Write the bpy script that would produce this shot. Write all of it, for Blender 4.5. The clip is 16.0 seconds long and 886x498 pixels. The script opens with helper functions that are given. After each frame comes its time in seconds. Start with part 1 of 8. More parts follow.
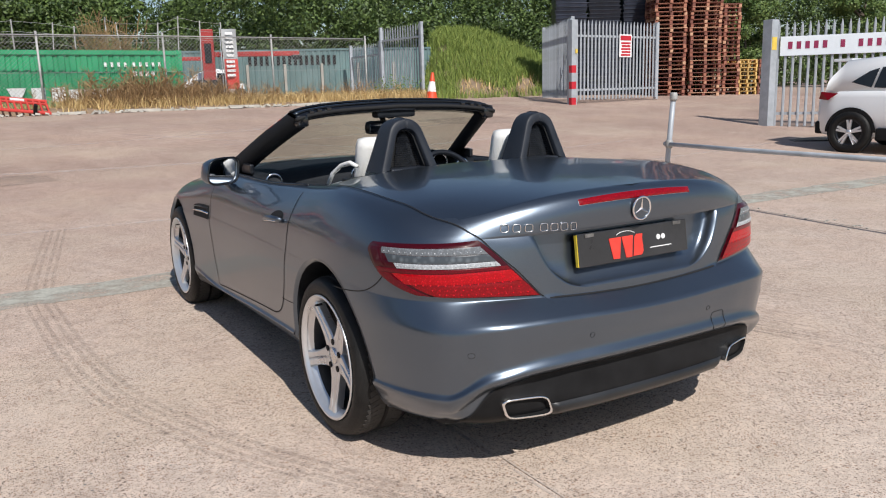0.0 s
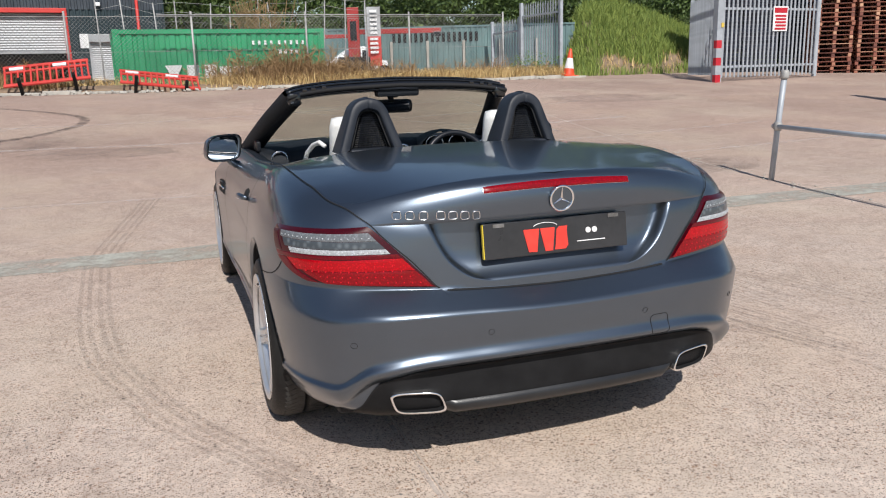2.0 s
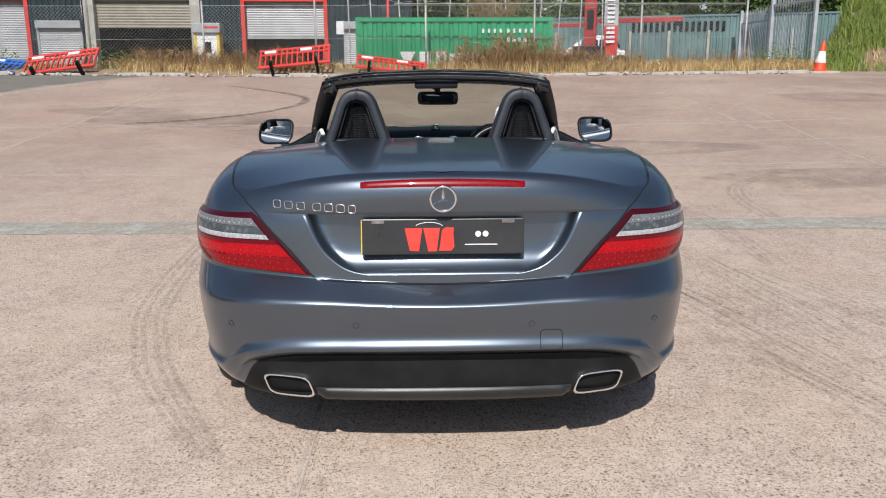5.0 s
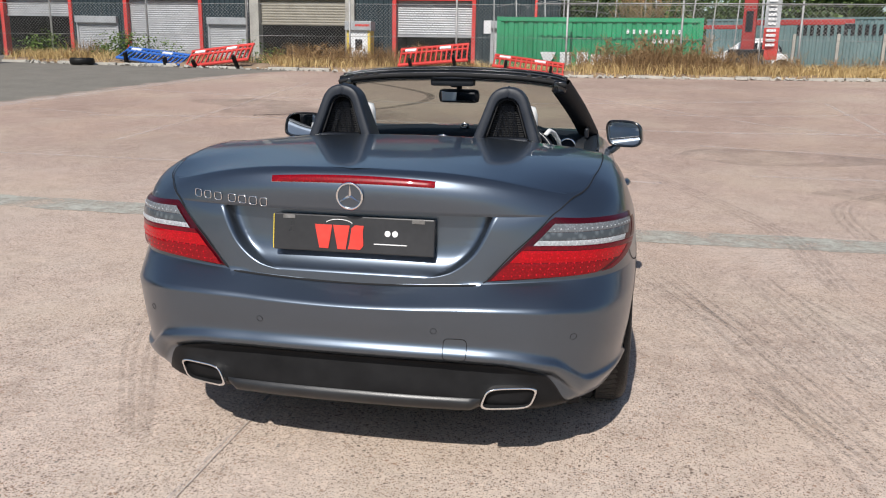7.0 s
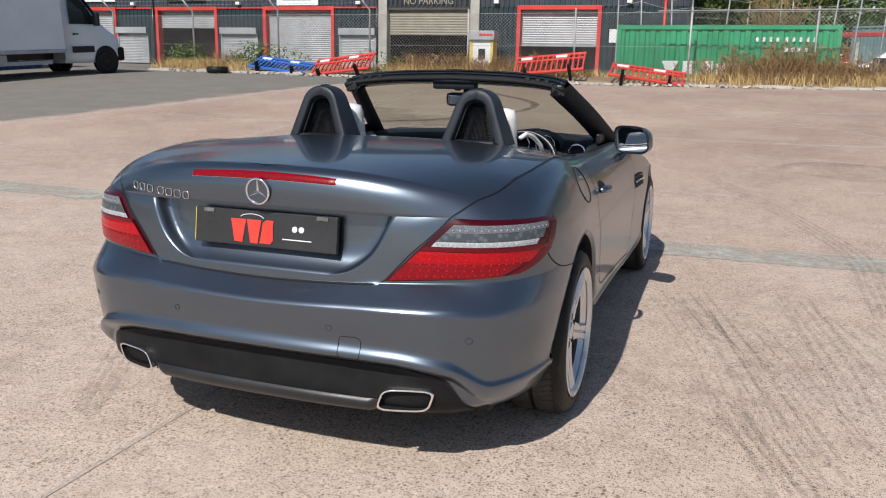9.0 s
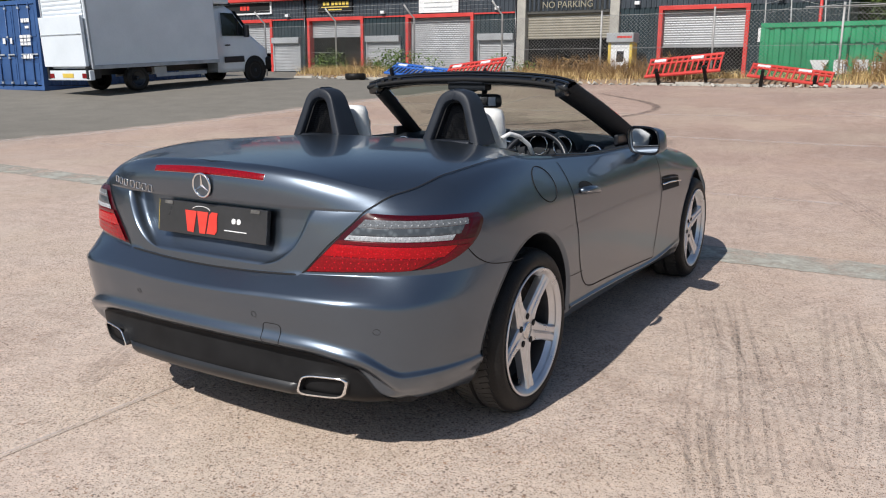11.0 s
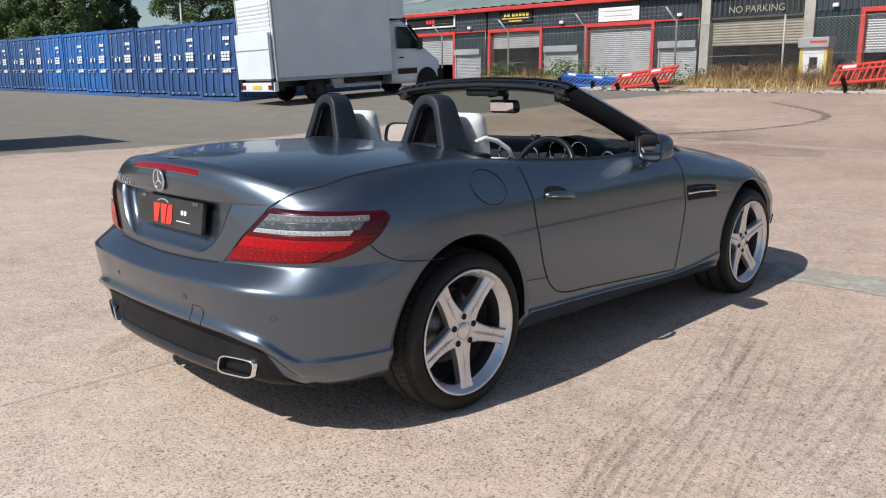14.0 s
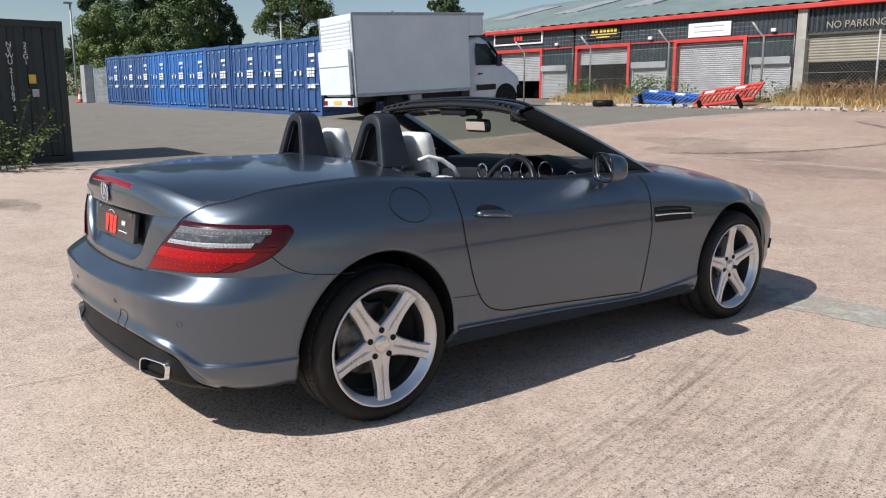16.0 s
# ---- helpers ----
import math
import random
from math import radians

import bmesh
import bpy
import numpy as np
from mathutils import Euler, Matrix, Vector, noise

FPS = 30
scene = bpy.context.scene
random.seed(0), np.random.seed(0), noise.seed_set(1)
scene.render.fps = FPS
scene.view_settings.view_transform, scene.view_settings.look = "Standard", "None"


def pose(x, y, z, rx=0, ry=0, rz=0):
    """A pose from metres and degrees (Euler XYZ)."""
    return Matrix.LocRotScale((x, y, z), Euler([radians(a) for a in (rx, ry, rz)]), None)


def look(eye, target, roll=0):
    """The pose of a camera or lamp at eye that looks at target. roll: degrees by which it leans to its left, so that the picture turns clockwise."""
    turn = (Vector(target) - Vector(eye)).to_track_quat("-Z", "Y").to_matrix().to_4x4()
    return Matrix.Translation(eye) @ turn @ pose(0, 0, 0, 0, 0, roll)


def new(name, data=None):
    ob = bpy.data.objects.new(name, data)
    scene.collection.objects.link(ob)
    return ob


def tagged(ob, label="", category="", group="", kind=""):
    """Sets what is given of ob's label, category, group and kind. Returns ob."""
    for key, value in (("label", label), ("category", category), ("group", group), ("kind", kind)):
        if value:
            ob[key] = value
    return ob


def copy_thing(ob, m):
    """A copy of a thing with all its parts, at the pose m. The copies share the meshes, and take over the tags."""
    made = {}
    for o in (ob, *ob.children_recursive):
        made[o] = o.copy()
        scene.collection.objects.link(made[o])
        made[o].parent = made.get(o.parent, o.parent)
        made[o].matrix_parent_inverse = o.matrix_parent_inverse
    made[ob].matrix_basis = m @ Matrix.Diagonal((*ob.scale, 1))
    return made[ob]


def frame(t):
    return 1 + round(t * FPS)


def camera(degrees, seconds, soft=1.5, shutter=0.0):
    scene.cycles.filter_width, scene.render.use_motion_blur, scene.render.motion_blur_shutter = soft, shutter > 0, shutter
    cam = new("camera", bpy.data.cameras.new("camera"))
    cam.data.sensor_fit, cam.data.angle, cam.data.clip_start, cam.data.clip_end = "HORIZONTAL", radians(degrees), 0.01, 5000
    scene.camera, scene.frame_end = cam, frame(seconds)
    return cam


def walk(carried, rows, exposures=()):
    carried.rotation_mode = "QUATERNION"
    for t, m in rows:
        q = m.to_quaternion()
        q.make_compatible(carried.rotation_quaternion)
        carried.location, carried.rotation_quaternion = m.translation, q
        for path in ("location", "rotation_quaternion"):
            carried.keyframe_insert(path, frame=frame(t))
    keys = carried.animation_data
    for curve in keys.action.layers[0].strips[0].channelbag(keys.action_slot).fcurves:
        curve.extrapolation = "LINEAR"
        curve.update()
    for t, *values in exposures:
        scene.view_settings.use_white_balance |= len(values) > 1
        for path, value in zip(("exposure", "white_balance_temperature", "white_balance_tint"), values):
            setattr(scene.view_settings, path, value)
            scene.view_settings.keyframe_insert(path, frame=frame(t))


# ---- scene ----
cam = camera(58.4, 16.0, 1.1)
PATH = [
    (0, (-1.999, -2.772, 1.321), (-0.999, -1.085, 0.928), -1.6),
    (0.5, (-1.85, -2.807, 1.302), (-0.927, -1.079, 0.9), -1.7),
    (1, (-1.627, -2.83, 1.313), (-0.794, -1.059, 0.898), -1.8),
    (1.5, (-1.412, -2.916, 1.314), (-0.672, -1.107, 0.889), -1.8),
    (2, (-1.199, -3.028, 1.308), (-0.556, -1.185, 0.87), -1.6),
    (2.5, (-1.011, -3.052, 1.279), (-0.466, -1.181, 0.829), -1.5),
    (3, (-0.797, -3.094, 1.299), (-0.349, -1.199, 0.843), -1.2),
    (3.5, (-0.56, -3.187, 1.321), (-0.209, -1.272, 0.865), -1.1),
    (4, (-0.404, -3.248, 1.332), (-0.151, -1.316, 0.88), -1.0),
    (6.5, (0.542, -3.135, 1.279), (0.271, -1.208, 0.817), 0.7),
    (7, (0.714, -3.087, 1.299), (0.367, -1.171, 0.843), 0.8),
    (7.5, (0.938, -3.087, 1.302), (0.519, -1.183, 0.856), 0.8),
    (8, (1.111, -3.098, 1.296), (0.616, -1.21, 0.858), 0.8),
    (8.5, (1.248, -2.988, 1.261), (0.667, -1.124, 0.826), 0.9),
    (9, (1.398, -2.885, 1.274), (0.727, -1.053, 0.837), 0.9),
    (11.5, (2.268, -2.576, 1.262), (1.174, -0.956, 0.84), -0.2),
    (12, (2.428, -2.497, 1.261), (1.254, -0.933, 0.845), -0.4),
    (12.5, (2.493, -2.353, 1.229), (1.253, -0.84, 0.812), -0.5),
    (13, (2.552, -2.232, 1.227), (1.261, -0.764, 0.805), -0.5),
    (13.5, (2.707, -2.183, 1.227), (1.368, -0.757, 0.812), -0.5),
    (14, (2.89, -2.124, 1.238), (1.501, -0.742, 0.836), -0.4),
    (14.5, (2.968, -1.99, 1.219), (1.53, -0.655, 0.832), -0.2),
    (15, (3.05, -1.832, 1.225), (1.568, -0.543, 0.852), -0.1),
    (15.5, (3.229, -1.735, 1.241), (1.709, -0.487, 0.877), -0.1),
    (16, (3.399, -1.663, 1.255), (1.847, -0.455, 0.891), -0.1),
]
walk(cam, [(t, look(eye, target, roll)) for t, eye, target, roll in PATH], [(0, 0.0), (11.5, 0.0), (14, 0.05), (16, 0.14)])

# ---- light ----
SUN_FROM = Vector((-0.12, -1.0, 1.0)).normalized()
world = bpy.data.worlds.new("sky")
scene.world = world
world.use_nodes = True
wn = world.node_tree
bg = wn.nodes["Background"]
sky = wn.nodes.new("ShaderNodeTexSky")
sky.sky_type = 'NISHITA'
sky.sun_disc = False
sky.sun_elevation = math.asin(SUN_FROM.z)
sky.sun_rotation = math.atan2(SUN_FROM.x, SUN_FROM.y)
sky.air_density, sky.dust_density, sky.ozone_density = 1.0, 0.7, 1.5
wn.links.new(sky.outputs[0], bg.inputs[0])
bg.inputs[1].default_value = 0.088
sun = new("sun", bpy.data.lights.new("sun", 'SUN'))
sun.data.energy, sun.data.angle, sun.data.color = 4.65, radians(0.55), (1.0, 0.96, 0.91)
sun.matrix_world = look(SUN_FROM * 60, (0, 0, 0))
scene.view_settings.exposure = 0.0


# ---- materials ----
def material(name):
    m = bpy.data.materials.new(name)
    m.use_nodes = True
    nt = m.node_tree
    return m, nt, nt.nodes["Principled BSDF"]


def node(nt, kind, **values):
    n = nt.nodes.new(kind)
    for k, v in values.items():
        n.inputs[k.replace("_", " ")].default_value = v
    return n


def ramp(nt, source, stops):
    r = nt.nodes.new("ShaderNodeValToRGB")
    el = r.color_ramp.elements
    while len(el) < len(stops):
        el.new(0.5)
    for e, (p, c) in zip(el, stops):
        e.position, e.color = p, (*c, 1)
    nt.links.new(source, r.inputs[0])
    return r.outputs[0]


def mixed(nt, fac, a, b, mode='MIX'):
    m = nt.nodes.new("ShaderNodeMix")
    m.data_type, m.blend_type = 'RGBA', mode
    for sock, v in ((m.inputs[0], fac), (m.inputs[6], a), (m.inputs[7], b)):
        if hasattr(v, "is_linked"):
            nt.links.new(v, sock)
        elif isinstance(v, (int, float)):
            sock.default_value = v
        else:
            sock.default_value = (*v, 1)
    return m.outputs[2]


def coords(nt, kind="Object"):
    return nt.nodes.new("ShaderNodeTexCoord").outputs[kind]


def noise_tex(nt, vec, scale, detail=4.0, rough=0.55):
    n = node(nt, "ShaderNodeTexNoise", Scale=scale, Detail=detail, Roughness=rough)
    nt.links.new(vec, n.inputs["Vector"])
    return n.outputs["Fac"]


def bump(nt, bsdf, height, strength, distance=0.01):
    b = node(nt, "ShaderNodeBump", Strength=strength, Distance=distance)
    nt.links.new(height, b.inputs["Height"])
    nt.links.new(b.outputs[0], bsdf.inputs["Normal"])


def surface(name, dark, light, scale=6.0, rough=0.6, metal=0.0, relief=0.1, fine=60.0, coat=0.0, vary=0.0, rough_span=0.1):
    """A worn surface: two scales of noise between two colours, with relief."""
    m, nt, p = material(name)
    vec = coords(nt)
    a = noise_tex(nt, vec, scale)
    b = noise_tex(nt, vec, fine, 3)
    mx = node(nt, "ShaderNodeMath")
    mx.operation = 'MULTIPLY_ADD'
    nt.links.new(b, mx.inputs[0])
    mx.inputs[1].default_value = 0.45
    nt.links.new(a, mx.inputs[2])
    col = ramp(nt, mx.outputs[0], [(0.45, dark), (0.95, light)])
    if vary:
        info = nt.nodes.new("ShaderNodeObjectInfo")
        hsv = node(nt, "ShaderNodeHueSaturation")
        mr = node(nt, "ShaderNodeMapRange", To_Min=1 - vary, To_Max=1 + vary)
        nt.links.new(info.outputs["Random"], mr.inputs[0])
        nt.links.new(mr.outputs[0], hsv.inputs["Value"])
        nt.links.new(col, hsv.inputs["Color"])
        col = hsv.outputs[0]
    nt.links.new(col, p.inputs["Base Color"])
    rr = node(nt, "ShaderNodeMapRange", To_Min=max(0.02, rough - rough_span), To_Max=min(1, rough + rough_span))
    nt.links.new(a, rr.inputs[0])
    nt.links.new(rr.outputs[0], p.inputs["Roughness"])
    p.inputs["Metallic"].default_value = metal
    p.inputs["Coat Weight"].default_value = coat
    if relief:
        bump(nt, p, b, relief)
    return m


def paint(name, base, flake, rough=0.32, metal=0.6, coat=1.0):
    m, nt, p = material(name)
    vec = coords(nt)
    f = noise_tex(nt, vec, 1400, 1)
    d = noise_tex(nt, vec, 3.0, 5)
    col = mixed(nt, f, base, flake)
    col = mixed(nt, ramp(nt, d, [(0.55, (0, 0, 0)), (0.95, (0.10, 0.10, 0.10))]), col, (0.30, 0.27, 0.24))
    nt.links.new(col, p.inputs["Base Color"])
    p.inputs["Metallic"].default_value = metal
    p.inputs["Roughness"].default_value = rough
    p.inputs["Coat Weight"].default_value = coat
    p.inputs["Coat Roughness"].default_value = 0.05
    return m


CAR_PAINT = paint("metallic grey paint", (0.083, 0.102, 0.128), (0.171, 0.207, 0.255), 0.32, 0.92, 0.55)
CAR_PAINT.node_tree.nodes["Principled BSDF"].inputs["Specular Tint"].default_value = (1.0, 1.0, 1.0, 1)
WHITE_PAINT = paint("white car paint", (0.72, 0.73, 0.74), (0.78, 0.79, 0.80), 0.35, 0.0)
VAN_WHITE = surface("white van panel", (0.65, 0.70, 0.75), (0.75, 0.80, 0.85), 1.2, 0.42, 0, 0.02, 30, 0.3)
RED_CAR = paint("red car paint", (0.30, 0.02, 0.03), (0.34, 0.03, 0.04), 0.35, 0.1)
LIP_PLASTIC = surface("dark grey lip plastic", (0.010, 0.010, 0.011), (0.020, 0.021, 0.023), 8, 0.36, 0, 0.05, 500)
BLACK_PLASTIC = surface("black bumper plastic", (0.006, 0.006, 0.0065), (0.016, 0.016, 0.017), 8, 0.5, 0, 0.08, 500)
SATIN_BLACK = surface("satin black trim", (0.006, 0.007, 0.010), (0.013, 0.015, 0.020), 12, 0.33, 0, 0.04, 700)
GLOSS_BLACK = surface("gloss black trim", (0.004, 0.0045, 0.006), (0.008, 0.009, 0.011), 12, 0.16, 0, 0.02, 700, 0.6)
# the silver inner barrel's shade is put into this dark colour
BARREL_SHADE = surface("shaded inner rim", (0.05, 0.05, 0.052), (0.09, 0.09, 0.095), 10, 0.4, 0.6, 0.03, 200)
TREAD = surface("dusty tyre tread", (0.022, 0.021, 0.020), (0.055, 0.052, 0.048), 30, 0.8, 0, 0.2, 160)
HOOP_TRIM = surface("dark grey hoop trim", (0.013, 0.016, 0.023), (0.024, 0.028, 0.037), 12, 0.48, 0, 0.05, 700)
SOFT_TRIM = surface("dark soft trim", (0.006, 0.008, 0.011), (0.015, 0.018, 0.023), 14, 0.6, 0, 0.25, 400)
# near-black for shut lines, seals and boards, and painted shade in hollows
GAP = surface("gap and shade black", (0.004, 0.004, 0.005), (0.008, 0.008, 0.009), 10, 0.8, 0, 0)
LEATHER = surface("pale grey leather", (0.66, 0.66, 0.64), (0.76, 0.76, 0.74), 9, 0.5, 0, 0.3, 260)
CHROME = surface("chrome", (0.80, 0.80, 0.80), (0.90, 0.90, 0.90), 12, 0.08, 1, 0, 100, 0, 0, 0.03)
SILVER = surface("silver badge", (0.62, 0.63, 0.64), (0.78, 0.79, 0.80), 20, 0.2, 1, 0)
RIM_SILVER = surface("painted silver alloy", (0.62, 0.63, 0.65), (0.76, 0.77, 0.79), 10, 0.30, 0.75, 0.03, 200, 0.5)
RUBBER = surface("tyre rubber", (0.006, 0.006, 0.0065), (0.018, 0.0175, 0.017), 14, 0.5, 0, 0.25, 160)
BRAKE = surface("brake disc iron", (0.12, 0.11, 0.10), (0.28, 0.27, 0.26), 30, 0.45, 0.8, 0.1)
ASH = surface("galvanised steel", (0.30, 0.33, 0.36), (0.46, 0.49, 0.53), 5, 0.5, 0.15, 0.05, 90, 0, 0.10)
RUSTY = surface("weathered steel post", (0.26, 0.25, 0.24), (0.46, 0.46, 0.45), 6, 0.6, 0.3, 0.1, 70, 0, 0.15)
PLASTIC_RED = surface("sun-faded red plastic", (0.50, 0.035, 0.03), (0.66, 0.075, 0.06), 3, 0.45, 0, 0.04, 40, 0, 0.06)
PLASTIC_BLUE = surface("blue plastic", (0.02, 0.10, 0.42), (0.05, 0.17, 0.55), 3, 0.45, 0, 0.04)
WHITE_BAND = surface("white reflective band", (0.70, 0.70, 0.70), (0.82, 0.82, 0.82), 5, 0.5, 0, 0.02)
CONE_ORANGE = surface("orange cone plastic", (0.62, 0.06, 0.02), (0.74, 0.09, 0.03), 5, 0.5, 0, 0.03)
CLADDING = surface("dark teal cladding", (0.015, 0.029, 0.035), (0.029, 0.048, 0.056), 1.5, 0.45, 0.2, 0.03, 30)
CLAD_GREY = surface("blue grey cladding", (0.036, 0.045, 0.056), (0.060, 0.072, 0.088), 1.5, 0.45, 0.2, 0.03, 30)
TRIM_RED = surface("red painted trim", (0.50, 0.03, 0.025), (0.64, 0.06, 0.05), 2, 0.5, 0, 0.04)
SHUTTER = surface("pale roller shutter", (0.30, 0.31, 0.32), (0.44, 0.45, 0.46), 2, 0.5, 0.2, 0.05)
CASING = surface("dark olive casing", (0.045, 0.045, 0.042), (0.085, 0.083, 0.075), 2, 0.6, 0.1, 0.05)
SHUTTER_BUFF = surface("buff roller shutter", (0.22, 0.20, 0.155), (0.33, 0.30, 0.235), 2, 0.55, 0.1, 0.05)
CONCRETE = surface("weathered concrete", (0.30, 0.28, 0.25), (0.48, 0.46, 0.41), 2.5, 0.85, 0, 0.3, 60)
ROOFING = surface("green grey roof sheet", (0.16, 0.21, 0.20), (0.25, 0.31, 0.30), 0.7, 0.6, 0.1, 0.05, 12)
# near-black for unlit rooms: their darkness is put into the colour
DARKNESS = surface("unlit room black", (0.010, 0.010, 0.011), (0.03, 0.03, 0.032), 2, 0.9, 0, 0)
GREEN_BOX = surface("green container paint", (0.012, 0.24, 0.10), (0.03, 0.36, 0.16), 1.3, 0.5, 0, 0.06, 25)
BLUE_BOX = surface("blue container paint", (0.022, 0.066, 0.19), (0.042, 0.108, 0.28), 1.3, 0.42, 0, 0.05, 25, 0, 0.12)
BRIGHT_BLUE = surface("bright blue container paint", (0.018, 0.105, 0.34), (0.034, 0.155, 0.45), 1.3, 0.42, 0, 0.05, 25, 0, 0.10)
BLACK_BOX = surface("black green container paint", (0.012, 0.020, 0.020), (0.026, 0.036, 0.036), 1.3, 0.5, 0, 0.06, 25)
LETTER_WHITE = surface("white lettering", (0.68, 0.68, 0.68), (0.82, 0.82, 0.82), 6, 0.6, 0, 0)
LETTER_RED = surface("red lettering", (0.62, 0.03, 0.02), (0.75, 0.06, 0.04), 6, 0.5, 0, 0)
LETTER_YELLOW = surface("yellow lettering", (0.60, 0.42, 0.06), (0.75, 0.55, 0.10), 6, 0.6, 0, 0)
LETTER_CREAM = surface("cream lettering", (0.24, 0.22, 0.16), (0.36, 0.33, 0.25), 6, 0.6, 0, 0)
PLATE_BLACK = surface("black plate", (0.02, 0.02, 0.022), (0.035, 0.035, 0.038), 6, 0.3, 0, 0)
PLATE_YELLOW = surface("yellow plate edge", (0.65, 0.48, 0.03), (0.78, 0.60, 0.06), 6, 0.4, 0, 0)
PALLET_RED = surface("red stained pallet wood", (0.11, 0.036, 0.025), (0.25, 0.10, 0.072), 3, 0.8, 0, 0.2, 40, 0, 0.25)
info_ = PALLET_RED.node_tree.nodes.new("ShaderNodeObjectInfo")
shift_ = mixed(PALLET_RED.node_tree, 0.85, PALLET_RED.node_tree.nodes["Principled BSDF"].inputs["Base Color"].links[0].from_socket,
               ramp(PALLET_RED.node_tree, info_.outputs["Random"], [(0.0, (0.75, 0.8, 0.9)), (0.45, (1.3, 1.15, 1.1)), (0.75, (1.7, 1.9, 1.7)), (0.92, (2.3, 3.6, 3.2))]), 'MULTIPLY')
PALLET_RED.node_tree.links.new(shift_, PALLET_RED.node_tree.nodes["Principled BSDF"].inputs["Base Color"])
PALLET_RAW = surface("raw pallet wood", (0.42, 0.26, 0.08), (0.62, 0.42, 0.16), 3, 0.8, 0, 0.2, 40, 0, 0.25)
CRATE = surface("dark plastic crate", (0.016, 0.021, 0.034), (0.05, 0.06, 0.09), 3, 0.45, 0, 0.05, 30, 0, 0.45)
TRUNK = surface("bark", (0.05, 0.038, 0.028), (0.14, 0.11, 0.08), 8, 0.9, 0, 0.6, 40)
SOIL = surface("bare verge soil", (0.16, 0.11, 0.07), (0.30, 0.22, 0.15), 4, 0.95, 0, 0.5, 60)


def leafy(name, dark, light, rough=0.6):
    m, nt, p = material(name)
    geo = nt.nodes.new("ShaderNodeNewGeometry")
    col = ramp(nt, geo.outputs["Random Per Island"], [(0.0, dark), (1.0, light)])
    nt.links.new(col, p.inputs["Base Color"])
    p.inputs["Roughness"].default_value = rough
    p.inputs["Subsurface Weight"].default_value = 0.0
    return m


LEAF = leafy("broadleaf foliage", (0.020, 0.044, 0.011), (0.115, 0.175, 0.040))
LEAF_PINE = leafy("conifer foliage", (0.018, 0.048, 0.018), (0.06, 0.11, 0.04))
LEAF_LIGHT = leafy("light green foliage", (0.05, 0.10, 0.02), (0.15, 0.21, 0.05))
GRASS = leafy("green grass", (0.09, 0.15, 0.025), (0.30, 0.36, 0.08), 0.7)
HAY = leafy("dry straw grass", (0.38, 0.25, 0.10), (0.76, 0.57, 0.28), 0.8)
BRUSH = leafy("dry brown brush", (0.15, 0.085, 0.04), (0.40, 0.26, 0.125), 0.8)


def thin_glass(name, tint, gloss):
    m, nt, p = material(name)
    tr = nt.nodes.new("ShaderNodeBsdfTransparent")
    tr.inputs[0].default_value = (*tint, 1)
    gl = nt.nodes.new("ShaderNodeBsdfGlossy")
    gl.inputs["Roughness"].default_value = 0.0
    fr = node(nt, "ShaderNodeFresnel", IOR=1.45)
    mul = node(nt, "ShaderNodeMath")
    mul.operation = 'MULTIPLY'
    mul.inputs[1].default_value = gloss
    nt.links.new(fr.outputs[0], mul.inputs[0])
    mx = nt.nodes.new("ShaderNodeMixShader")
    nt.links.new(mul.outputs[0], mx.inputs[0])
    nt.links.new(tr.outputs[0], mx.inputs[1])
    nt.links.new(gl.outputs[0], mx.inputs[2])
    nt.links.new(mx.outputs[0], nt.nodes["Material Output"].inputs[0])
    nt.nodes.remove(p)
    return m


SCREEN_GLASS = thin_glass("windscreen glass", (0.66, 0.72, 0.66), 0.8)
DARK_GLASS = surface("dark window glass", (0.01, 0.012, 0.014), (0.02, 0.024, 0.028), 3, 0.05, 0, 0)
MIRROR = surface("mirror glass", (0.86, 0.88, 0.90), (0.92, 0.93, 0.94), 3, 0.02, 1, 0, 40, 0, 0, 0.01)


def lens(name, dark, light, cell=90, rough=0.12):
    """Lamp glass over ribbed reflectors."""
    m, nt, p = material(name)
    vec = coords(nt)
    v = node(nt, "ShaderNodeTexVoronoi", Scale=cell)
    nt.links.new(vec, v.inputs["Vector"])
    col = ramp(nt, v.outputs["Distance"], [(0.0, light), (0.55, dark)])
    nt.links.new(col, p.inputs["Base Color"])
    p.inputs["Roughness"].default_value = rough + 0.18
    p.inputs["Specular IOR Level"].default_value = 0.12
    p.inputs["Coat Weight"].default_value = 0.5
    p.inputs["Coat Roughness"].default_value = 0.02
    return m


LENS_RED = lens("red lamp glass", (0.18, 0.0003, 0.004), (0.34, 0.0006, 0.008), 140)
LENS_BRIGHT = lens("bright red lamp glass", (0.33, 0.0004, 0.005), (0.58, 0.0008, 0.010), 140)
LENS_SMOKE = lens("smoky lamp glass", (0.13, 0.14, 0.15), (0.22, 0.235, 0.26), 120)
LED_RED = lens("red lamp point", (0.55, 0.004, 0.014), (0.66, 0.008, 0.02), 140)
LENS_DEEP = lens("deep red lamp glass", (0.10, 0.0003, 0.005), (0.17, 0.0005, 0.009), 140)
LENS_DARK = lens("dark red lamp edge", (0.040, 0.001, 0.004), (0.075, 0.0015, 0.007), 200)
LENS_CLEAR = lens("clear lamp glass", (0.34, 0.36, 0.38), (0.56, 0.58, 0.61), 120)
LENS_GREY = lens("grey lamp chamber", (0.06, 0.07, 0.08), (0.14, 0.16, 0.175), 50)


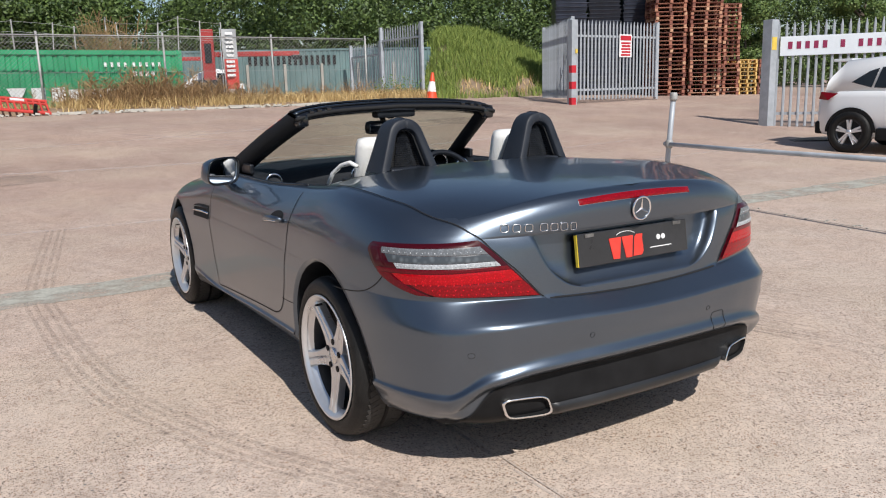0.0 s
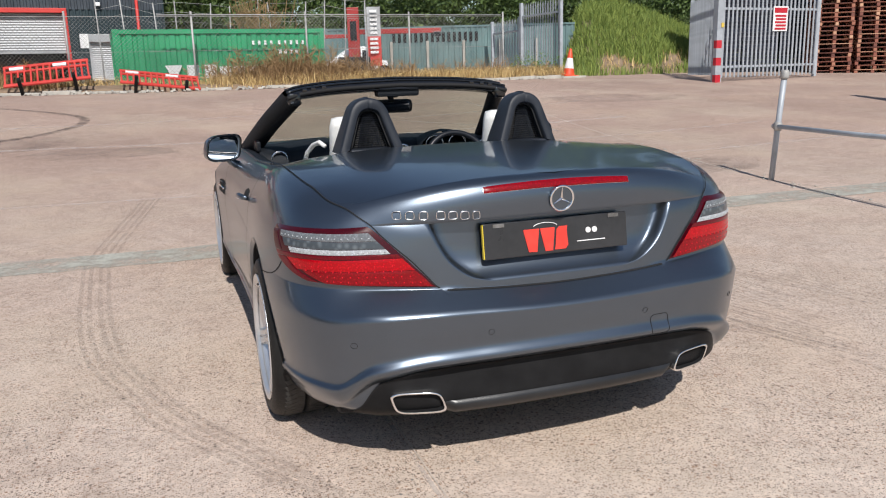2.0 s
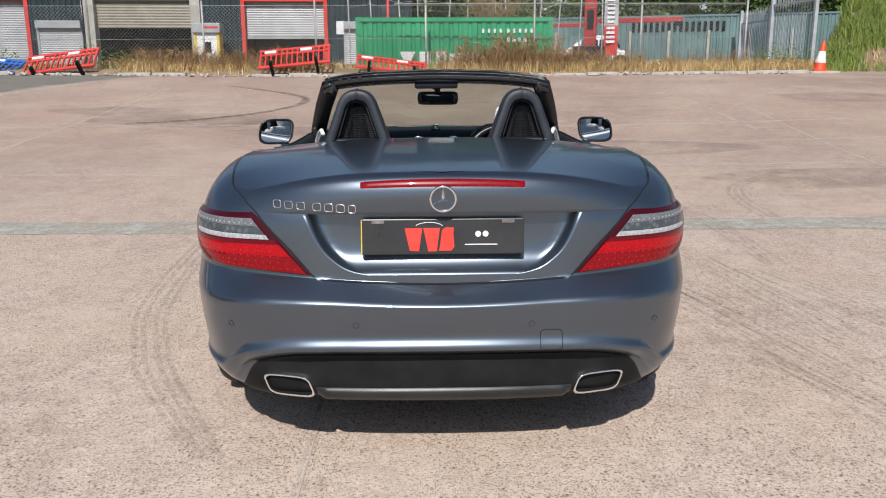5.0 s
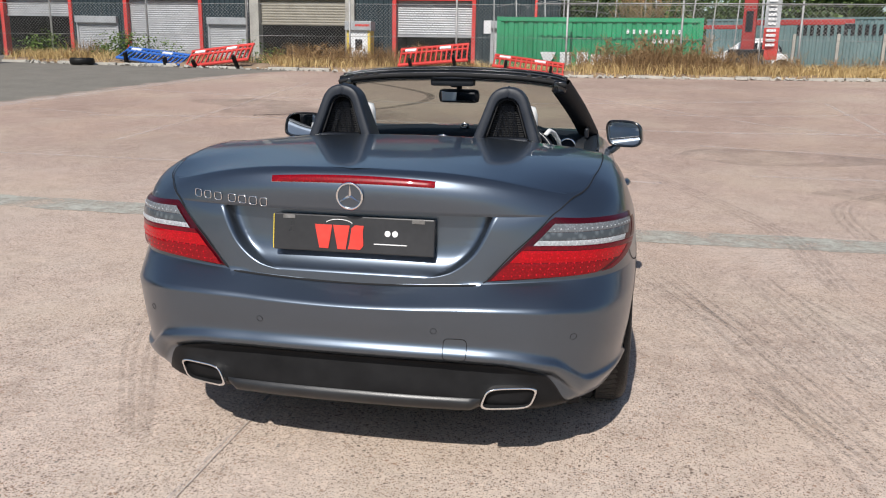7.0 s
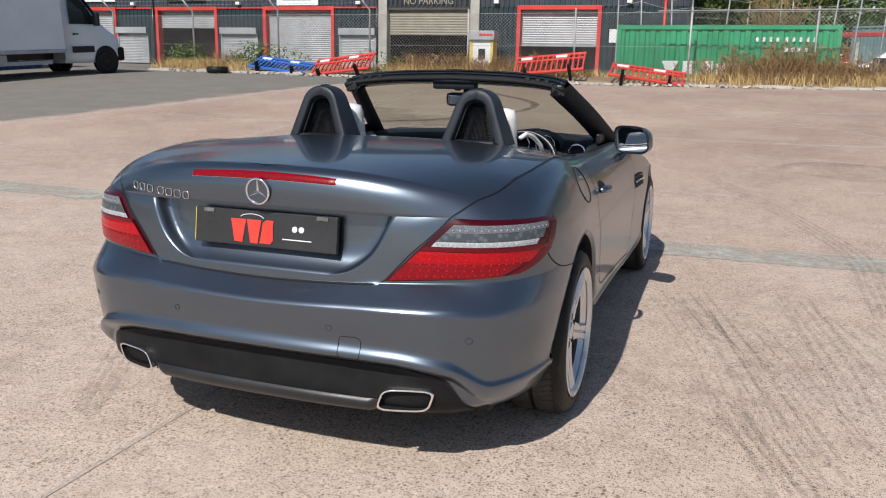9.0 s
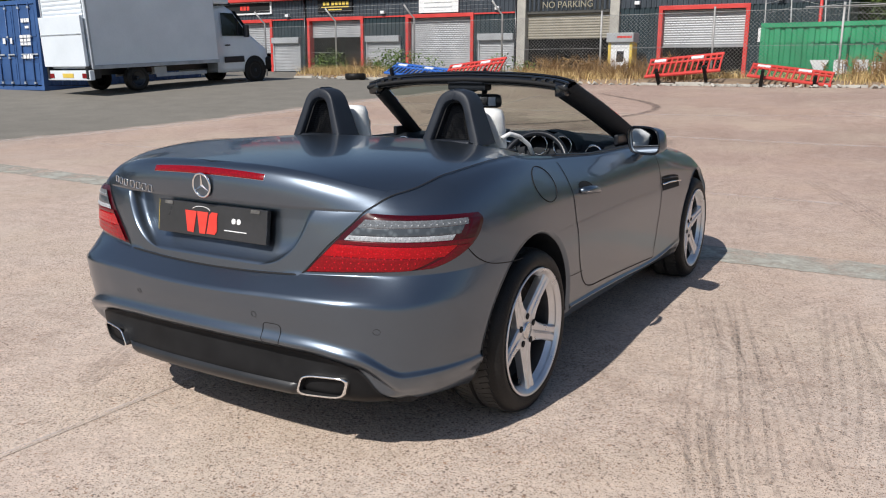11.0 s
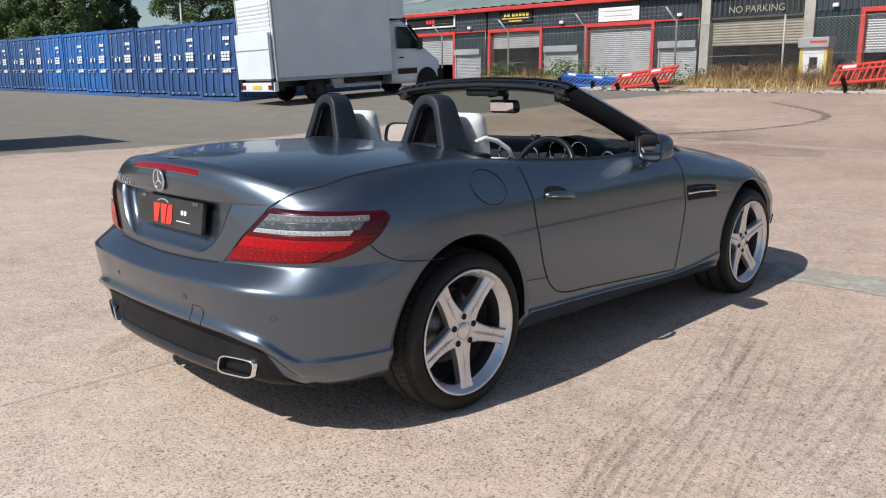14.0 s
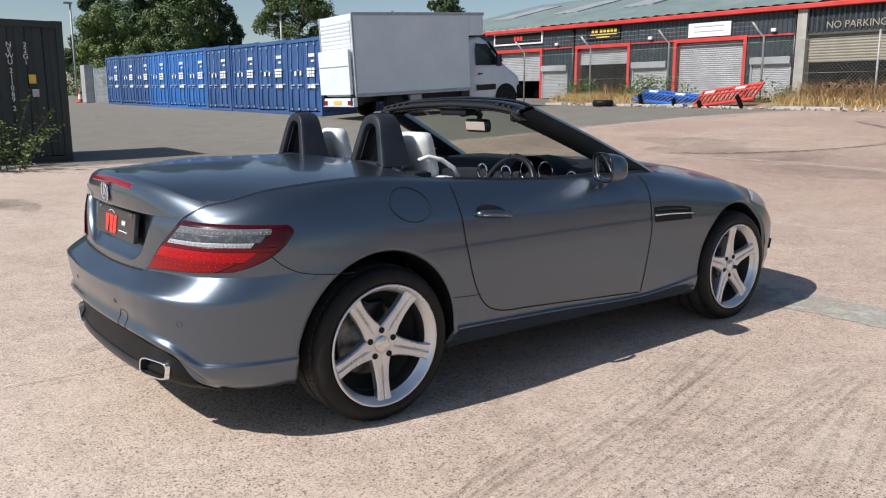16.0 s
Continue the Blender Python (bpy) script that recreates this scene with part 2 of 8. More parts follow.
def ground_material():
    m, nt, p = material("pink aggregate concrete")
    vec = coords(nt)
    sep = nt.nodes.new("ShaderNodeSeparateXYZ")
    nt.links.new(vec, sep.inputs[0])
    big = noise_tex(nt, vec, 0.22, 5)
    mid = noise_tex(nt, vec, 1.7, 6)
    fine = noise_tex(nt, vec, 34, 4, 0.7)
    v = node(nt, "ShaderNodeTexVoronoi", Scale=62)
    nt.links.new(vec, v.inputs["Vector"])
    pale = ramp(nt, big, [(0.30, (0.49, 0.392, 0.327)), (0.55, (0.59, 0.476, 0.401)), (0.75, (0.655, 0.552, 0.474))])
    pale = mixed(nt, ramp(nt, mid, [(0.42, (0, 0, 0)), (0.75, (0.55, 0.55, 0.55))]), pale, (0.66, 0.57, 0.50))
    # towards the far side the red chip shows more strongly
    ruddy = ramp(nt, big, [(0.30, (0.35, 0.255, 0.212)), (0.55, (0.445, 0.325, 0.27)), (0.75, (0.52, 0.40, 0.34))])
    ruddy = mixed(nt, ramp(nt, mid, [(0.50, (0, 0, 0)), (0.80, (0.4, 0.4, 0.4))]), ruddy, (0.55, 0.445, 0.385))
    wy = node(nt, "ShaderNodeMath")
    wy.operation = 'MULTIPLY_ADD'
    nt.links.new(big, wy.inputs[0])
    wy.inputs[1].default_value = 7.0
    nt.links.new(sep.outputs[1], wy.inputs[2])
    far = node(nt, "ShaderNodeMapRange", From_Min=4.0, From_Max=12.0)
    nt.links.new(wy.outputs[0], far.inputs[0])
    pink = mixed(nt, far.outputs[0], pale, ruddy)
    chips = ramp(nt, v.outputs["Color"], [(0.0, (0.62, 0.58, 0.55)), (0.5, (1.0, 1.0, 1.0)), (1.0, (1.30, 1.26, 1.20))])
    pink = mixed(nt, 0.45, pink, chips, 'MULTIPLY')
    blotch = noise_tex(nt, vec, 7, 5, 0.65)
    pink = mixed(nt, 0.6, pink, ramp(nt, blotch, [(0.30, (0.74, 0.72, 0.70)), (0.50, (1, 1, 1)), (0.72, (1.18, 1.17, 1.15))]), 'MULTIPLY')
    pink = mixed(nt, ramp(nt, fine, [(0.60, (0, 0, 0)), (0.68, (0.6, 0.6, 0.6))]), pink, (0.24, 0.185, 0.15))
    warm = noise_tex(nt, vec, 0.9, 4, 0.6)
    pink = mixed(nt, ramp(nt, warm, [(0.50, (0, 0, 0)), (0.66, (0.26, 0.26, 0.26))]), pink, (0.55, 0.40, 0.29))
    sandy = noise_tex(nt, vec, 0.55, 5, 0.6)
    pink = mixed(nt, ramp(nt, sandy, [(0.48, (0, 0, 0)), (0.64, (0.34, 0.34, 0.34))]), pink, (0.57, 0.475, 0.37))
    bare = ramp(nt, noise_tex(nt, vec, 1.3, 5, 0.6), [(0.34, (0.55, 0.55, 0.55)), (0.54, (1, 1, 1))])
    # single stones laid bare in the surface, dark brown, grey and rust
    for size, least, shown in ((190, 0.44, 0.85), (125, 0.54, 1.0), (66, 0.86, 0.95)):
        st = node(nt, "ShaderNodeTexVoronoi", Scale=size)
        nt.links.new(vec, st.inputs["Vector"])
        parts = nt.nodes.new("ShaderNodeSeparateColor")
        nt.links.new(st.outputs["Color"], parts.inputs[0])
        pick = ramp(nt, parts.outputs[0], [(least, (0, 0, 0)), (least + .02, (shown, shown, shown))])
        near = ramp(nt, st.outputs["Distance"], [(0.32, (1, 1, 1)), (0.44, (0, 0, 0))])
        tone = ramp(nt, parts.outputs[1], [(0.0, (0.10, 0.075, 0.06)), (0.45, (0.19, 0.13, 0.10)), (0.7, (0.34, 0.20, 0.125)), (1.0, (0.16, 0.155, 0.15))])
        mask = mixed(nt, 1.0, pick, near, 'MULTIPLY')
        mask = mixed(nt, 1.0, mask, bare, 'MULTIPLY')
        pink = mixed(nt, mask, pink, tone)
    # grey tarmac takes over on the far side of the yard
    warp = node(nt, "ShaderNodeMath")
    warp.operation = 'MULTIPLY_ADD'
    nt.links.new(mid, warp.inputs[0])
    warp.inputs[1].default_value = 0.8
    nt.links.new(sep.outputs[0], warp.inputs[2])
    tar = node(nt, "ShaderNodeMapRange", From_Min=-12.1, From_Max=-11.7, To_Min=1.0, To_Max=0.0)
    slant = node(nt, "ShaderNodeMath")
    slant.operation = 'MULTIPLY_ADD'
    nt.links.new(sep.outputs[1], slant.inputs[0])
    slant.inputs[1].default_value = -0.24
    nt.links.new(warp.outputs[0], slant.inputs[2])
    nt.links.new(slant.outputs[0], tar.inputs[0])
    grey = mixed(nt, mid, (0.155, 0.143, 0.122), (0.25, 0.232, 0.20))
    grey = mixed(nt, 0.5, grey, chips, 'MULTIPLY')
    col = mixed(nt, tar.outputs[0], pink, grey)
    nt.links.new(col, p.inputs["Base Color"])
    p.inputs["Roughness"].default_value = 0.88
    p.inputs["Specular IOR Level"].default_value = 0.3
    add = node(nt, "ShaderNodeMath")
    add.operation = 'ADD'
    nt.links.new(fine, add.inputs[0])
    nt.links.new(v.outputs["Distance"], add.inputs[1])
    bump(nt, p, add.outputs[0], 0.42, 0.004)
    return m


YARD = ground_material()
for dull, level in ((RUBBER, .22), (BLACK_PLASTIC, .13), (HOOP_TRIM, .35), (SOFT_TRIM, .25)):
    dull.node_tree.nodes["Principled BSDF"].inputs["Specular IOR Level"].default_value = level


# ---- mesh helpers ----
def mesh_ob(name, verts, faces, mat, parent=None, label="", smooth=False, normals=None):
    me = bpy.data.meshes.new(name)
    used = sorted({i for f in faces for i in f})
    if len(used) < len(verts):
        verts = [verts[i] for i in used]
        normals = None if normals is None else [normals[i] for i in used]
        where = {i: k for k, i in enumerate(used)}
        faces = [tuple(where[i] for i in f) for f in faces]
    me.from_pydata([tuple(map(float, v)) for v in verts], [], faces)
    me.materials.append(mat)
    if smooth:
        me.polygons.foreach_set("use_smooth", [True] * len(me.polygons))
    if normals is not None:
        me.normals_split_custom_set_from_vertices([tuple(map(float, n)) for n in normals])
    ob = new(name, me)
    ob.parent = parent
    if label:
        ob["label"] = label
    return ob


def part(name, bm, mat, parent=None, label="", smooth=False):
    me = bpy.data.meshes.new(name)
    bm.to_mesh(me)
    bm.free()
    me.materials.append(mat)
    if smooth:
        me.polygons.foreach_set("use_smooth", [True] * len(me.polygons))
    ob = new(name, me)
    ob.parent = parent
    if label:
        ob["label"] = label
    return ob


def thing(name, m, label, category, group="", kind=""):
    ob = new(name)
    ob.matrix_world = m
    ob.empty_display_size = 0.2
    return tagged(ob, label, category, group, kind)


def box(bm, x0, y0, z0, x1, y1, z1, bevel=0.0, m=None):
    r = bmesh.ops.create_cube(bm, size=1.0)
    vs = r["verts"]
    for v in vs:
        v.co = Vector(((x0 + x1) / 2 + v.co.x * (x1 - x0), (y0 + y1) / 2 + v.co.y * (y1 - y0), (z0 + z1) / 2 + v.co.z * (z1 - z0)))
        if m is not None:
            v.co = m @ v.co
    if bevel:
        es = list({e for v in vs for e in v.link_edges})
        bmesh.ops.bevel(bm, geom=es, offset=bevel, segments=2, affect='EDGES', profile=0.6)
    return bm


def box_part(name, dims, mat, parent=None, label="", bevel=0.0, m=None):
    return part(name, box(bmesh.new(), *dims, bevel, m), mat, parent, label)


class Soup:
    """Collects many small pieces into one mesh."""

    def __init__(self):
        self.v, self.f = [], []

    def quad(self, a, b, c, d):
        n = len(self.v)
        self.v += [a, b, c, d]
        self.f.append((n, n + 1, n + 2, n + 3))

    def block(self, x0, y0, z0, x1, y1, z1, m=None):
        n = len(self.v)
        pts = [Vector((x, y, z)) for z in (z0, z1) for y in (y0, y1) for x in (x0, x1)]
        self.v += [m @ p if m is not None else p for p in pts]
        for q in ((0, 2, 3, 1), (4, 5, 7, 6), (0, 1, 5, 4), (2, 6, 7, 3), (0, 4, 6, 2), (1, 3, 7, 5)):
            self.f.append(tuple(n + i for i in q))

    def bar(self, a, b, r, sides=4):
        a, b = Vector(a), Vector(b)
        d = (b - a).normalized()
        u = d.orthogonal().normalized()
        w = d.cross(u)
        n = len(self.v)
        for p in (a, b):
            for k in range(sides):
                t = 2 * math.pi * k / sides
                self.v.append(p + (u * math.cos(t) + w * math.sin(t)) * r)
        for k in range(sides):
            j = (k + 1) % sides
            self.f.append((n + k, n + j, n + sides + j, n + sides + k))
        self.f.append(tuple(n + k for k in reversed(range(sides))))
        self.f.append(tuple(n + sides + k for k in range(sides)))

    def done(self, name, mat, parent=None, label="", smooth=False):
        return mesh_ob(name, self.v, self.f, mat, parent, label, smooth)


def tube(name, pts, r, mat, parent=None, label="", sides=10, closed=False, flat=1.0):
    """A round bar along points."""
    pts = [Vector(p) for p in pts]
    n = len(pts)
    vs, fs = [], []
    u = None
    for i, p in enumerate(pts):
        a = pts[i - 1] if (i or closed) else p
        b = pts[(i + 1) % n] if (i < n - 1 or closed) else p
        d = (b - a).normalized()
        if u is None:
            u = d.orthogonal().normalized()
        u = (u - d * u.dot(d)).normalized()
        w = d.cross(u)
        rr = r[i] if isinstance(r, (list, tuple)) else r
        for k in range(sides):
            t = 2 * math.pi * k / sides
            vs.append(p + u * math.cos(t) * rr + w * math.sin(t) * rr * flat)
    for i in range(n if closed else n - 1):
        for k in range(sides):
            j = (k + 1) % sides
            i2 = (i + 1) % n
            fs.append((i * sides + k, i * sides + j, i2 * sides + j, i2 * sides + k))
    if not closed:
        fs.append(tuple(reversed(range(sides))))
        fs.append(tuple((n - 1) * sides + k for k in range(sides)))
    return mesh_ob(name, vs, fs, mat, parent, label, True)


def lathe(profile, sides=48, axis='x'):
    """Verts and faces of a profile of (radius, along) turned round an axis."""
    vs, fs = [], []
    for r, a in profile:
        for k in range(sides):
            t = 2 * math.pi * k / sides
            c, s = r * math.cos(t), r * math.sin(t)
            vs.append((a, c, s) if axis == 'x' else (c, s, a))
    for i in range(len(profile) - 1):
        for k in range(sides):
            j = (k + 1) % sides
            fs.append((i * sides + k, (i + 1) * sides + k, (i + 1) * sides + j, i * sides + j))
    return vs, fs


def words(name, text, size, mat, m, parent=None, depth=0.002, align='CENTER'):
    cu = bpy.data.curves.new(name, 'FONT')
    cu.body, cu.size, cu.extrude = text, size, depth
    cu.align_x, cu.align_y = align, 'CENTER'
    tmp = bpy.data.objects.new(name + "_curve", cu)
    scene.collection.objects.link(tmp)
    dg = bpy.context.evaluated_depsgraph_get()
    me = bpy.data.meshes.new_from_object(tmp.evaluated_get(dg))
    bpy.data.objects.remove(tmp)
    bpy.data.curves.remove(cu)
    me.name = name
    me.materials.clear()
    me.materials.append(mat)
    ob = new(name, me)
    ob.parent = parent
    ob.matrix_local = m
    return ob


# ---- the yard's ground ----
def ground_z(x, y):
    s = 1.05 * (1 - math.exp(-((max(y, 0.0) / 13.5) ** 2.6)))
    if x < 0:
        s += 0.0165 * (math.sqrt(x * x + 16) - 4)
    # the units' own yard lies lower, behind the verge
    a = min(max((y - 20.75 - .045 * x) / .5, 0), 1) * min(max((10.6 - x) / 1.2, 0), 1) * min(max((x + 19.5) / 2.0, 0), 1) * min(max((4.9 - x) / .8, 0), 1)
    return s * (1 - a) + .12 * a


def kerb_y(x):
    return 19.55 + 0.045 * x


def build_ground():
    xs = np.unique(np.concatenate([np.linspace(-2500, -80, 12), np.linspace(-80, -12, 40), np.linspace(-12, 12, 61), np.linspace(12, 60, 30), np.linspace(60, 2500, 12)]))
    ys = np.unique(np.concatenate([np.linspace(-2500, -40, 12), np.linspace(-40, -6, 14), np.linspace(-6, 20, 58), np.linspace(20.2, 22.4, 15), np.linspace(23, 30, 10), np.linspace(30, 90, 24), np.linspace(90, 2500, 12)]))
    vs = [(x, y, ground_z(max(x, -70), y)) for y in ys for x in xs]
    n = len(xs)
    fs = [(j * n + i, j * n + i + 1, (j + 1) * n + i + 1, (j + 1) * n + i) for j in range(len(ys) - 1) for i in range(n - 1)]
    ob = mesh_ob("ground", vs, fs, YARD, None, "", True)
    tagged(ob, "worn pink aggregate concrete yard with a grey tarmac lane", "ground", "", "structure")


build_ground()


# ---- the roadster ----
def pchip(keys, vals, level_ends=False):
    """A smooth curve through vals at keys, with no overshoot; level_ends: flat at both ends."""
    k = np.asarray(keys, float)
    v = np.asarray(vals, float)
    one = v.ndim == 1
    v = v.reshape(len(k), -1)
    h = np.diff(k)[:, None]
    d = np.diff(v, axis=0) / h
    m = np.zeros_like(v)
    w1 = 2 * h[1:] + h[:-1]
    w2 = h[1:] + 2 * h[:-1]
    same = d[:-1] * d[1:] > 0
    with np.errstate(divide='ignore', invalid='ignore'):
        hm = (w1 + w2) / (w1 / d[:-1] + w2 / d[1:])
    m[1:-1] = np.where(same, hm, 0)
    if not level_ends:
        m[0], m[-1] = d[0], d[-1]

    def at(t):
        t = min(max(t, k[0]), k[-1])
        i = min(int(np.searchsorted(k, t, side='right')) - 1, len(k) - 2)
        hh = k[i + 1] - k[i]
        u = (t - k[i]) / hh
        r = ((1 + 2 * u) * (1 - u) ** 2) * v[i] + u * (1 - u) ** 2 * hh * m[i] + u * u * (3 - 2 * u) * v[i + 1] + u * u * (u - 1) * hh * m[i + 1]
        return float(r[0]) if one else r
    return at


def cubic(keys, vals):
    """A natural cubic spline."""
    k, v = np.asarray(keys, float), np.asarray(vals, float)
    n = len(k)
    a, b = np.zeros((n, n)), np.zeros((n, v.shape[1]))
    a[0, 0] = a[-1, -1] = 1
    h = np.diff(k)
    for i in range(1, n - 1):
        a[i, i - 1:i + 2] = h[i - 1], 2 * (h[i - 1] + h[i]), h[i]
        b[i] = 6 * ((v[i + 1] - v[i]) / h[i] - (v[i] - v[i - 1]) / h[i - 1])
    c = np.linalg.solve(a, b)

    def at(t):
        i = min(max(int(np.searchsorted(k, t, side='right')) - 1, 0), n - 2)
        p, q = k[i + 1] - t, t - k[i]
        return (c[i] * p ** 3 + c[i + 1] * q ** 3) / (6 * h[i]) + (v[i] / h[i] - c[i] * h[i] / 6) * p + (v[i + 1] / h[i] - c[i + 1] * h[i] / 6) * q
    return at


# plan outline of the right half, from the middle of the tail round to the middle of the nose
PLAN = [(0, -0.855), (0.30, -0.842), (0.55, -0.785), (0.755, -0.668), (0.866, -0.485), (0.904, -0.265), (0.908, 0.0), (0.893, 0.45),
        (0.884, 1.0), (0.884, 1.6), (0.902, 2.35), (0.890, 2.62), (0.835, 2.87), (0.70, 3.07), (0.42, 3.20), (0, 3.25)]
plan = cubic(range(-2, 18), [(-x, y) for x, y in PLAN[2:0:-1]] + PLAN + [(-x, y) for x, y in PLAN[-2:-4:-1]])

# upright profiles (inset from the outline, height) at stations along it
TAIL = [(.20, .195), (.095, .228), (.046, .276), (.064, .386), (.022, .406), (.002, .430), (.016, .466), (.006, .52),
        (.0, .570), (.078, .618), (.088, .625), (.098, .74), (.102, .845), (.094, .912), (.116, .967), (.150, .980)]
TAIL_SIDE = [(.20, .195), (.095, .228), (.046, .272), (.064, .378), (.022, .400), (.002, .424), (.016, .460), (.006, .52),
             (.0, .578), (.062, .634), (.070, .641), (.080, .75), (.091, .845), (.093, .895), (.111, .938), (.138, .958)]
TAIL_END = [(.18, .192), (.080, .226), (.045, .265), (.036, .352), (.022, .370), (.002, .398), (.018, .430), (.008, .50),
            (.0, .574), (.050, .640), (.056, .647), (.062, .75), (.078, .843), (.088, .875), (.104, .904), (.124, .923)]
CORNER = [(.17, .19), (.092, .222), (.062, .245), (.048, .262), (.036, .28), (.012, .325), (.026, .345), (.011, .45),
          (.0, .556), (.032, .642), (.036, .650), (.038, .75), (.060, .840), (.077, .866), (.097, .889), (.120, .909)]
QUARTER = [(.16, .19), (.088, .215), (.066, .235), (.052, .255), (.040, .28), (.018, .325), (.024, .345), (.010, .45),
           (.002, .566), (.010, .645), (.012, .655), (.014, .75), (.040, .848), (.072, .900), (.106, .926), (.150, .946)]
AXLE = [(.10, .19), (.02, .22), (.01, .24), (.006, .26), (.004, .28), (.0, .33), (.0, .36), (.0, .48),
        (.0, .60), (.003, .66), (.004, .67), (.014, .77), (.044, .858), (.078, .924), (.106, .953), (.142, .969)]
HIP = [(.14, .19), (.085, .215), (.060, .245), (.046, .262), (.030, .285), (.003, .312), (.013, .328), (.004, .47),
       (.0, .60), (.004, .66), (.006, .67), (.018, .77), (.050, .848), (.085, .900), (.110, .924), (.135, .934)]
DOOR = [(.14, .19), (.085, .205), (.060, .23), (.046, .248), (.024, .272), (.002, .292), (.014, .308), (.006, .45),
        (.0, .60), (.004, .66), (.006, .67), (.018, .76), (.042, .825), (.072, .872), (.095, .898), (.115, .905)]
COWL = [(.14, .18), (.085, .195), (.060, .215), (.046, .230), (.024, .250), (.002, .268), (.013, .283), (.006, .45),
        (.0, .60), (.004, .66), (.006, .67), (.016, .75), (.034, .81), (.060, .858), (.085, .886), (.115, .902)]
NOSE_AXLE = [(.10, .19), (.02, .22), (.01, .24), (.006, .26), (.004, .28), (.0, .33), (.0, .36), (.0, .47),
             (.0, .58), (.004, .63), (.006, .64), (.020, .70), (.052, .752), (.095, .786), (.140, .806), (.190, .820)]
NOSE_CORNER = [(.15, .18), (.05, .20), (.03, .23), (.025, .26), (.02, .28), (.01, .32), (.01, .35), (.0, .42),
               (.0, .50), (.02, .57), (.03, .59), (.06, .64), (.10, .685), (.15, .715), (.20, .738), (.26, .755)]
NOSE = [(.20, .18), (.10, .20), (.05, .23), (.04, .26), (.03, .28), (.02, .32), (.01, .36), (.0, .42),
        (.0, .50), (.03, .58), (.04, .60), (.06, .64), (.08, .67), (.11, .69), (.15, .705), (.20, .72)]
STATIONS = [0, 1.6, 2.35, 3, 4.3, 6, 7, 8, 9, 10, 12.5, 15]
PROFILES = [TAIL, TAIL_SIDE, TAIL_END, CORNER, QUARTER, AXLE, HIP, DOOR, COWL, NOSE_AXLE, NOSE_CORNER, NOSE]
section = pchip(STATIONS, [np.array(p).ravel() for p in PROFILES], True)
LEVELS = 15


# the bumper's corners stand out past the lamps
bulge_along = pchip([0, 1.0, 1.7, 2.3, 3.0, 3.6, 4.3, 5.0, 15], [0, .002, .020, .036, .024, .012, .004, 0, 0], True)
bulge_up = pchip([0, 3, 4.5, 8, 9, 15], [.45, .7, 1, 1, 0, 0])


def make_row(s):
    """The profile at one station as a curve over the level, with its place and outward way in plan."""
    prof = section(s).reshape(-1, 2)
    p = plan(s)
    t = plan(s + 0.02) - plan(s - 0.02)
    n = np.array([t[1], -t[0]]) / np.hypot(*t)
    if s < 1e-6 or s > 15 - 1e-6:
        n[0] = 0
    smooth_f = pchip(range(LEVELS + 1), prof)
    low_f, high_f = pchip(range(9), prof[:9]), pchip(range(LEVELS - 7), prof[8:])
    sharp = min(max((4.6 - s) / 1.2, 0), 1)   # a crease runs round the tail over the bumper

    def f(v):
        if sharp == 0:
            return smooth_f(v)
        return smooth_f(v) * (1 - sharp) + (low_f(v) if v <= 8 else high_f(v - 8)) * sharp

    out = bulge_along(s)

    def at(v):
        d, z = f(v)
        q = p - n * (d - out * bulge_up(v))
        return np.array([max(q[0], 0.0), q[1], z])
    return at


_rows = {}


def body(s, v):
    key = round(s, 5)
    if key not in _rows:
        _rows[key] = make_row(key)
    return _rows[key](v)


def body_normal(s, v):
    e = 0.03
    a = body(min(s + e, 15), v) - body(max(s - e, 0), v)
    b = body(s, min(v + e, LEVELS)) - body(s, max(v - e, 0))
    n = np.cross(a, b)
    if s < 0.02 or s > 14.98:
        n[0] = 0
    return n / (np.linalg.norm(n) + 1e-12)


def find(axes, target, s, v):
    """Station and level at which the body has the two coordinates given."""
    for _ in range(25):
        p = body(s, v)[axes] - target
        if np.hypot(*p) < 1e-5:
            break
        e = 1e-3
        j = np.array([(body(min(s + e, 15), v)[axes] - body(s, v)[axes]) / e, (body(s, min(v + e, 15))[axes] - body(s, v)[axes]) / e]).T
        try:
            d = np.linalg.solve(j, -p)
        except np.linalg.LinAlgError:
            break
        d = np.clip(d, -0.6, 0.8)
        s, v = min(max(s + d[0], 0), 15), min(max(v + d[1], 0), LEVELS)
    return s, v


def tail_at(x, z, s=2.0, v=10.0):
    return find([0, 2], np.array([x, z]), s, v)


def flank_at(y, z, s=7.0, v=9.0):
    return find([1, 2], np.array([y, z]), s, v)


def both(verts):
    return [(-x, y, z) for x, y, z in verts]


def pair(name, verts, faces, mat, parent, label="", smooth=True, normals=None):
    """The same panel on the right and, mirrored, on the left."""
    a = mesh_ob(name, verts, faces, mat, parent, label, smooth, normals)
    nl = None if normals is None else both(normals)
    b = mesh_ob(name, both(verts), [tuple(reversed(f)) for f in faces], mat, parent, label, smooth, nl)
    return a, b


def mirror_join(verts, faces, normals=None):
    """Adds the left half, welded along the middle."""
    vs, ns, other = list(map(tuple, verts)), None if normals is None else list(map(tuple, normals)), []
    for k, (x, y, z) in enumerate(verts):
        if abs(x) < 1e-6:
            other.append(k)
            continue
        other.append(len(vs))
        vs.append((-x, y, z))
        if ns is not None:
            ns.append((-normals[k][0], normals[k][1], normals[k][2]))
    return vs, list(faces) + [tuple(other[i] for i in reversed(f)) for f in faces], ns


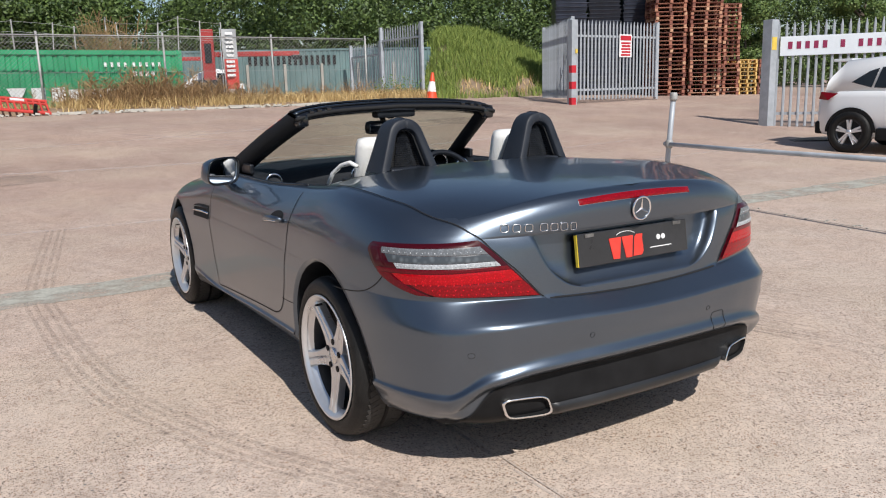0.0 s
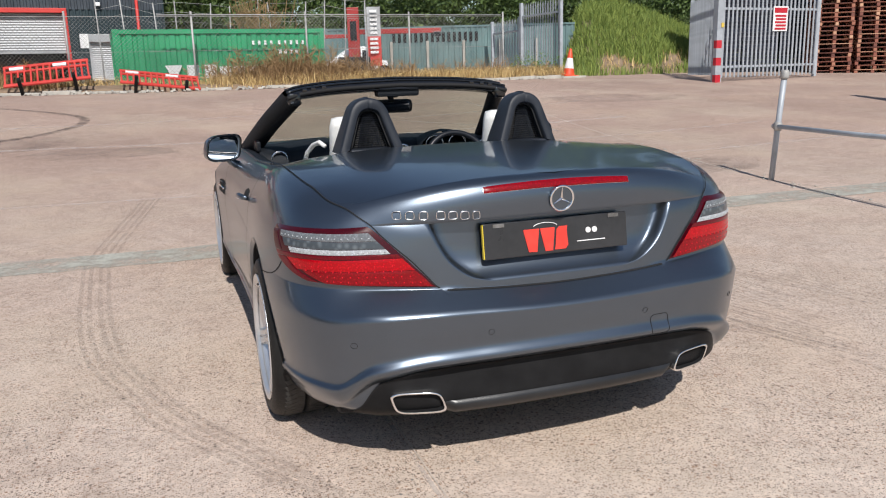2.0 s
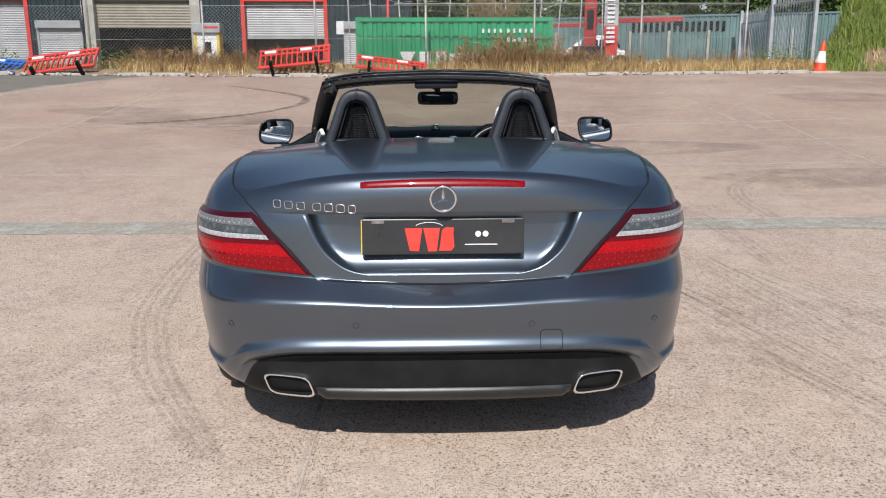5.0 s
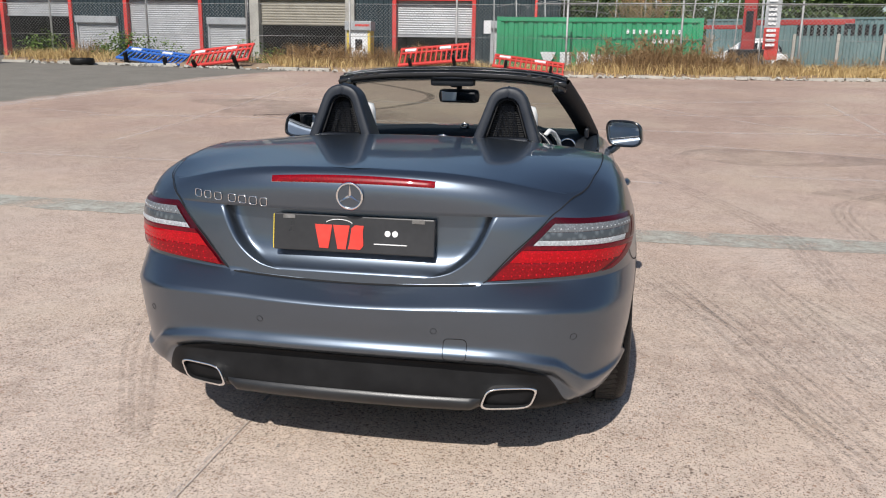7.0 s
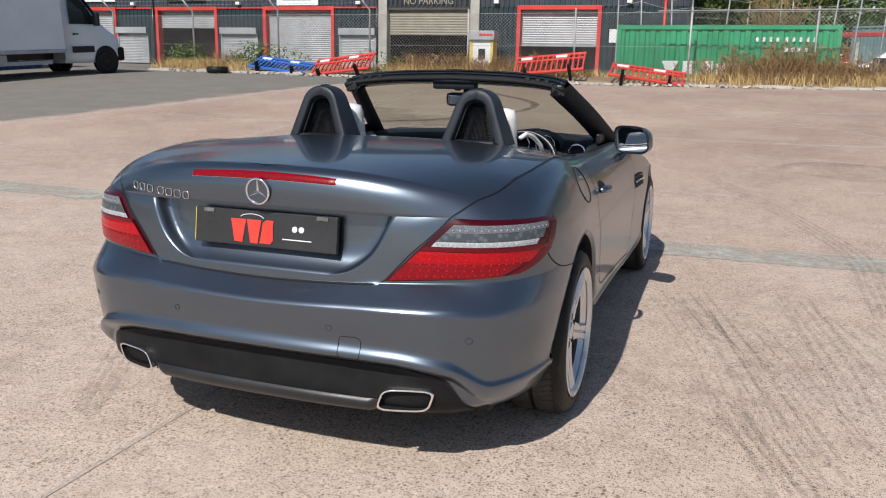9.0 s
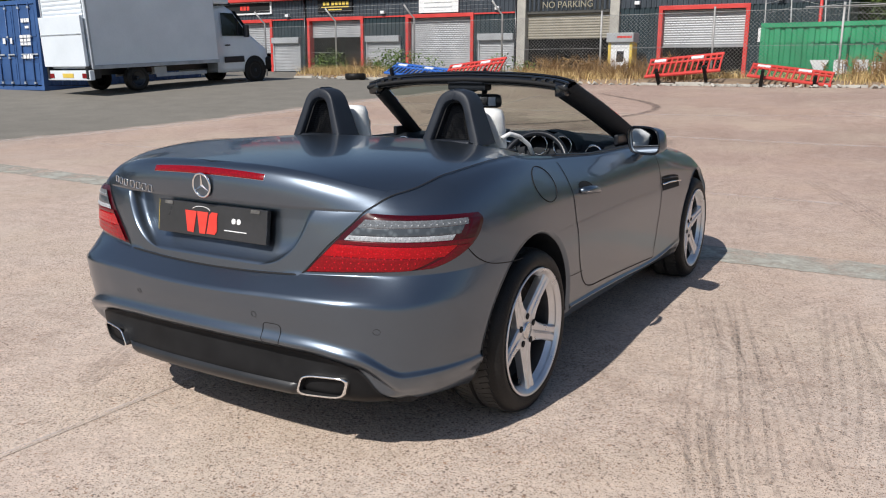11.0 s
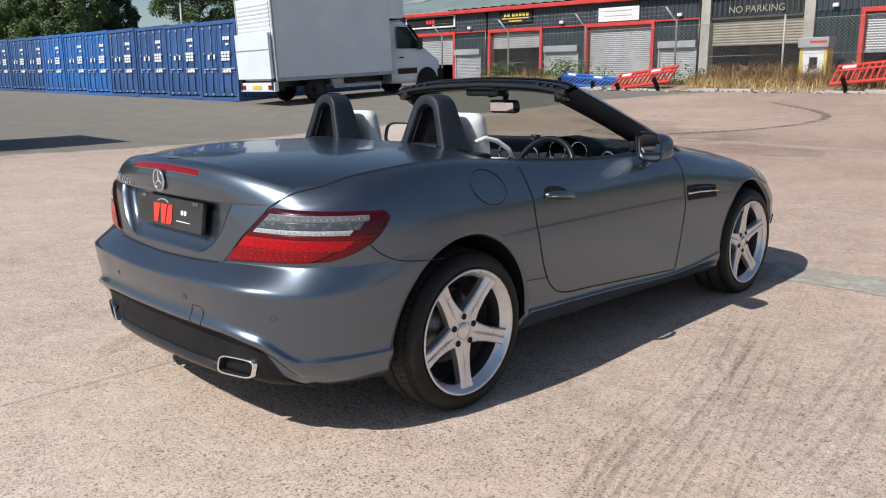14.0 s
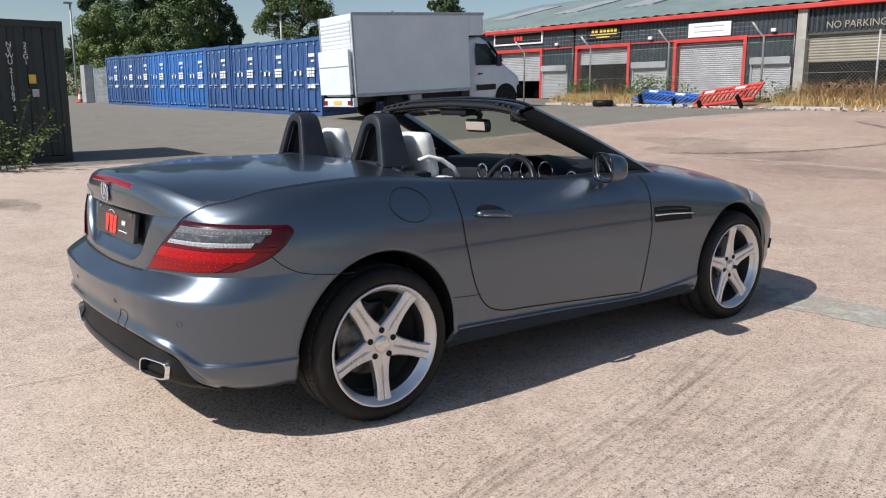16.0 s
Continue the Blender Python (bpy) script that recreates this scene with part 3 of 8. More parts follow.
def ribbon(pairs, width, lift=0.0012):
    """A thin strip that follows the body through stations and levels."""
    pts = [Vector(body(s, v)) for s, v in pairs]
    ns = [Vector(body_normal(s, v)) for s, v in pairs]
    vs, fs = [], []
    for i, (p, n) in enumerate(zip(pts, ns)):
        d = (pts[min(i + 1, len(pts) - 1)] - pts[max(i - 1, 0)]).normalized()
        w = d.cross(n).normalized() * width / 2
        vs += [p + n * lift - w, p + n * lift + w]
    for i in range(len(pts) - 1):
        fs.append((2 * i, 2 * i + 1, 2 * i + 3, 2 * i + 2))
    return vs, fs


def dense(knots, n, f):
    """Samples a path given by a few knots (two numbers each) and maps each by f."""
    c = pchip(range(len(knots)), knots)
    out, guess = [], None
    for t in np.linspace(0, len(knots) - 1, n):
        a, b = c(t)
        guess = f(a, b) if guess is None else f(a, b, *guess)
        out.append(guess)
    return out


ARCH = [(0.0, 0.328, 0.372), (2.43, 0.328, 0.370)]
shut_tail = pchip([.60, .642, .70, .78, .842, .862, .90], [.385, .418, .475, .552, .622, .668, .70])   # half width of the boot lid over height
door_back = pchip([.30, .335, .36, .42, .55, .70, .85, .93], [.80, .66, .575, .505, .445, .412, .398, .395])
door_front = pchip([.26, .30, .45, .65, .80, .93], [1.595, 1.605, 1.632, 1.655, 1.655, 1.630])
seam_flank = pchip([-.50, -.40, -.30, -.169, 0], [.73, .685, .645, .620, .615])


lid_edge = pchip([9, 10, 12, 14, 15], [.40, .43, .622, .648, .655])   # half width of the lid over the level


def panel_of(c, s, v):
    x, y, z = c
    if v < 9.0 and y < -0.55:
        return "rear_bumper"
    if y < -0.10 and z < seam_flank(y) and y > -0.56 and s < 7:
        return "rear_bumper"
    if y < 0 and z < 0.619:
        return "rear_bumper"
    if s < 3.6 and v >= 9.0 and (x < shut_tail(z) if z < .90 else True) and y < -.5:
        return "boot_lid"
    if y > 2.6 and z < 0.56:
        return "front_bumper"
    if y > 2.45 and z < 0.36:
        return "front_bumper"
    if door_back(z) < y < door_front(z) and z > 0.352 - 0.065 * (y - .55):
        return "door"
    if y > 1.6:
        if z < 0.34 and y < 2.2:
            return "side_sill"
        return "front_wing"
    if z < 0.345 and y > 0.2:
        return "side_sill"
    return "rear_wing"


LID = {}


def build_car(car):
    ss = np.unique(np.concatenate([np.linspace(0, 3.4, 60), np.linspace(3.4, 7.2, 74), np.linspace(7.2, 9.4, 34), np.linspace(9.4, 11.6, 44), np.linspace(11.6, 15, 36)]))
    vv = np.unique(np.concatenate([np.linspace(0, LEVELS, 91)]))
    P = np.array([[body(s, v) for v in vv] for s in ss])
    A = np.gradient(P, axis=0)
    B = np.gradient(P, axis=1)
    N = np.cross(A, B)
    N[0, :, 0] = N[-1, :, 0] = 0
    N /= np.linalg.norm(N, axis=2, keepdims=True) + 1e-12
    # wheel arches: points inside move out to the circle
    inside = np.zeros(P.shape[:2], bool)
    for cy, cz, r in ARCH:
        dy, dz = P[:, :, 1] - cy, P[:, :, 2] - cz
        rad = np.hypot(dy, dz)
        near = (rad < r) & (P[:, :, 0] > 0.6)
        inside |= near
    groups = {}
    for i in range(len(ss) - 1):
        for j in range(len(vv) - 1):
            q = [(i, j), (i + 1, j), (i + 1, j + 1), (i, j + 1)]
            ins = [inside[k] for k in q]
            if all(ins):
                continue
            c = sum(P[k] for k in q) / 4
            name = panel_of(c, (ss[i] + ss[i + 1]) / 2, (vv[j] + vv[j + 1]) / 2)
            if name == "boot_lid" and c[0] < lid_edge(vv[j]) - 0.030 and vv[j] > 9.9:
                continue
            groups.setdefault(name, []).append(q)
    for cy, cz, r in ARCH:
        dy, dz = P[:, :, 1] - cy, P[:, :, 2] - cz
        rad = np.hypot(dy, dz) + 1e-9
        near = (rad < r) & (P[:, :, 0] > 0.6)
        P[:, :, 1] = np.where(near, cy + dy / rad * r, P[:, :, 1])
        P[:, :, 2] = np.where(near, cz + dz / rad * r, P[:, :, 2])
    made = {}
    for name, quads in groups.items():
        idx, vs, ns, fs = {}, [], [], []
        for q in quads:
            for k in q:
                if k not in idx:
                    idx[k] = len(vs)
                    vs.append(tuple(P[k]))
                    ns.append(tuple(N[k]))
            f = tuple(dict.fromkeys(idx[k] for k in q))
            fs.append(f)
        if name in ("rear_bumper", "front_bumper", "boot_lid"):
            vs, fs, ns = mirror_join(vs, fs, ns)
            made[name] = mesh_ob(name, vs, fs, CAR_PAINT, car, "", True, ns)
        else:
            made[name] = pair(name, vs, fs, CAR_PAINT, car, "", True, ns)
    bumper = made["rear_bumper"]

    # boot lid: the upright face with the number plate scoop, the lip and the deck, as even-powered surfaces
    def even(x, k):
        return np.array([x ** (2 * i) for i in range(k)])

    def fitted(samples, ky, k=3):
        """A smooth symmetric surface value(x, b) through samples (x, b, value)."""
        a = np.array([np.outer(even(x, k), [b ** i for i in range(ky)]).ravel() for x, b, _ in samples])
        c = np.linalg.lstsq(a, np.array([q[2] for q in samples]), rcond=None)[0]
        return lambda x, b: float(np.outer(even(x, k), [b ** i for i in range(ky)]).ravel() @ c)
    span = np.linspace(.1, 2.8, 28)
    low_y = fitted([(*body(s, v)[[0, 2]], body(s, v)[1]) for s in span for v in np.linspace(10, 12, 12)], 3)
    lip_y = fitted([(body(s, v)[0], (v - 12) / 2, body(s, v)[1]) for s in span for v in np.linspace(12, 14, 12)], 4)
    crest_z = fitted([(body(s, 14)[0], 0, body(s, 14)[2]) for s in span], 1, 4)
    rim_y = fitted([(body(s, 15)[0], 0, body(s, 15)[1]) for s in span], 1, 4)
    rim_z = fitted([(body(s, 15)[0], 0, body(s, 15)[2]) for s in span], 1, 4)
    rec = pchip([.60, .648, .652, .664, .69, .73, .78, .845, .97], [.20, .22, .25, .300, .345, .386, .414, .440, .50])
    cols_in = np.concatenate([np.linspace(0, .93, 18), [.955, .975, .99]])
    cols_out = np.linspace(1.0, 0.0, 12)
    lower = np.concatenate([np.linspace(.622, .648, 4), np.linspace(.652, .838, 30), [.8425, .8445, .8455]])
    lip = np.linspace(0.04, 1.0, 14)
    rows_ = [(z, None) for z in lower] + [(None, t) for t in lip] + [(None, 1 + t) for t in (.35, .7, 1.0, 1.2)]
    LID["y"] = lambda x, z: low_y(x, .845) + lip_y(x, (z - .8455) / (crest_z(x, 0) - .8455)) - lip_y(x, 0)
    vs, fs = [], []
    rowlen = len(cols_in) + len(cols_out)
    for z0, t in rows_:
        if z0 is not None:
            edge = shut_tail(z0) - 0.003
            r = min(rec(z0), edge * .93)
        else:
            edge = lid_edge(12 + 2 * t) if t <= 1 else lid_edge(13 + t)
            r = .44
        xs = [r * c for c in cols_in] + [edge + (r - edge) * c for c in cols_out]
        for x in xs:
            w = min(max((x / edge - .80) / .20, 0), 1)
            w = w * w * (3 - 2 * w)
            if z0 is not None:
                y, z = low_y(x, z0), z0
                if w > 0:
                    y += w * (body(*tail_at(x, z, 2.0, 10.5 + (z - .62) * 6))[1] - y)
            elif t <= 1:
                z = .8455 + (crest_z(x, 0) - .8455) * t
                y = low_y(x, .845) + (lip_y(x, t) - lip_y(x, 0))
                if w > 0:
                    q = tail_at(x, z, x * 3.7, 12 + 2 * t)
                    y += w * (body(*q)[1] - y)
            else:
                u = t - 1
                y0, z_0 = low_y(x, .845) + lip_y(x, 1) - lip_y(x, 0), crest_z(x, 0)
                over = max(0, u - 1)   # a flange under the deck's edge
                u = min(u, 1)
                y, z = y0 + (rim_y(x, 0) - y0) * u + .12 * over, z_0 + (rim_z(x, 0) - z_0) * u - .03 * over
                z += .0015 * math.sin(math.pi * u)
            deep = 0.0
            if z0 is not None and .652 < z0 < .8445:
                h = (z0 - .652) / (.8445 - .652)
                deep = 0.052 * (1 - (1 - h) ** 6)
                c = x / r
                deep *= 0 if c >= .999 else 1 if c < .93 else (1 - ((c - .93) / .07) ** 2) ** 0.5 * 0.98
            if z0 is not None and z0 > .80:
                deep = max(deep, .006 * ((z0 - .80) / .0455) ** 2 * (1 - w))
            vs.append((x, y - 0.0012 + deep, z))
    for j in range(len(rows_) - 1):
        for i in range(rowlen - 1):
            a = j * rowlen + i
            fs.append((a, a + 1, a + rowlen + 1, a + rowlen))
    vs2, fs2, _ = mirror_join(vs, fs)
    mesh_ob("boot_lid_face", vs2, fs2, CAR_PAINT, made["boot_lid"], "", True)

    # deck: one even surface from the rim to the hoops
    deck_z = pchip([-.74, -.62, -.45, -.2, .05, .22, .32, .46], [.980, .9835, .9880, .9935, .9980, 1.0005, 1.0015, 1.002])
    side = [body(s, 15) for s in np.linspace(2.8, 6.72, 40)]
    known = [tuple(body(s, 15)) for s in np.linspace(.05, 6.7, 60)] * 3
    for y in np.linspace(-.72, .46, 32):
        xe = float(np.interp(y, [q[1] for q in side], [q[0] for q in side])) if y > -.6 else None
        ze = float(np.interp(y, [q[1] for q in side], [q[2] for q in side]))
        for u in np.linspace(0, 1, 12):
            if xe:
                known.append((xe * u, y, deck_z(y) - (deck_z(y) - ze) * u ** 2.8))
            elif rim_y(.65 * u, 0) < y:
                known.append((.65 * u, y, deck_z(y) - (deck_z(-.74) - rim_z(.65 * u, 0)) * .97))
    deck = fitted(known, 6, 4)
    vs, fs, n, m = [], [], 84, 26
    yc = cubic([0, .12, .30, .55, 1], [(-.725,), (-.70,), (-.57,), (-.25,), (.46,)])
    for i, s in enumerate(np.linspace(0, 6.72, n)):
        e = body(s, LEVELS)
        ez = e[2] if s > 2.8 else rim_z(e[0], 0)
        ey = e[1] if s > 2.8 else rim_y(e[0], 0)
        off = ez - deck(e[0], ey)
        yy = float(yc(i / (n - 1))[0])
        for u in np.linspace(0, 1, m):
            x, y = e[0] * (1 - u), ey + (yy - ey) * u ** 1.3
            roll = .022 * min(1, max(0, y - .242) / .04) ** 2 * min(1, u * 5)
            vs.append((x, y, deck(x, y) + off * max(0, 1 - u * 4) ** 2 - .0004 - roll))
    for i in range(n - 1):
        for j in range(m - 1):
            a = i * m + j
            fs.append((a, a + m, a + m + 1, a + 1))
    vs, fs, _ = mirror_join(vs, fs)
    mesh_ob("boot_deck", vs, fs, CAR_PAINT, made["boot_lid"], "", True)

    def sheet(s0, s1, n, centre_y, centre_z, rise):
        vs, fs, m = [], [], 22
        for i, s in enumerate(np.linspace(s0, s1, n)):
            e = body(s, LEVELS)
            yc = centre_y(i / (n - 1))
            zc = centre_z(yc)
            for j, u in enumerate(np.linspace(0, 1, m)):
                h = 1 - (1 - u) ** rise
                vs.append((e[0] * (1 - u), e[1] + (yc - e[1]) * u ** 1.3, e[2] + (zc - e[2]) * h))
        for i in range(n - 1):
            for j in range(m - 1):
                a = i * m + j
                fs.append((a, a + m, a + m + 1, a + 1))
        return vs, fs
    bonnet_z = pchip([1.5, 1.75, 2.1, 2.5, 2.85, 3.08], [.935, .935, .915, .872, .805, .72])
    vs, fs = sheet(9.05, 15.0, 44, pchip([0, .6, .85, 1], [1.74, 2.6, 2.92, 3.05]), bonnet_z, 1.8)
    vs, fs, _ = mirror_join(vs, [tuple(reversed(f)) for f in fs])
    mesh_ob("bonnet", vs, [tuple(reversed(f)) for f in fs], CAR_PAINT, car, "", True)

    # shut lines
    shut_deck = pchip([2.70, 2.86, 3.05, 3.4, 3.9, 4.5, 5.5, 6.6], [13.42, 14.22, 14.56, 14.74, 14.81, 14.87, 14.94, 14.97])
    lines = {
        "boot_gap": [dense([(.418, .642), (.52, .75), (.618, .842)], 24, lambda a, b, *g: tail_at(a, b, *(g or (1.4, 10)))) + [(2.53, 12.42), (2.62, 12.95)]
                     + [(s, shut_deck(s)) for s in np.linspace(2.72, 6.6, 64)]],
        "bumper_gap": [[(s, 9.4) for s in np.linspace(0, 1.42, 30)]],
        "wing_gap": [dense([(-.462, .728), (-.411, .681), (-.344, .650), (-.27, .638), (-.205, .632), (-.14, .630)], 24, lambda a, b, *g: flank_at(a, b, *(g or (4.6, 9))))],
        "door_gap": [dense([(.395, .915), (.398, .85), (.412, .70), (.445, .55), (.505, .42), (.575, .366), (.66, .346), (.80, .338), (1.20, .312), (1.59, .288)], 90,
                           lambda a, b, *g: flank_at(a, b, *(g or (7, 13)))),
                     dense([(1.60, .290), (1.632, .45), (1.655, .65), (1.655, .80), (1.632, .885)], 40, lambda a, b, *g: flank_at(a, b, *(g or (9, 5))))],
        "sill_gap": [dense([(.345, .455), (.42, .448), (.505, .445)], 8, lambda a, b, *g: flank_at(a, b, *(g or (6.9, 7))))],
    }
    # the boot's shut line runs in one even curve from the lamp to the hoops
    run = np.array(lines["boot_gap"][0])
    for _ in range(10):
        run[1:-1] = (run[:-2] + 2 * run[1:-1] + run[2:]) / 4
    lines["boot_gap"] = [[tuple(q) for q in run]]
    for name, paths in lines.items():
        for path in paths:
            vs, fs = ribbon(path, (.0038 if name in ('boot_gap', 'wing_gap') else .0085 if name == 'bumper_gap' else .0058) if name != "sill_gap" else 0.003, .0034 if name == "boot_gap" else .0012)
            pair(name, vs, fs, GAP, car, "", False)

    # wheel arch lips and wells
    for cy, cz, r in ARCH:
        pts = []
        for t in np.linspace(radians(-14), radians(194), 60):
            y, z = cy + r * math.cos(t), cz + r * math.sin(t)
            s, v = flank_at(y, max(z, .235), 6.0 if cy < 1 else 10.2, 7)
            pts.append((body(s, v)[0], y, z))
        vs, fs = [], []
        prof = [(0.0012, .004), (.0004, 0.0), (-.001, -.004), (-.012, -.012), (-.10, -.014), (-.34, -.02)]
        for (x, y, z) in pts:
            dy, dz = (y - cy) / r, (z - cz) / r
            for dx, dr in prof:
                vs.append((x + dx, y + dy * dr, z + dz * dr))
        m = len(prof)
        for i in range(len(pts) - 1):
            for j in range(m - 1):
                fs.append((i * m + j, i * m + j + 1, (i + 1) * m + j + 1, (i + 1) * m + j))
        lip = [f for k, f in enumerate(fs) if k % (m - 1) < 3]
        well = [f for k, f in enumerate(fs) if k % (m - 1) >= 3]
        pair("arch_lip", vs, lip, CAR_PAINT, car)
        pair("wheel_well", vs, well, SOFT_TRIM, car)
    return made, bumper


def patch(bottom, top, n, m, lift, crown=0.0):
    """A panel laid on the body between two paths of stations and levels."""
    cb, ct = pchip(np.linspace(0, 1, len(bottom)), bottom), pchip(np.linspace(0, 1, len(top)), top)
    vs, fs = [], []
    for i in range(n + 1):
        a, b = cb(i / n), ct(i / n)
        for j in range(m + 1):
            u = j / m
            s, v = a + (b - a) * u
            p, nn = body(s, v), body_normal(s, v)
            e = min(u, 1 - u, i / n * 1.6, (1 - i / n) * 1.6)
            vs.append(tuple(p + nn * (lift + crown * min(1, e * 7))))
    for i in range(n):
        for j in range(m):
            a = i * (m + 1) + j
            fs.append((a, a + m + 1, a + m + 2, a + 1))
    return vs, fs


def build_tail(car, bumper):
    # tail lamps
    T = lambda x, z, s, v: tail_at(x, z, s, v)
    K = lambda y, z, s, v: flank_at(y, z, s, v)
    inner = [np.array(T(shut_tail(z) + .004, z, 1.4 + (z - .64) * 5, 10 + (z - .64) * 10)) for z in np.linspace(.646, .843, 7)]
    outer = [np.array(K(y, z, s_, v_)) for y, z, s_, v_ in ((-.575, .668, 3.5, 10.3), (-.522, .685, 3.8, 10.5), (-.470, .708, 4.0, 10.7), (-.425, .737, 4.2, 11), (-.388, .774, 4.4, 11.3), (-.366, .806, 4.5, 11.5), (-.385, .827, 4.4, 11.7))]
    inner[-1] = np.array(T(.624, .843, 2.4, 12))

    def band(b0, b1, j0, j1, n, m, lift, crown):
        ci, co = pchip(np.linspace(0, 1, 7), inner), pchip(np.linspace(0, 1, 7), outer)
        lo, hi = [], []
        for b in np.linspace(b0, b1, 12):
            a, c = ci(b), co(b)
            lo.append(a + (c - a) * j0)
            hi.append(a + (c - a) * j1)
        v_, f_ = patch(lo, hi, n, m, lift, crown)
        return v_, [tuple(reversed(q)) for q in f_]
    vs, fs = band(0, 1, 0, 1, 22, 40, 0.002, 0.009)
    lamps = pair("tail_lamp", vs, fs, LENS_DARK, car, "red tail lamp with a clear upper band")
    subs = [("red_lens", .030, .300, .016, .80, LENS_RED), ("red_lens", .306, .500, .016, .84, LENS_BRIGHT), ("outer_lens", .030, .50, .846, .972, LENS_DEEP), ("red_lens", .506, .572, .016, .955, LENS_DEEP),
            ("led_strip", .580, .650, .05, .76, LENS_CLEAR), ("grey_lens", .654, .775, .05, .80, LENS_GREY), ("clear_lens", .779, .895, .05, .83, LENS_SMOKE), ("outer_lens", .580, .88, .850, .955, LENS_DARK)]
    for name, b0, b1, a0, a1, mat in subs:
        vs, fs = band(b0, b1, a0, a1, 8, 36, 0.0114, 0.0012)
        mesh_ob(name, vs, fs, mat, lamps[0], "", True)
        mesh_ob(name, both(vs), [tuple(reversed(f)) for f in fs], mat, lamps[1], "", True)
    ci, co = pchip(np.linspace(0, 1, 7), inner), pchip(np.linspace(0, 1, 7), outer)
    for b, count, a0, a1 in ((.615, 22, .07, .74), (.822, 17, .08, .80)):
        for a in np.linspace(a0, a1, count):
            for lamp, sgn in ((lamps[0], 1), (lamps[1], -1)):
                c = ci(b) + (co(b) - ci(b)) * a
                p = body(*c) + body_normal(*c) * .0125
                bm = bmesh.new()
                bmesh.ops.create_uvsphere(bm, u_segments=8, v_segments=5, radius=.0026)
                bmesh.ops.translate(bm, verts=bm.verts, vec=(p[0] * sgn, p[1], p[2]))
                part("led", bm, LENS_CLEAR, lamp, "", True)
    for b, count, a0, a1 in ((.10, 13, .07, .72), (.20, 12, .09, .70), (.30, 13, .10, .76), (.385, 14, .12, .82)):
        for a in np.linspace(a0, a1, count):
            for lamp, sgn in ((lamps[0], 1), (lamps[1], -1)):
                c = ci(b) + (co(b) - ci(b)) * a
                p = body(*c) + body_normal(*c) * .0117
                bm = bmesh.new()
                bmesh.ops.create_uvsphere(bm, u_segments=8, v_segments=5, radius=.0028)
                bmesh.ops.translate(bm, verts=bm.verts, vec=(p[0] * sgn, p[1], p[2]))
                part("led", bm, LED_RED, lamp, "", True)

    # black diffuser
    low = [(0.0, .8), (0.6, .8), (1.2, .8), (1.7, .75), (2.1, .6), (2.4, .5), (2.7, .5), (2.95, .55)]
    top = [(0.0, 3.35), (0.6, 3.35), (1.2, 3.35), (1.7, 3.33), (2.1, 3.15), (2.4, 2.75), (2.7, 1.9), (2.95, .8)]
    vs, fs = patch([np.array(p) for p in low], [np.array(p) for p in top], 52, 16, 0.004)
    vs, fs, _ = mirror_join(vs, fs)
    diffuser = mesh_ob("diffuser", vs, fs, BLACK_PLASTIC, bumper, "matt black lower diffuser", True)
    # its lower lip, a rounded ledge between the exhaust tips
    vs, fs = [], []
    lip_up = [(2.05, .002), (1.96, .010), (1.82, .016), (1.55, .017), (1.3, .013), (1.05, .006), (.9, .001)]
    for s_ in np.linspace(0, 1.50, 40):
        fade = min(1, (1.50 - s_) / .12)
        for lv, out in lip_up:
            vs.append(tuple(body(s_, lv) + body_normal(s_, lv) * (.004 + out * fade)))
    m_ = len(lip_up)
    for i in range(39):
        for j in range(m_ - 1):
            fs.append((i * m_ + j, i * m_ + j + 1, (i + 1) * m_ + j + 1, (i + 1) * m_ + j))
    vs, fs, _ = mirror_join(vs, fs)
    mesh_ob("diffuser_lip", vs, fs, LIP_PLASTIC, diffuser, "", True)
    # dark joint between paint and plastic
    edge = pchip([p[0] for p in top], [p[1] for p in top])
    vs, fs = ribbon([(q, edge(q) + .04) for q in np.linspace(0, 2.9, 60)], .006, .0035)
    pair("diffuser_gap", vs, fs, GAP, bumper, "", False)
    # exhaust tips
    for sgn in (1, -1):
        cx, cy, cz = .512, -.735, .283
        def loop(w, h, y, dx=0.0):
            out = []
            for k in range(32):
                t = 2 * math.pi * k / 32
                c, s_ = math.cos(t), math.sin(t)
                px = math.copysign(abs(c) ** .45, c) * w
                pz = math.copysign(abs(s_) ** .45, s_) * h
                out.append(((cx + px + pz * .35 + dx) * sgn, y + abs(px) * 0 + (px * .28), cz + pz))
            return out
        rings = [loop(.078, .036, -.60), loop(.080, .038, -.782), loop(.0787, .0367, -.788), loop(.0738, .0318, -.786), loop(.071, .029, -.71), loop(.067, .027, -.62)]
        vs = [p for r in rings for p in r]
        fs = []
        for i in range(5):
            for k in range(32):
                j = (k + 1) % 32
                fs.append((i * 32 + k, i * 32 + j, (i + 1) * 32 + j, (i + 1) * 32 + k))
        tip_ob = mesh_ob("exhaust_tip", vs, fs[:96], CHROME, car, "chrome rectangular exhaust tip", True)
        mesh_ob("exhaust_bore", vs, fs[96:] + [tuple(160 + k for k in range(32))], GAP, tip_ob, "", True)

    # high brake lamp in the lip
    for name, half, lo_z, hi_z, lift, mat, label in (("brake_lamp_surround", .2634, .9347, .9600, .0032, SILVER, "thin silver rim"), ("high_brake_lamp", .262, .9355, .959, .0050, LENS_RED, "long red brake lamp strip")):
        vs, fs = [], []
        for k in range(41):
            x = -half + 2 * half * k / 40
            drop = .0085 * (x / .262) ** 2
            for j in range(6):
                z = lo_z + (hi_z - lo_z) * j / 5 - drop * (.7 + .5 * j / 5)
                edge = 0 if j in (0, 5) or k in (0, 40) else 1
                vs.append((x, LID["y"](abs(x), z) - lift * (.35 + .65 * edge), z))
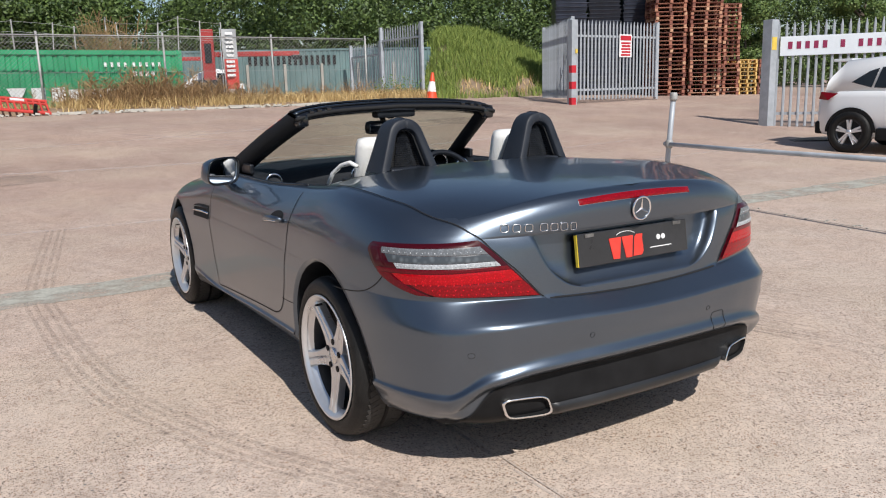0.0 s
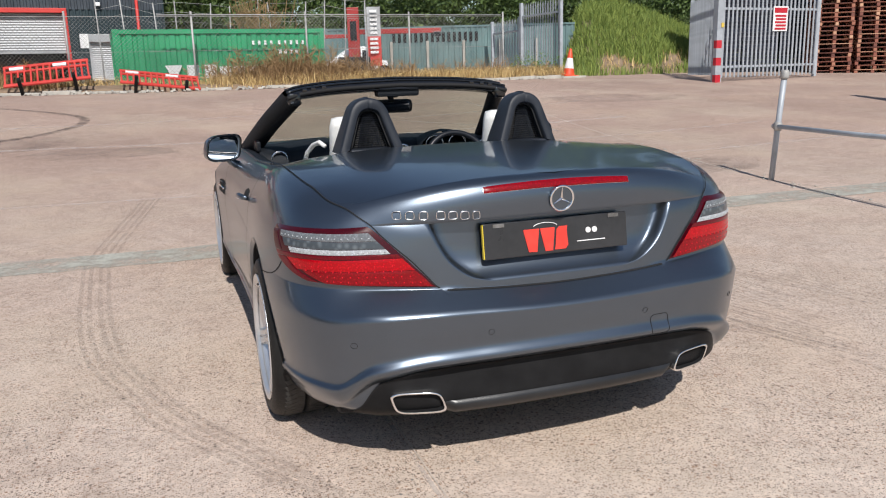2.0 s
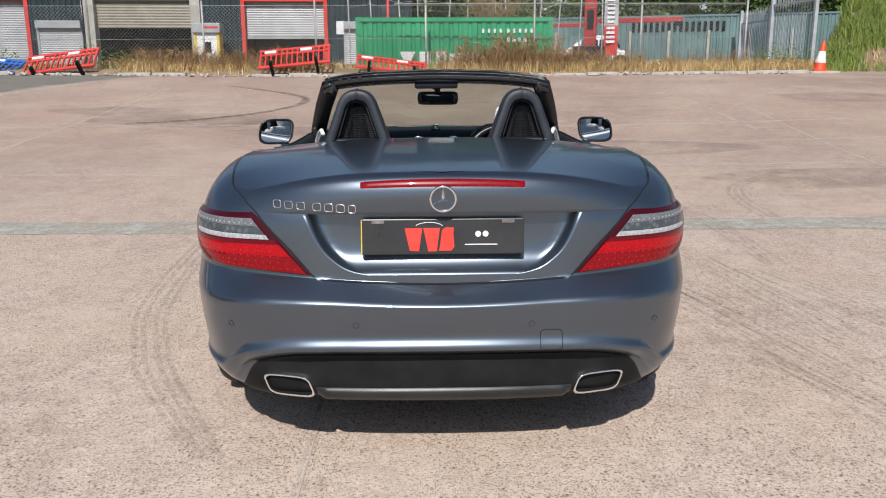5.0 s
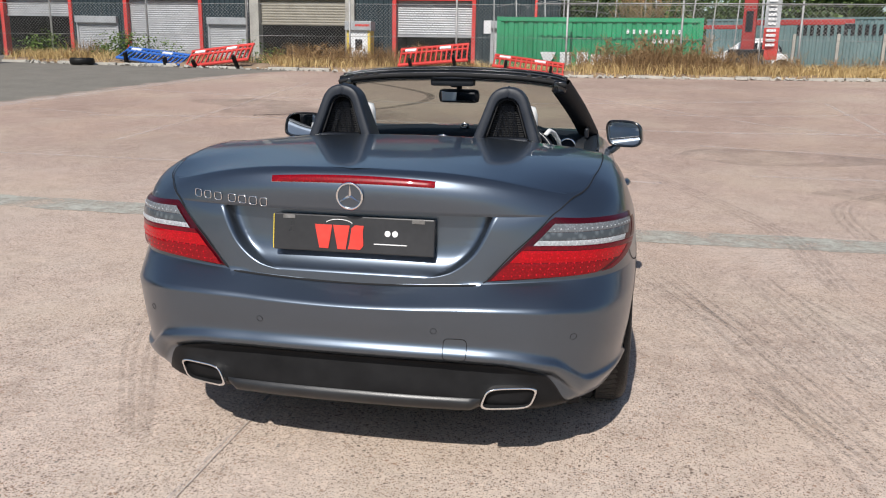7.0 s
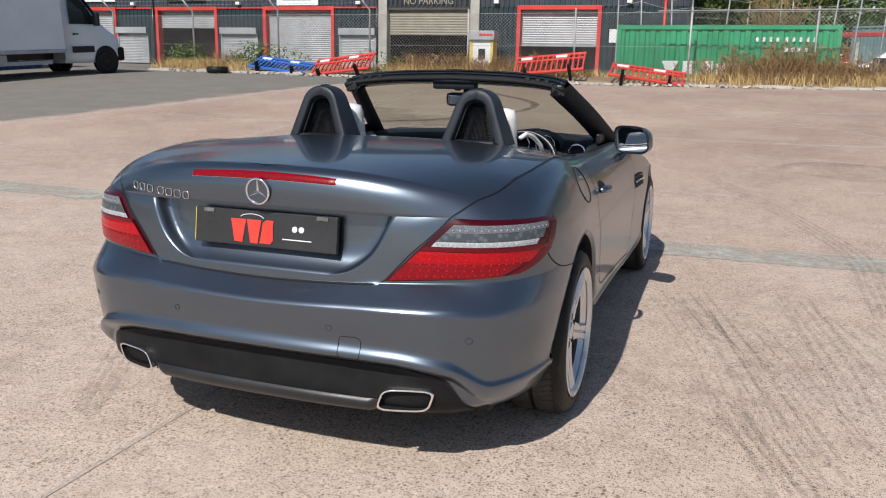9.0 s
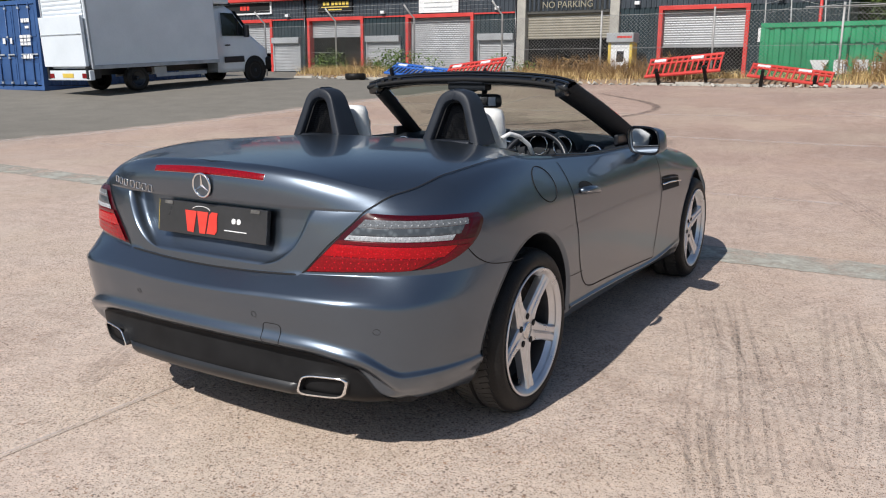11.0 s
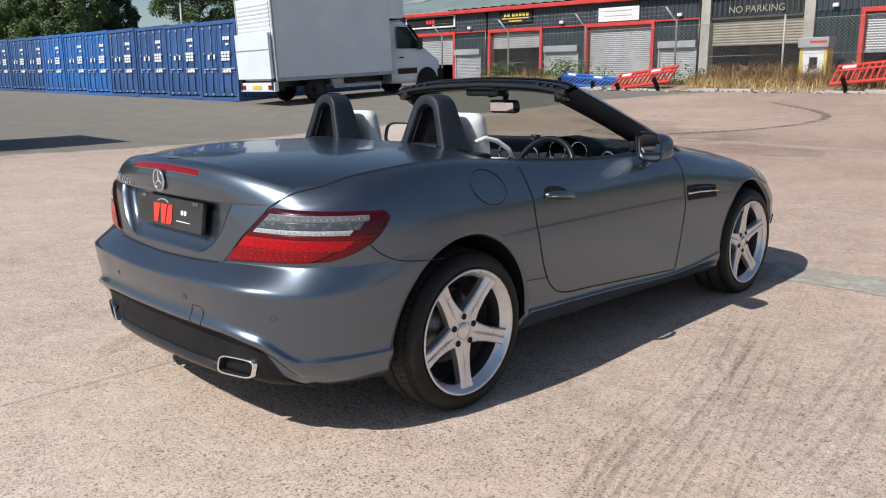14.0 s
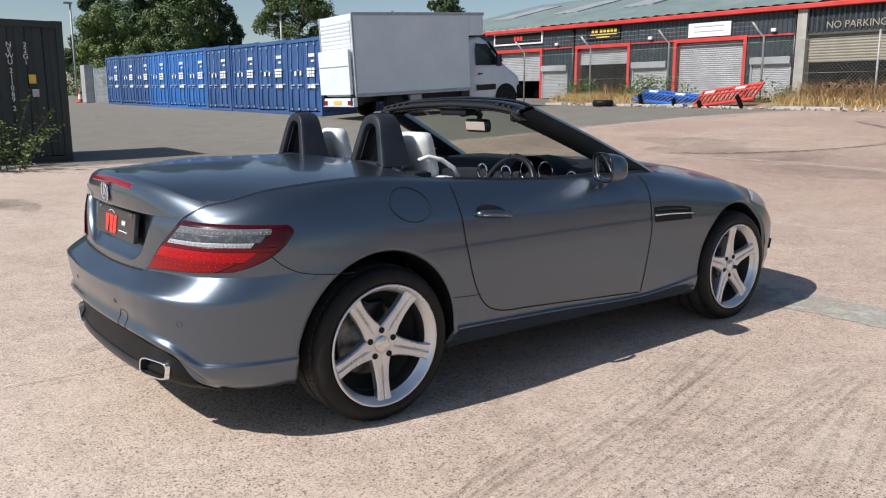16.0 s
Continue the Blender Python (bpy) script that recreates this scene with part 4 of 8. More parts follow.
        for k in range(40):
            for j in range(5):
                a = k * 6 + j
                fs.append((a, a + 6, a + 7, a + 1))
        mesh_ob(name, vs, fs, mat, car, label, True)

    # round badge: chrome ring, dark disc, small three-sided boss
    s, v = tail_at(0, .898, 0, 12.6)
    p = (0, LID["y"](0, .898) - .002, .898)
    lean = radians(3)
    bm_m = Matrix.Translation((0, p[1] - .004, .898)) @ Matrix.Rotation(radians(90) + lean, 4, 'X')
    ring = [(bm_m @ Vector((.040 * math.cos(t), .040 * math.sin(t), .002))) for t in np.linspace(0, 2 * math.pi, 41)[:-1]]
    badge = tube("badge_ring", ring, .0042, CHROME, car, "round chrome badge", 8, True)
    bm = bmesh.new()
    bmesh.ops.create_cone(bm, cap_ends=True, segments=32, radius1=.039, radius2=.038, depth=.002)
    bmesh.ops.transform(bm, matrix=bm_m, verts=bm.verts)
    part("badge_disc", bm, CAR_PAINT, badge)
    bm = bmesh.new()
    for k in range(3):
        turn_k = bm_m @ Matrix.Rotation(radians(120 * k), 4, 'Z')
        quad = [turn_k @ Vector(q) for q in ((-.0055, 0, .002), (.0055, 0, .002), (.0012, .038, .002), (-.0012, .038, .002), (0, 0, .0075), (0, .038, .004))]
        w = [bm.verts.new(q) for q in quad]
        for q in ((0, 4, 5, 3), (4, 1, 2, 5), (0, 1, 4), (3, 5, 2)):
            bm.faces.new([w[c] for c in q])
    part("badge_boss", bm, CHROME, badge)

    # model badge as plain chrome frames
    xs = [-.536, -.497, -.456, -.403, -.365, -.327, -.290]
    for k, x in enumerate(xs):
        z = .876 - .002 * k
        s, v = tail_at(abs(x), z, abs(x) * 3.6, 12.4)
        n = body_normal(s, v)
        m = Matrix.Translation((x, LID["y"](abs(x), z) - .003, z)) @ Matrix.Rotation(math.atan2(n[0], -n[1]) * (-1 if x < 0 else 1), 4, 'Z')
        hw, hh = (.0135, .0125) if k < 6 else (.0115, .0125)
        loop_ = []
        for t in np.linspace(0, 2 * math.pi, 25)[:-1]:
            c, q = math.cos(t), math.sin(t)
            loop_.append(m @ Vector((math.copysign(abs(c) ** .5, c) * hw, 0, math.copysign(abs(q) ** .5, q) * hh)))
        tube("badge_frame", loop_, .0017, SILVER, car, "raised chrome model badge frame", 6, True)

    # number plate
    tilt = Matrix.Translation((0, -.735, .770)) @ Matrix.Rotation(radians(-8), 4, 'X')
    plate = box_part("number_plate", (-.262, -.006, -.058, .262, .012, .058), PLATE_BLACK, car, "black dealer plate with red blocks and a yellow edge", .004, tilt)
    box_part("yellow_edge", (-.2645, -.0035, -.055, -.2605, .009, .055), PLATE_YELLOW, plate, "", 0, tilt)
    for q in ([(-.124, .028), (-.067, .028), (-.078, -.047), (-.108, -.046)],
              [(-.064, .028), (-.010, .028), (-.021, -.048), (-.048, -.048)],
              [(-.004, .020), (.008, .030), (.036, .029), (.033, .013), (.036, -.034), (.026, -.046), (-.014, -.046), (-.010, -.030)]):
        k = len(q)
        vs = [tilt @ Vector((x, y, z)) for y in (-.0085, -.005) for x, z in q]
        mesh_ob("red_block", vs, [tuple(range(k)), tuple(reversed(range(k, 2 * k)))] + [(i, k + i, k + (i + 1) % k, (i + 1) % k) for i in range(k)], LETTER_RED, plate)
    arc = [tilt @ Vector((-.045 + .045 * math.cos(t), -.008, .030 + .016 * math.sin(t))) for t in np.linspace(.25, math.pi - .35, 14)]
    tube("white_arc", arc, .0014, LETTER_WHITE, plate, "", 6)
    box_part("white_line", (.07, -.0085, -.0275, .175, -.005, -.0245), LETTER_WHITE, plate, "", 0, tilt)
    for x in (.113, .137):
        bm = bmesh.new()
        bmesh.ops.create_cone(bm, cap_ends=True, segments=18, radius1=.0095, radius2=.0095, depth=.003)
        bmesh.ops.transform(bm, matrix=tilt @ Matrix.Translation((x, -.007, .008)) @ Matrix.Rotation(radians(90), 4, 'X'), verts=bm.verts)
        part("white_dot", bm, LETTER_WHITE, plate)
    for x in (-.21, .21):
        box_part("plate_clip", (x - .02, -.0088, .043, x + .02, -.005, .055), BRAKE, plate, "", 0, tilt)

    # parking sensors, towing eye cover, fuel flap
    for x, z in ((.28, .505), (.70, .487)):
        for sgn in (1, -1):
            s, v = tail_at(x, z, x * 3.2, 7)
            pts = []
            for t in np.linspace(0, 2 * math.pi, 19)[:-1]:
                ps, pv = tail_at(x + .0095 * math.cos(t), z + .0095 * math.sin(t), s, v)
                q = body(ps, pv) + body_normal(ps, pv) * .0006
                pts.append((q[0] * sgn, q[1], q[2]))
            tube("parking_sensor", pts, .0007, SATIN_BLACK, bumper, "", 5, True)
    cov = []
    for t in np.linspace(0, 2 * math.pi, 41)[:-1]:
        c, s_ = math.cos(t), math.sin(t)
        x = .345 + math.copysign(abs(c) ** .4, c) * .036
        z = .447 + math.copysign(abs(s_) ** .4, s_) * .034
        q = tail_at(x, z, 1.1, 6)
        cov.append(tuple(body(*q) + body_normal(*q) * .0006))
    tube("towing_eye_cover", cov, .0011, GAP, bumper, "", 5, True)
    flap = []
    for t in np.linspace(0, 2 * math.pi, 49)[:-1]:
        y, z = .150 + .100 * math.cos(t), .856 + .066 * math.sin(t) - .012 * math.cos(t)
        q = flank_at(y, z, 6.4, 11.3)
        flap.append(tuple(body(*q) + body_normal(*q) * .0008))
    tube("fuel_flap", flap, .0022, GAP, car, "round fuel flap outline", 5, True)


def build_flank(car, doors):
    for sgn, door in ((1, doors[0]), (-1, doors[1])):
        # door handle with its scoop, blacked to read as shade over the handle
        def on(y, z, lift, s=7.3, v=11):
            q = flank_at(y, z, s, v)
            p = body(*q) + body_normal(*q) * lift
            return (p[0] * sgn, p[1], p[2])
        scoop_v, scoop_f = [], []
        for i in range(7):
            for k in range(20):
                t = 2 * math.pi * k / 20
                r = i / 6
                p = on(.572 + .082 * r * math.cos(t), .796 + .026 * r * math.sin(t) - .010 * r * math.cos(t), .0012)
                scoop_v.append(p)
        for i in range(6):
            for k in range(20):
                j = (k + 1) % 20
                f = (i * 20 + k, i * 20 + j, (i + 1) * 20 + j, (i + 1) * 20 + k)
                scoop_f.append(f if sgn < 0 else tuple(reversed(f)))
        mesh_ob("handle_scoop", scoop_v, scoop_f, GAP, door, "", True)
        pts = [on(y, z, l) for y, z, l in ((.482, .789, .004), (.50, .788, .018), (.55, .784, .027), (.61, .778, .027), (.66, .770, .018), (.678, .767, .004))]
        h = tube("door_handle", pts, [.008, .0115, .013, .013, .011, .008], CAR_PAINT, door, "body-coloured door handle with a chrome strip", 10, False, 1.3)
        tube("handle_strip", [Vector(p) + Vector((.011 * sgn, 0, -.006)) for p in pts[1:5]], .0026, CHROME, h, "", 6)
        # side vent with chrome fin
        fs_, vs_ = [], []
        rows_ = [(1.680, .722, .645), (1.78, .722, .643), (1.90, .714, .640), (1.985, .700, .638)]
        for y, z1, z0 in rows_:
            vs_ += [on(y, z0, .002, 9.3, 9), on(y, (z0 + z1) / 2, .002, 9.3, 10), on(y, z1, .002, 9.3, 11)]
        for i in range(3):
            for j in range(2):
                f = (i * 3 + j, i * 3 + 3 + j, i * 3 + 4 + j, i * 3 + 1 + j)
                fs_.append(f if sgn > 0 else tuple(reversed(f)))
        vent = mesh_ob("side_vent", vs_, fs_, GAP, car, "dark wing vent with a chrome fin", False)
        for dz, mat in ((0, CHROME),):
            tube("vent_fin", [on(y, z + dz, .008, 9.3, 10) for y, z in ((1.676, .682), (1.78, .681), (1.90, .675), (1.99, .669))], .0060, mat, vent, "", 6)
        tube("vent_slat", [on(y, z, .004, 9.3, 10) for y, z in ((1.70, .707), (1.84, .704), (1.96, .694))], .004, SATIN_BLACK, vent, "", 6)
        # flared sill blade and belt trim
        tube("belt_trim", [(body(s, 15) * np.array([sgn, 1, 1]) + np.array([-.004 * sgn, 0, .002])) for s in np.linspace(7.0, 9.2, 20)], .006, SATIN_BLACK, door, "", 6)
        # front side marker
        tube("side_marker", [on(2.93, .42, .003, 12, 7), on(2.93, .36, .003, 12, 6)], .008, GAP, car, "", 6)
        # headlamp
        lo = [np.array((11.2, 11.2)), np.array((12, 10.6)), np.array((13, 10.4)), np.array((13.6, 10.8))]
        hi = [np.array((11.2, 11.4)), np.array((12, 13.0)), np.array((13, 13.2)), np.array((13.6, 11.6))]
        v2, f2 = patch(lo, hi, 18, 6, .003, .006)
        if sgn < 0:
            v2, f2 = both(v2), [tuple(reversed(f)) for f in f2]
        mesh_ob("headlamp", v2, f2, LENS_CLEAR, car, "clear headlamp glass", True)


def build_wheel(name, x, y, r, width, car, sgn):
    """A five-spoke alloy wheel; local x points outwards."""
    root = new(name)
    root.parent = car
    root.matrix_local = Matrix.Translation((x * sgn, y, r)) @ Matrix.Rotation(0 if sgn > 0 else math.pi, 4, 'Z')
    tagged(root, "silver five-spoke alloy wheel with a low-profile tyre")
    w = width / 2
    prof = [(.232, -w), (.255, -w - .002), (r - .035, -w + .0), (r - .014, -w + .010), (r - .004, -w + .028), (r, -w + .05), (r, -.050), (r - .007, -.049), (r - .007, -.041), (r, -.040), (r, -.006), (r - .007, -.005), (r - .007, .005), (r, .006), (r, .040), (r - .007, .041), (r - .007, .049), (r, .050), (r, w - .05), (r - .004, w - .028), (r - .014, w - .010),
            (r - .035, w + .001), (.262, w + .001), (.246, w - .006), (.238, w - .012)]
    vs, fs = lathe(prof, 72)
    tyre = mesh_ob("tyre", vs, fs, RUBBER, root, "low-profile black tyre", True)
    tread = Soup()
    for k in range(72):
        t = 2 * math.pi * k / 72
        for side in (-1, 1):
            m = Matrix.Rotation(t, 4, 'X') @ Matrix.Translation((side * (w - .066), 0, r - .001)) @ Matrix.Rotation(side * .4, 4, 'Z')
            tread.block(-.022, -.0095, -.003, .026, .0125, .0015, m)
        for off in (-.023, .023):
            m = Matrix.Rotation(t + .03, 4, 'X') @ Matrix.Translation((off, 0, r - .0005))
            tread.block(-.014, -.0125, -.003, .014, .0135, .0012, m)
    tread.done("tread", TREAD, tyre)
    prof = [(.230, -w + .02), (.215, -.02), (.205, .03), (.214, w - .040), (.226, w - .020), (.240, w - .008), (.2465, w - .003), (.2465, w + .002), (.241, w + .004), (.234, w - .004), (.226, w - .014)]
    vs, fs = lathe(prof[3:], 72)
    mesh_ob("rim", vs, fs, RIM_SILVER, root, "", True)
    vs, fs = lathe(prof[:4], 72)
    mesh_ob("rim_barrel", vs, fs, BARREL_SHADE, root, "", True)
    vs, fs = lathe([(.0, -.03), (.14, -.03), (.150, -.026), (.150, -.012), (.14, -.01), (.08, -.01), (.075, .01), (.0, .01)], 48)
    mesh_ob("brake_disc", vs, fs, BRAKE, root, "", True)
    bm = bmesh.new()
    box(bm, -.045, -.07, .075, .012, .07, .155, .012)
    part("brake_calliper", bm, SATIN_BLACK, root)
    # near-black dish added for the shade behind the spokes
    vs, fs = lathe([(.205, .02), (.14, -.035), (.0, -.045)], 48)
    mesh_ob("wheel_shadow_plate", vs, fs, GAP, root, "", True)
    hub = w - .040
    for k in range(5):
        a = 2 * math.pi * k / 5 + (math.pi / 5 if y < 1 else .05)
        rot = Matrix.Rotation(a, 4, 'X')
        vs, fs = [], []
        # spoke sections from the hub out: distance, half width, face height, crease depth
        secs = [(.030, .036, hub + .005, .000), (.056, .044, hub + .005, .001), (.075, .041, hub + .005, .004), (.100, .035, hub + .007, .009), (.150, .030, hub + .013, .011), (.190, .030, hub + .020, .008), (.222, .034, hub + .026, .004), (.238, .042, hub + .030, .0)]
        for d, hw, fx, cr in secs:
            sec = [(-hw, fx - .035), (-hw, fx - .006), (-hw + .006, fx), (-.006, fx - .001), (0, fx - cr - .001), (.006, fx - .001), (hw - .006, fx), (hw, fx - .006), (hw, fx - .035)]
            vs += [rot @ Vector((px, py, d)) for py, px in sec]
        m = 9
        for i in range(len(secs) - 1):
            for j in range(m - 1):
                fs.append((i * m + j, (i + 1) * m + j, (i + 1) * m + j + 1, i * m + j + 1))
        mesh_ob("spoke", vs, fs, RIM_SILVER, root, "", False)
        bm = bmesh.new()
        bmesh.ops.create_cone(bm, cap_ends=True, segments=10, radius1=.0125, radius2=.0125, depth=.012)
        bmesh.ops.transform(bm, matrix=Matrix.Rotation(a + math.pi / 5, 4, 'X') @ Matrix.Translation((hub + .002, 0, .056)) @ Matrix.Rotation(radians(90), 4, 'Y'), verts=bm.verts)
        part("wheel_bolt", bm, GAP, root)
    vs, fs = lathe([(.075, hub - .02), (.074, hub - .004), (.066, hub + .002), (.037, hub + .004), (.036, hub + .002), (.0, hub + .002)], 40)
    mesh_ob("hub", vs, fs, RIM_SILVER, root, "", True)
    vs, fs = lathe([(.034, hub + .001), (.034, hub + .008), (.030, hub + .011), (.0, hub + .012)], 32)
    mesh_ob("centre_cap", vs, fs, SILVER, root, "round silver centre cap", True)
    bm = bmesh.new()
    bmesh.ops.create_cone(bm, cap_ends=True, segments=8, radius1=.005, radius2=.004, depth=.03)
    bmesh.ops.transform(bm, matrix=Matrix.Rotation(radians(25), 4, 'X') @ Matrix.Translation((w - .02, 0, .208)) @ Matrix.Rotation(radians(90), 4, 'Y'), verts=bm.verts)
    part("valve", bm, GAP, root)


def hoop_shell(half_base, half_top, height, r, n=9):
    """Outline of a roll hoop, from one foot over the two rounded top corners to the other."""
    side = Vector((half_top - half_base, height)).normalized()
    ang = math.acos(min(1, -side.x)) if side.x < 0 else math.pi / 2
    turn = math.pi - ang
    cut = r / math.tan((math.pi - turn) / 2)
    cut = r * math.tan((math.pi / 2 - (math.pi / 2 - ang)) / 2) if cut < 0 else min(cut, half_top * .98)
    right = [Vector((half_base, 0)) + (Vector((half_top, height)) - side * cut - Vector((half_base, 0))) * t for t in np.linspace(0, 1, 8)]
    a, c, b = right[-1], Vector((half_top, height)), Vector((half_top - cut, height))
    arc = [a * (1 - t) ** 2 + c * 2 * t * (1 - t) + b * t * t for t in np.linspace(0, 1, n)[1:]]
    half = right + arc
    top = [Vector((b.x * (1 - t), height + .004 * (1 - (1 - t) ** 2))) for t in (.35, .7)]
    half = half + top
    return [(p.x, p.y) for p in half] + [(0, height + .0042)] + [(-p.x, p.y) for p in reversed(half)]


def build_cockpit(car):
    # interior tub
    bm = bmesh.new()
    box(bm, -.70, .42, .30, .70, 1.95, .34)
    part("floor_pan", bm, SOFT_TRIM, car)
    for sgn in (1, -1):
        inner = []
        for s in np.linspace(6.6, 9.35, 24):
            e = body(s, 15)
            inner += [(e[0] * sgn, e[1], e[2]), ((e[0] - .03) * sgn, e[1], e[2] + .004), ((e[0] - .075) * sgn, e[1], e[2] - .012), ((e[0] - .085) * sgn, e[1], e[2] - .10), ((e[0] - .06) * sgn, e[1], .34)]
        fs = []
        for i in range(23):
            for j in range(4):
                f = (i * 5 + j, i * 5 + 5 + j, i * 5 + 6 + j, i * 5 + 1 + j)
                fs.append(tuple(reversed(f)) if sgn > 0 else f)
        trim = mesh_ob("door_trim", inner, fs, SOFT_TRIM, car, "dark soft inner door trim", True)
        x = .665 * sgn
        tube("door_pull", [(x, .95, .80), (x - .03 * sgn, .98, .835), (x - .035 * sgn, 1.08, .84), (x - .03 * sgn, 1.18, .825), (x - .01 * sgn, 1.22, .79)], .013, SATIN_BLACK, trim, "", 8)
        tube("armrest", [(x, .6, .80), (x - .02 * sgn, .9, .79), (x, 1.3, .76)], .035, SOFT_TRIM, trim, "", 8)
    # rear bulkhead shelf between deck and seats
    bm = bmesh.new()
    box(bm, -.60, .36, .60, .60, .46, .955, .02)
    part("bulkhead", bm, SOFT_TRIM, car, "dark trim shelf behind the seats")
    # roll hoops
    for sgn in (1, -1):
        hx, hy, hz = .363 * sgn + .006, .279, .978
        outer = hoop_shell(.146, .064, .228, .095)
        innr = hoop_shell(.089, .036, .160, .036)
        hole0 = .016
        vs, fs = [], []
        n = len(outer)
        rake = .16
        for (x, z), (xi, zi) in zip(outer, innr):
            zi += hole0
            mix = lambda k: (x + (xi - x) * k, z + (zi - z) * k)
            y = lambda zz: hy + rake * zz
            vs += [(hx + x * .985, y(z) + .125 - .24 * z, hz + z * .985), (hx + x, y(z) + .075 - .14 * z, hz + z), (hx + x * .995, y(z) - .004, hz + z * .997)]
            for k, dy in ((.03, -.014), (.08, -.023), (.15, -.026), (.78, -.025), (.86, -.021), (.95, -.004)):
                mx, mz = mix(k)
                vs.append((hx + mx, y(mz) + dy, hz + mz))
            vs += [(hx + xi, y(zi) + .012, hz + zi), (hx + xi * .97, y(zi) + .055, hz + zi)]
        m = 11
        for i in range(n - 1):
            for j in range(m - 1):
                fs.append((i * m + j, i * m + j + 1, (i + 1) * m + j + 1, (i + 1) * m + j))
        hoop = mesh_ob("roll_hoop", vs, fs, HOOP_TRIM, car, "satin black roll hoop behind the seat", True)
        # back side and mesh insert
        vs, fs = [], []
        for (x, z), (xi, zi) in zip(outer, innr):
            vs += [(hx + x * .985, hy + rake * z + .125 - .24 * z, hz + z * .985), (hx + xi * .97, hy + rake * (zi + hole0) + .055, hz + zi + hole0)]
        for i in range(n - 1):
            fs.append((2 * i, 2 * i + 2, 2 * i + 3, 2 * i + 1))
        mesh_ob("hoop_back", vs, fs, HOOP_TRIM, hoop, "", True)
        box_part("hoop_sill", (hx - .095, hy - .027, hz - .03, hx + .095, hy + .06, hz + .017), HOOP_TRIM, hoop, "", .012)
        net = Soup()
        for k in range(21):
            x = -.085 + k * .0085
            w = .088 - (abs(x) * 0)
            top = .150 * max(0, 1 - (abs(x) / .088) ** 2.6) + .01
            net.bar((hx + x * .72, hy + .018, hz + .01), (hx + x * .55, hy + .018 + rake * top, hz + .01 + top), .0014, 3)
        for k in range(16):
            z = .012 + k * .0095
            w = .080 * (1 - z / .36)
            net.bar((hx - w, hy + .018 + rake * z, hz + z), (hx + w, hy + .018 + rake * z, hz + z), .0014, 3)
        net.done("hoop_net", SATIN_BLACK, hoop, "fine black mesh insert")
        back = [(hx + xi * .98, hy + rake * (zi + hole0) + .045, hz + zi + hole0) for xi, zi in innr]
        mesh_ob("hoop_panel", back, [tuple(range(len(back)))], GAP, hoop, "black panel behind the mesh")
        pts = [(hx + xi * .96, hy + rake * (zi + hole0) + .0, hz + zi + hole0) for xi, zi in innr]
        tube("hoop_seal", pts, .004, GAP, hoop, "", 6)
    # seats
    for sgn in (1, -1):
        seat = new("seat")
        seat.parent = car
        seat.matrix_local = Matrix.Translation((.375 * sgn, .68, .36))
        tagged(seat, "pale grey leather sports seat")
        bm = bmesh.new()
        box(bm, -.25, .02, .02, .25, .55, .20, .05)
        part("seat_cushion", bm, LEATHER, seat, "", True)
        m = Matrix.Translation((0, .02, .16)) @ Matrix.Rotation(radians(14), 4, 'X')
        bm = bmesh.new()
        box(bm, -.215, -.10, 0, .215, .03, .42, .055, m)
        part("backrest", bm, LEATHER, seat, "", True)
        bm = bmesh.new()
        box(bm, -.108, -.085, .40, .108, .008, .628, .044, m)
        part("headrest", bm, LEATHER, seat, "", True)
        for sx in (1, -1):
            bm = bmesh.new()
            box(bm, .19 * sx - .03, -.06, .05, .19 * sx + .03, .08, .33, .028, m)
            part("seat_bolster", bm, LEATHER, seat, "", True)
        bm = bmesh.new()
        box(bm, -.19, -.118, .05, .19, -.095, .40, .01, m)
        part("seat_back_panel", bm, SOFT_TRIM, seat, "", True)
        tube("belt_guide", [(.150 * sgn, -.245, .640), (.165 * sgn, -.20, .655), (.182 * sgn, -.14, .640), (.202 * sgn, -.085, .602), (.216 * sgn, -.060, .550)], [.009, .0105, .0105, .010, .009], LEATHER, seat, "pale leather belt guide loop", 8)
    # dash
    vs, fs = [], []
    prof = [(1.95, .925), (1.72, .935), (1.50, .935), (1.40, .915), (1.36, .86), (1.38, .70), (1.45, .45)]
    xs = np.linspace(-.70, .70, 15)
    for y, z in prof:
        for x in xs:
            vs.append((x, y + .10 * (x / .7) ** 2 * 0 - .03 * (abs(x) / .7) ** 2, z - .02 * (x / .7) ** 2))
    for i in range(len(prof) - 1):
        for j in range(14):
            a = i * 15 + j
            fs.append((a, a + 15, a + 16, a + 1))
    dash = mesh_ob("dashboard", vs, fs, SOFT_TRIM, car, "dark soft dashboard", True)
    vs, fs = [], []
    for i in range(9):
        a = math.pi * i / 8
        for y, k in ((1.30, 1.0), (1.42, 1.03), (1.56, .8)):
            vs.append((.36 + .165 * k * math.cos(a), y, .88 + .095 * k * math.sin(a)))
    for i in range(8):
        for j in range(2):
            fs.append((i * 3 + j, i * 3 + 3 + j, i * 3 + 4 + j, i * 3 + 1 + j))
    mesh_ob("instrument_hood", vs, fs, SOFT_TRIM, dash, "", True)
    for x in (.29, .43):
        tube("dial_ring", [(x + .052 * math.cos(t), 1.335, .895 + .052 * math.sin(t)) for t in np.linspace(0, 2 * math.pi, 25)[:-1]], .005, CHROME, dash, "", 6, True)
    for x in (-.60, -.10, .10, .60):
        tube("air_vent", [(x + .042 * math.cos(t), 1.352, .862 + .042 * math.sin(t)) for t in np.linspace(0, 2 * math.pi, 25)[:-1]], .006, CHROME, dash, "", 6, True)
    bm = bmesh.new()
    bmesh.ops.create_cone(bm, cap_ends=True, segments=20, radius1=.03, radius2=.022, depth=.03)
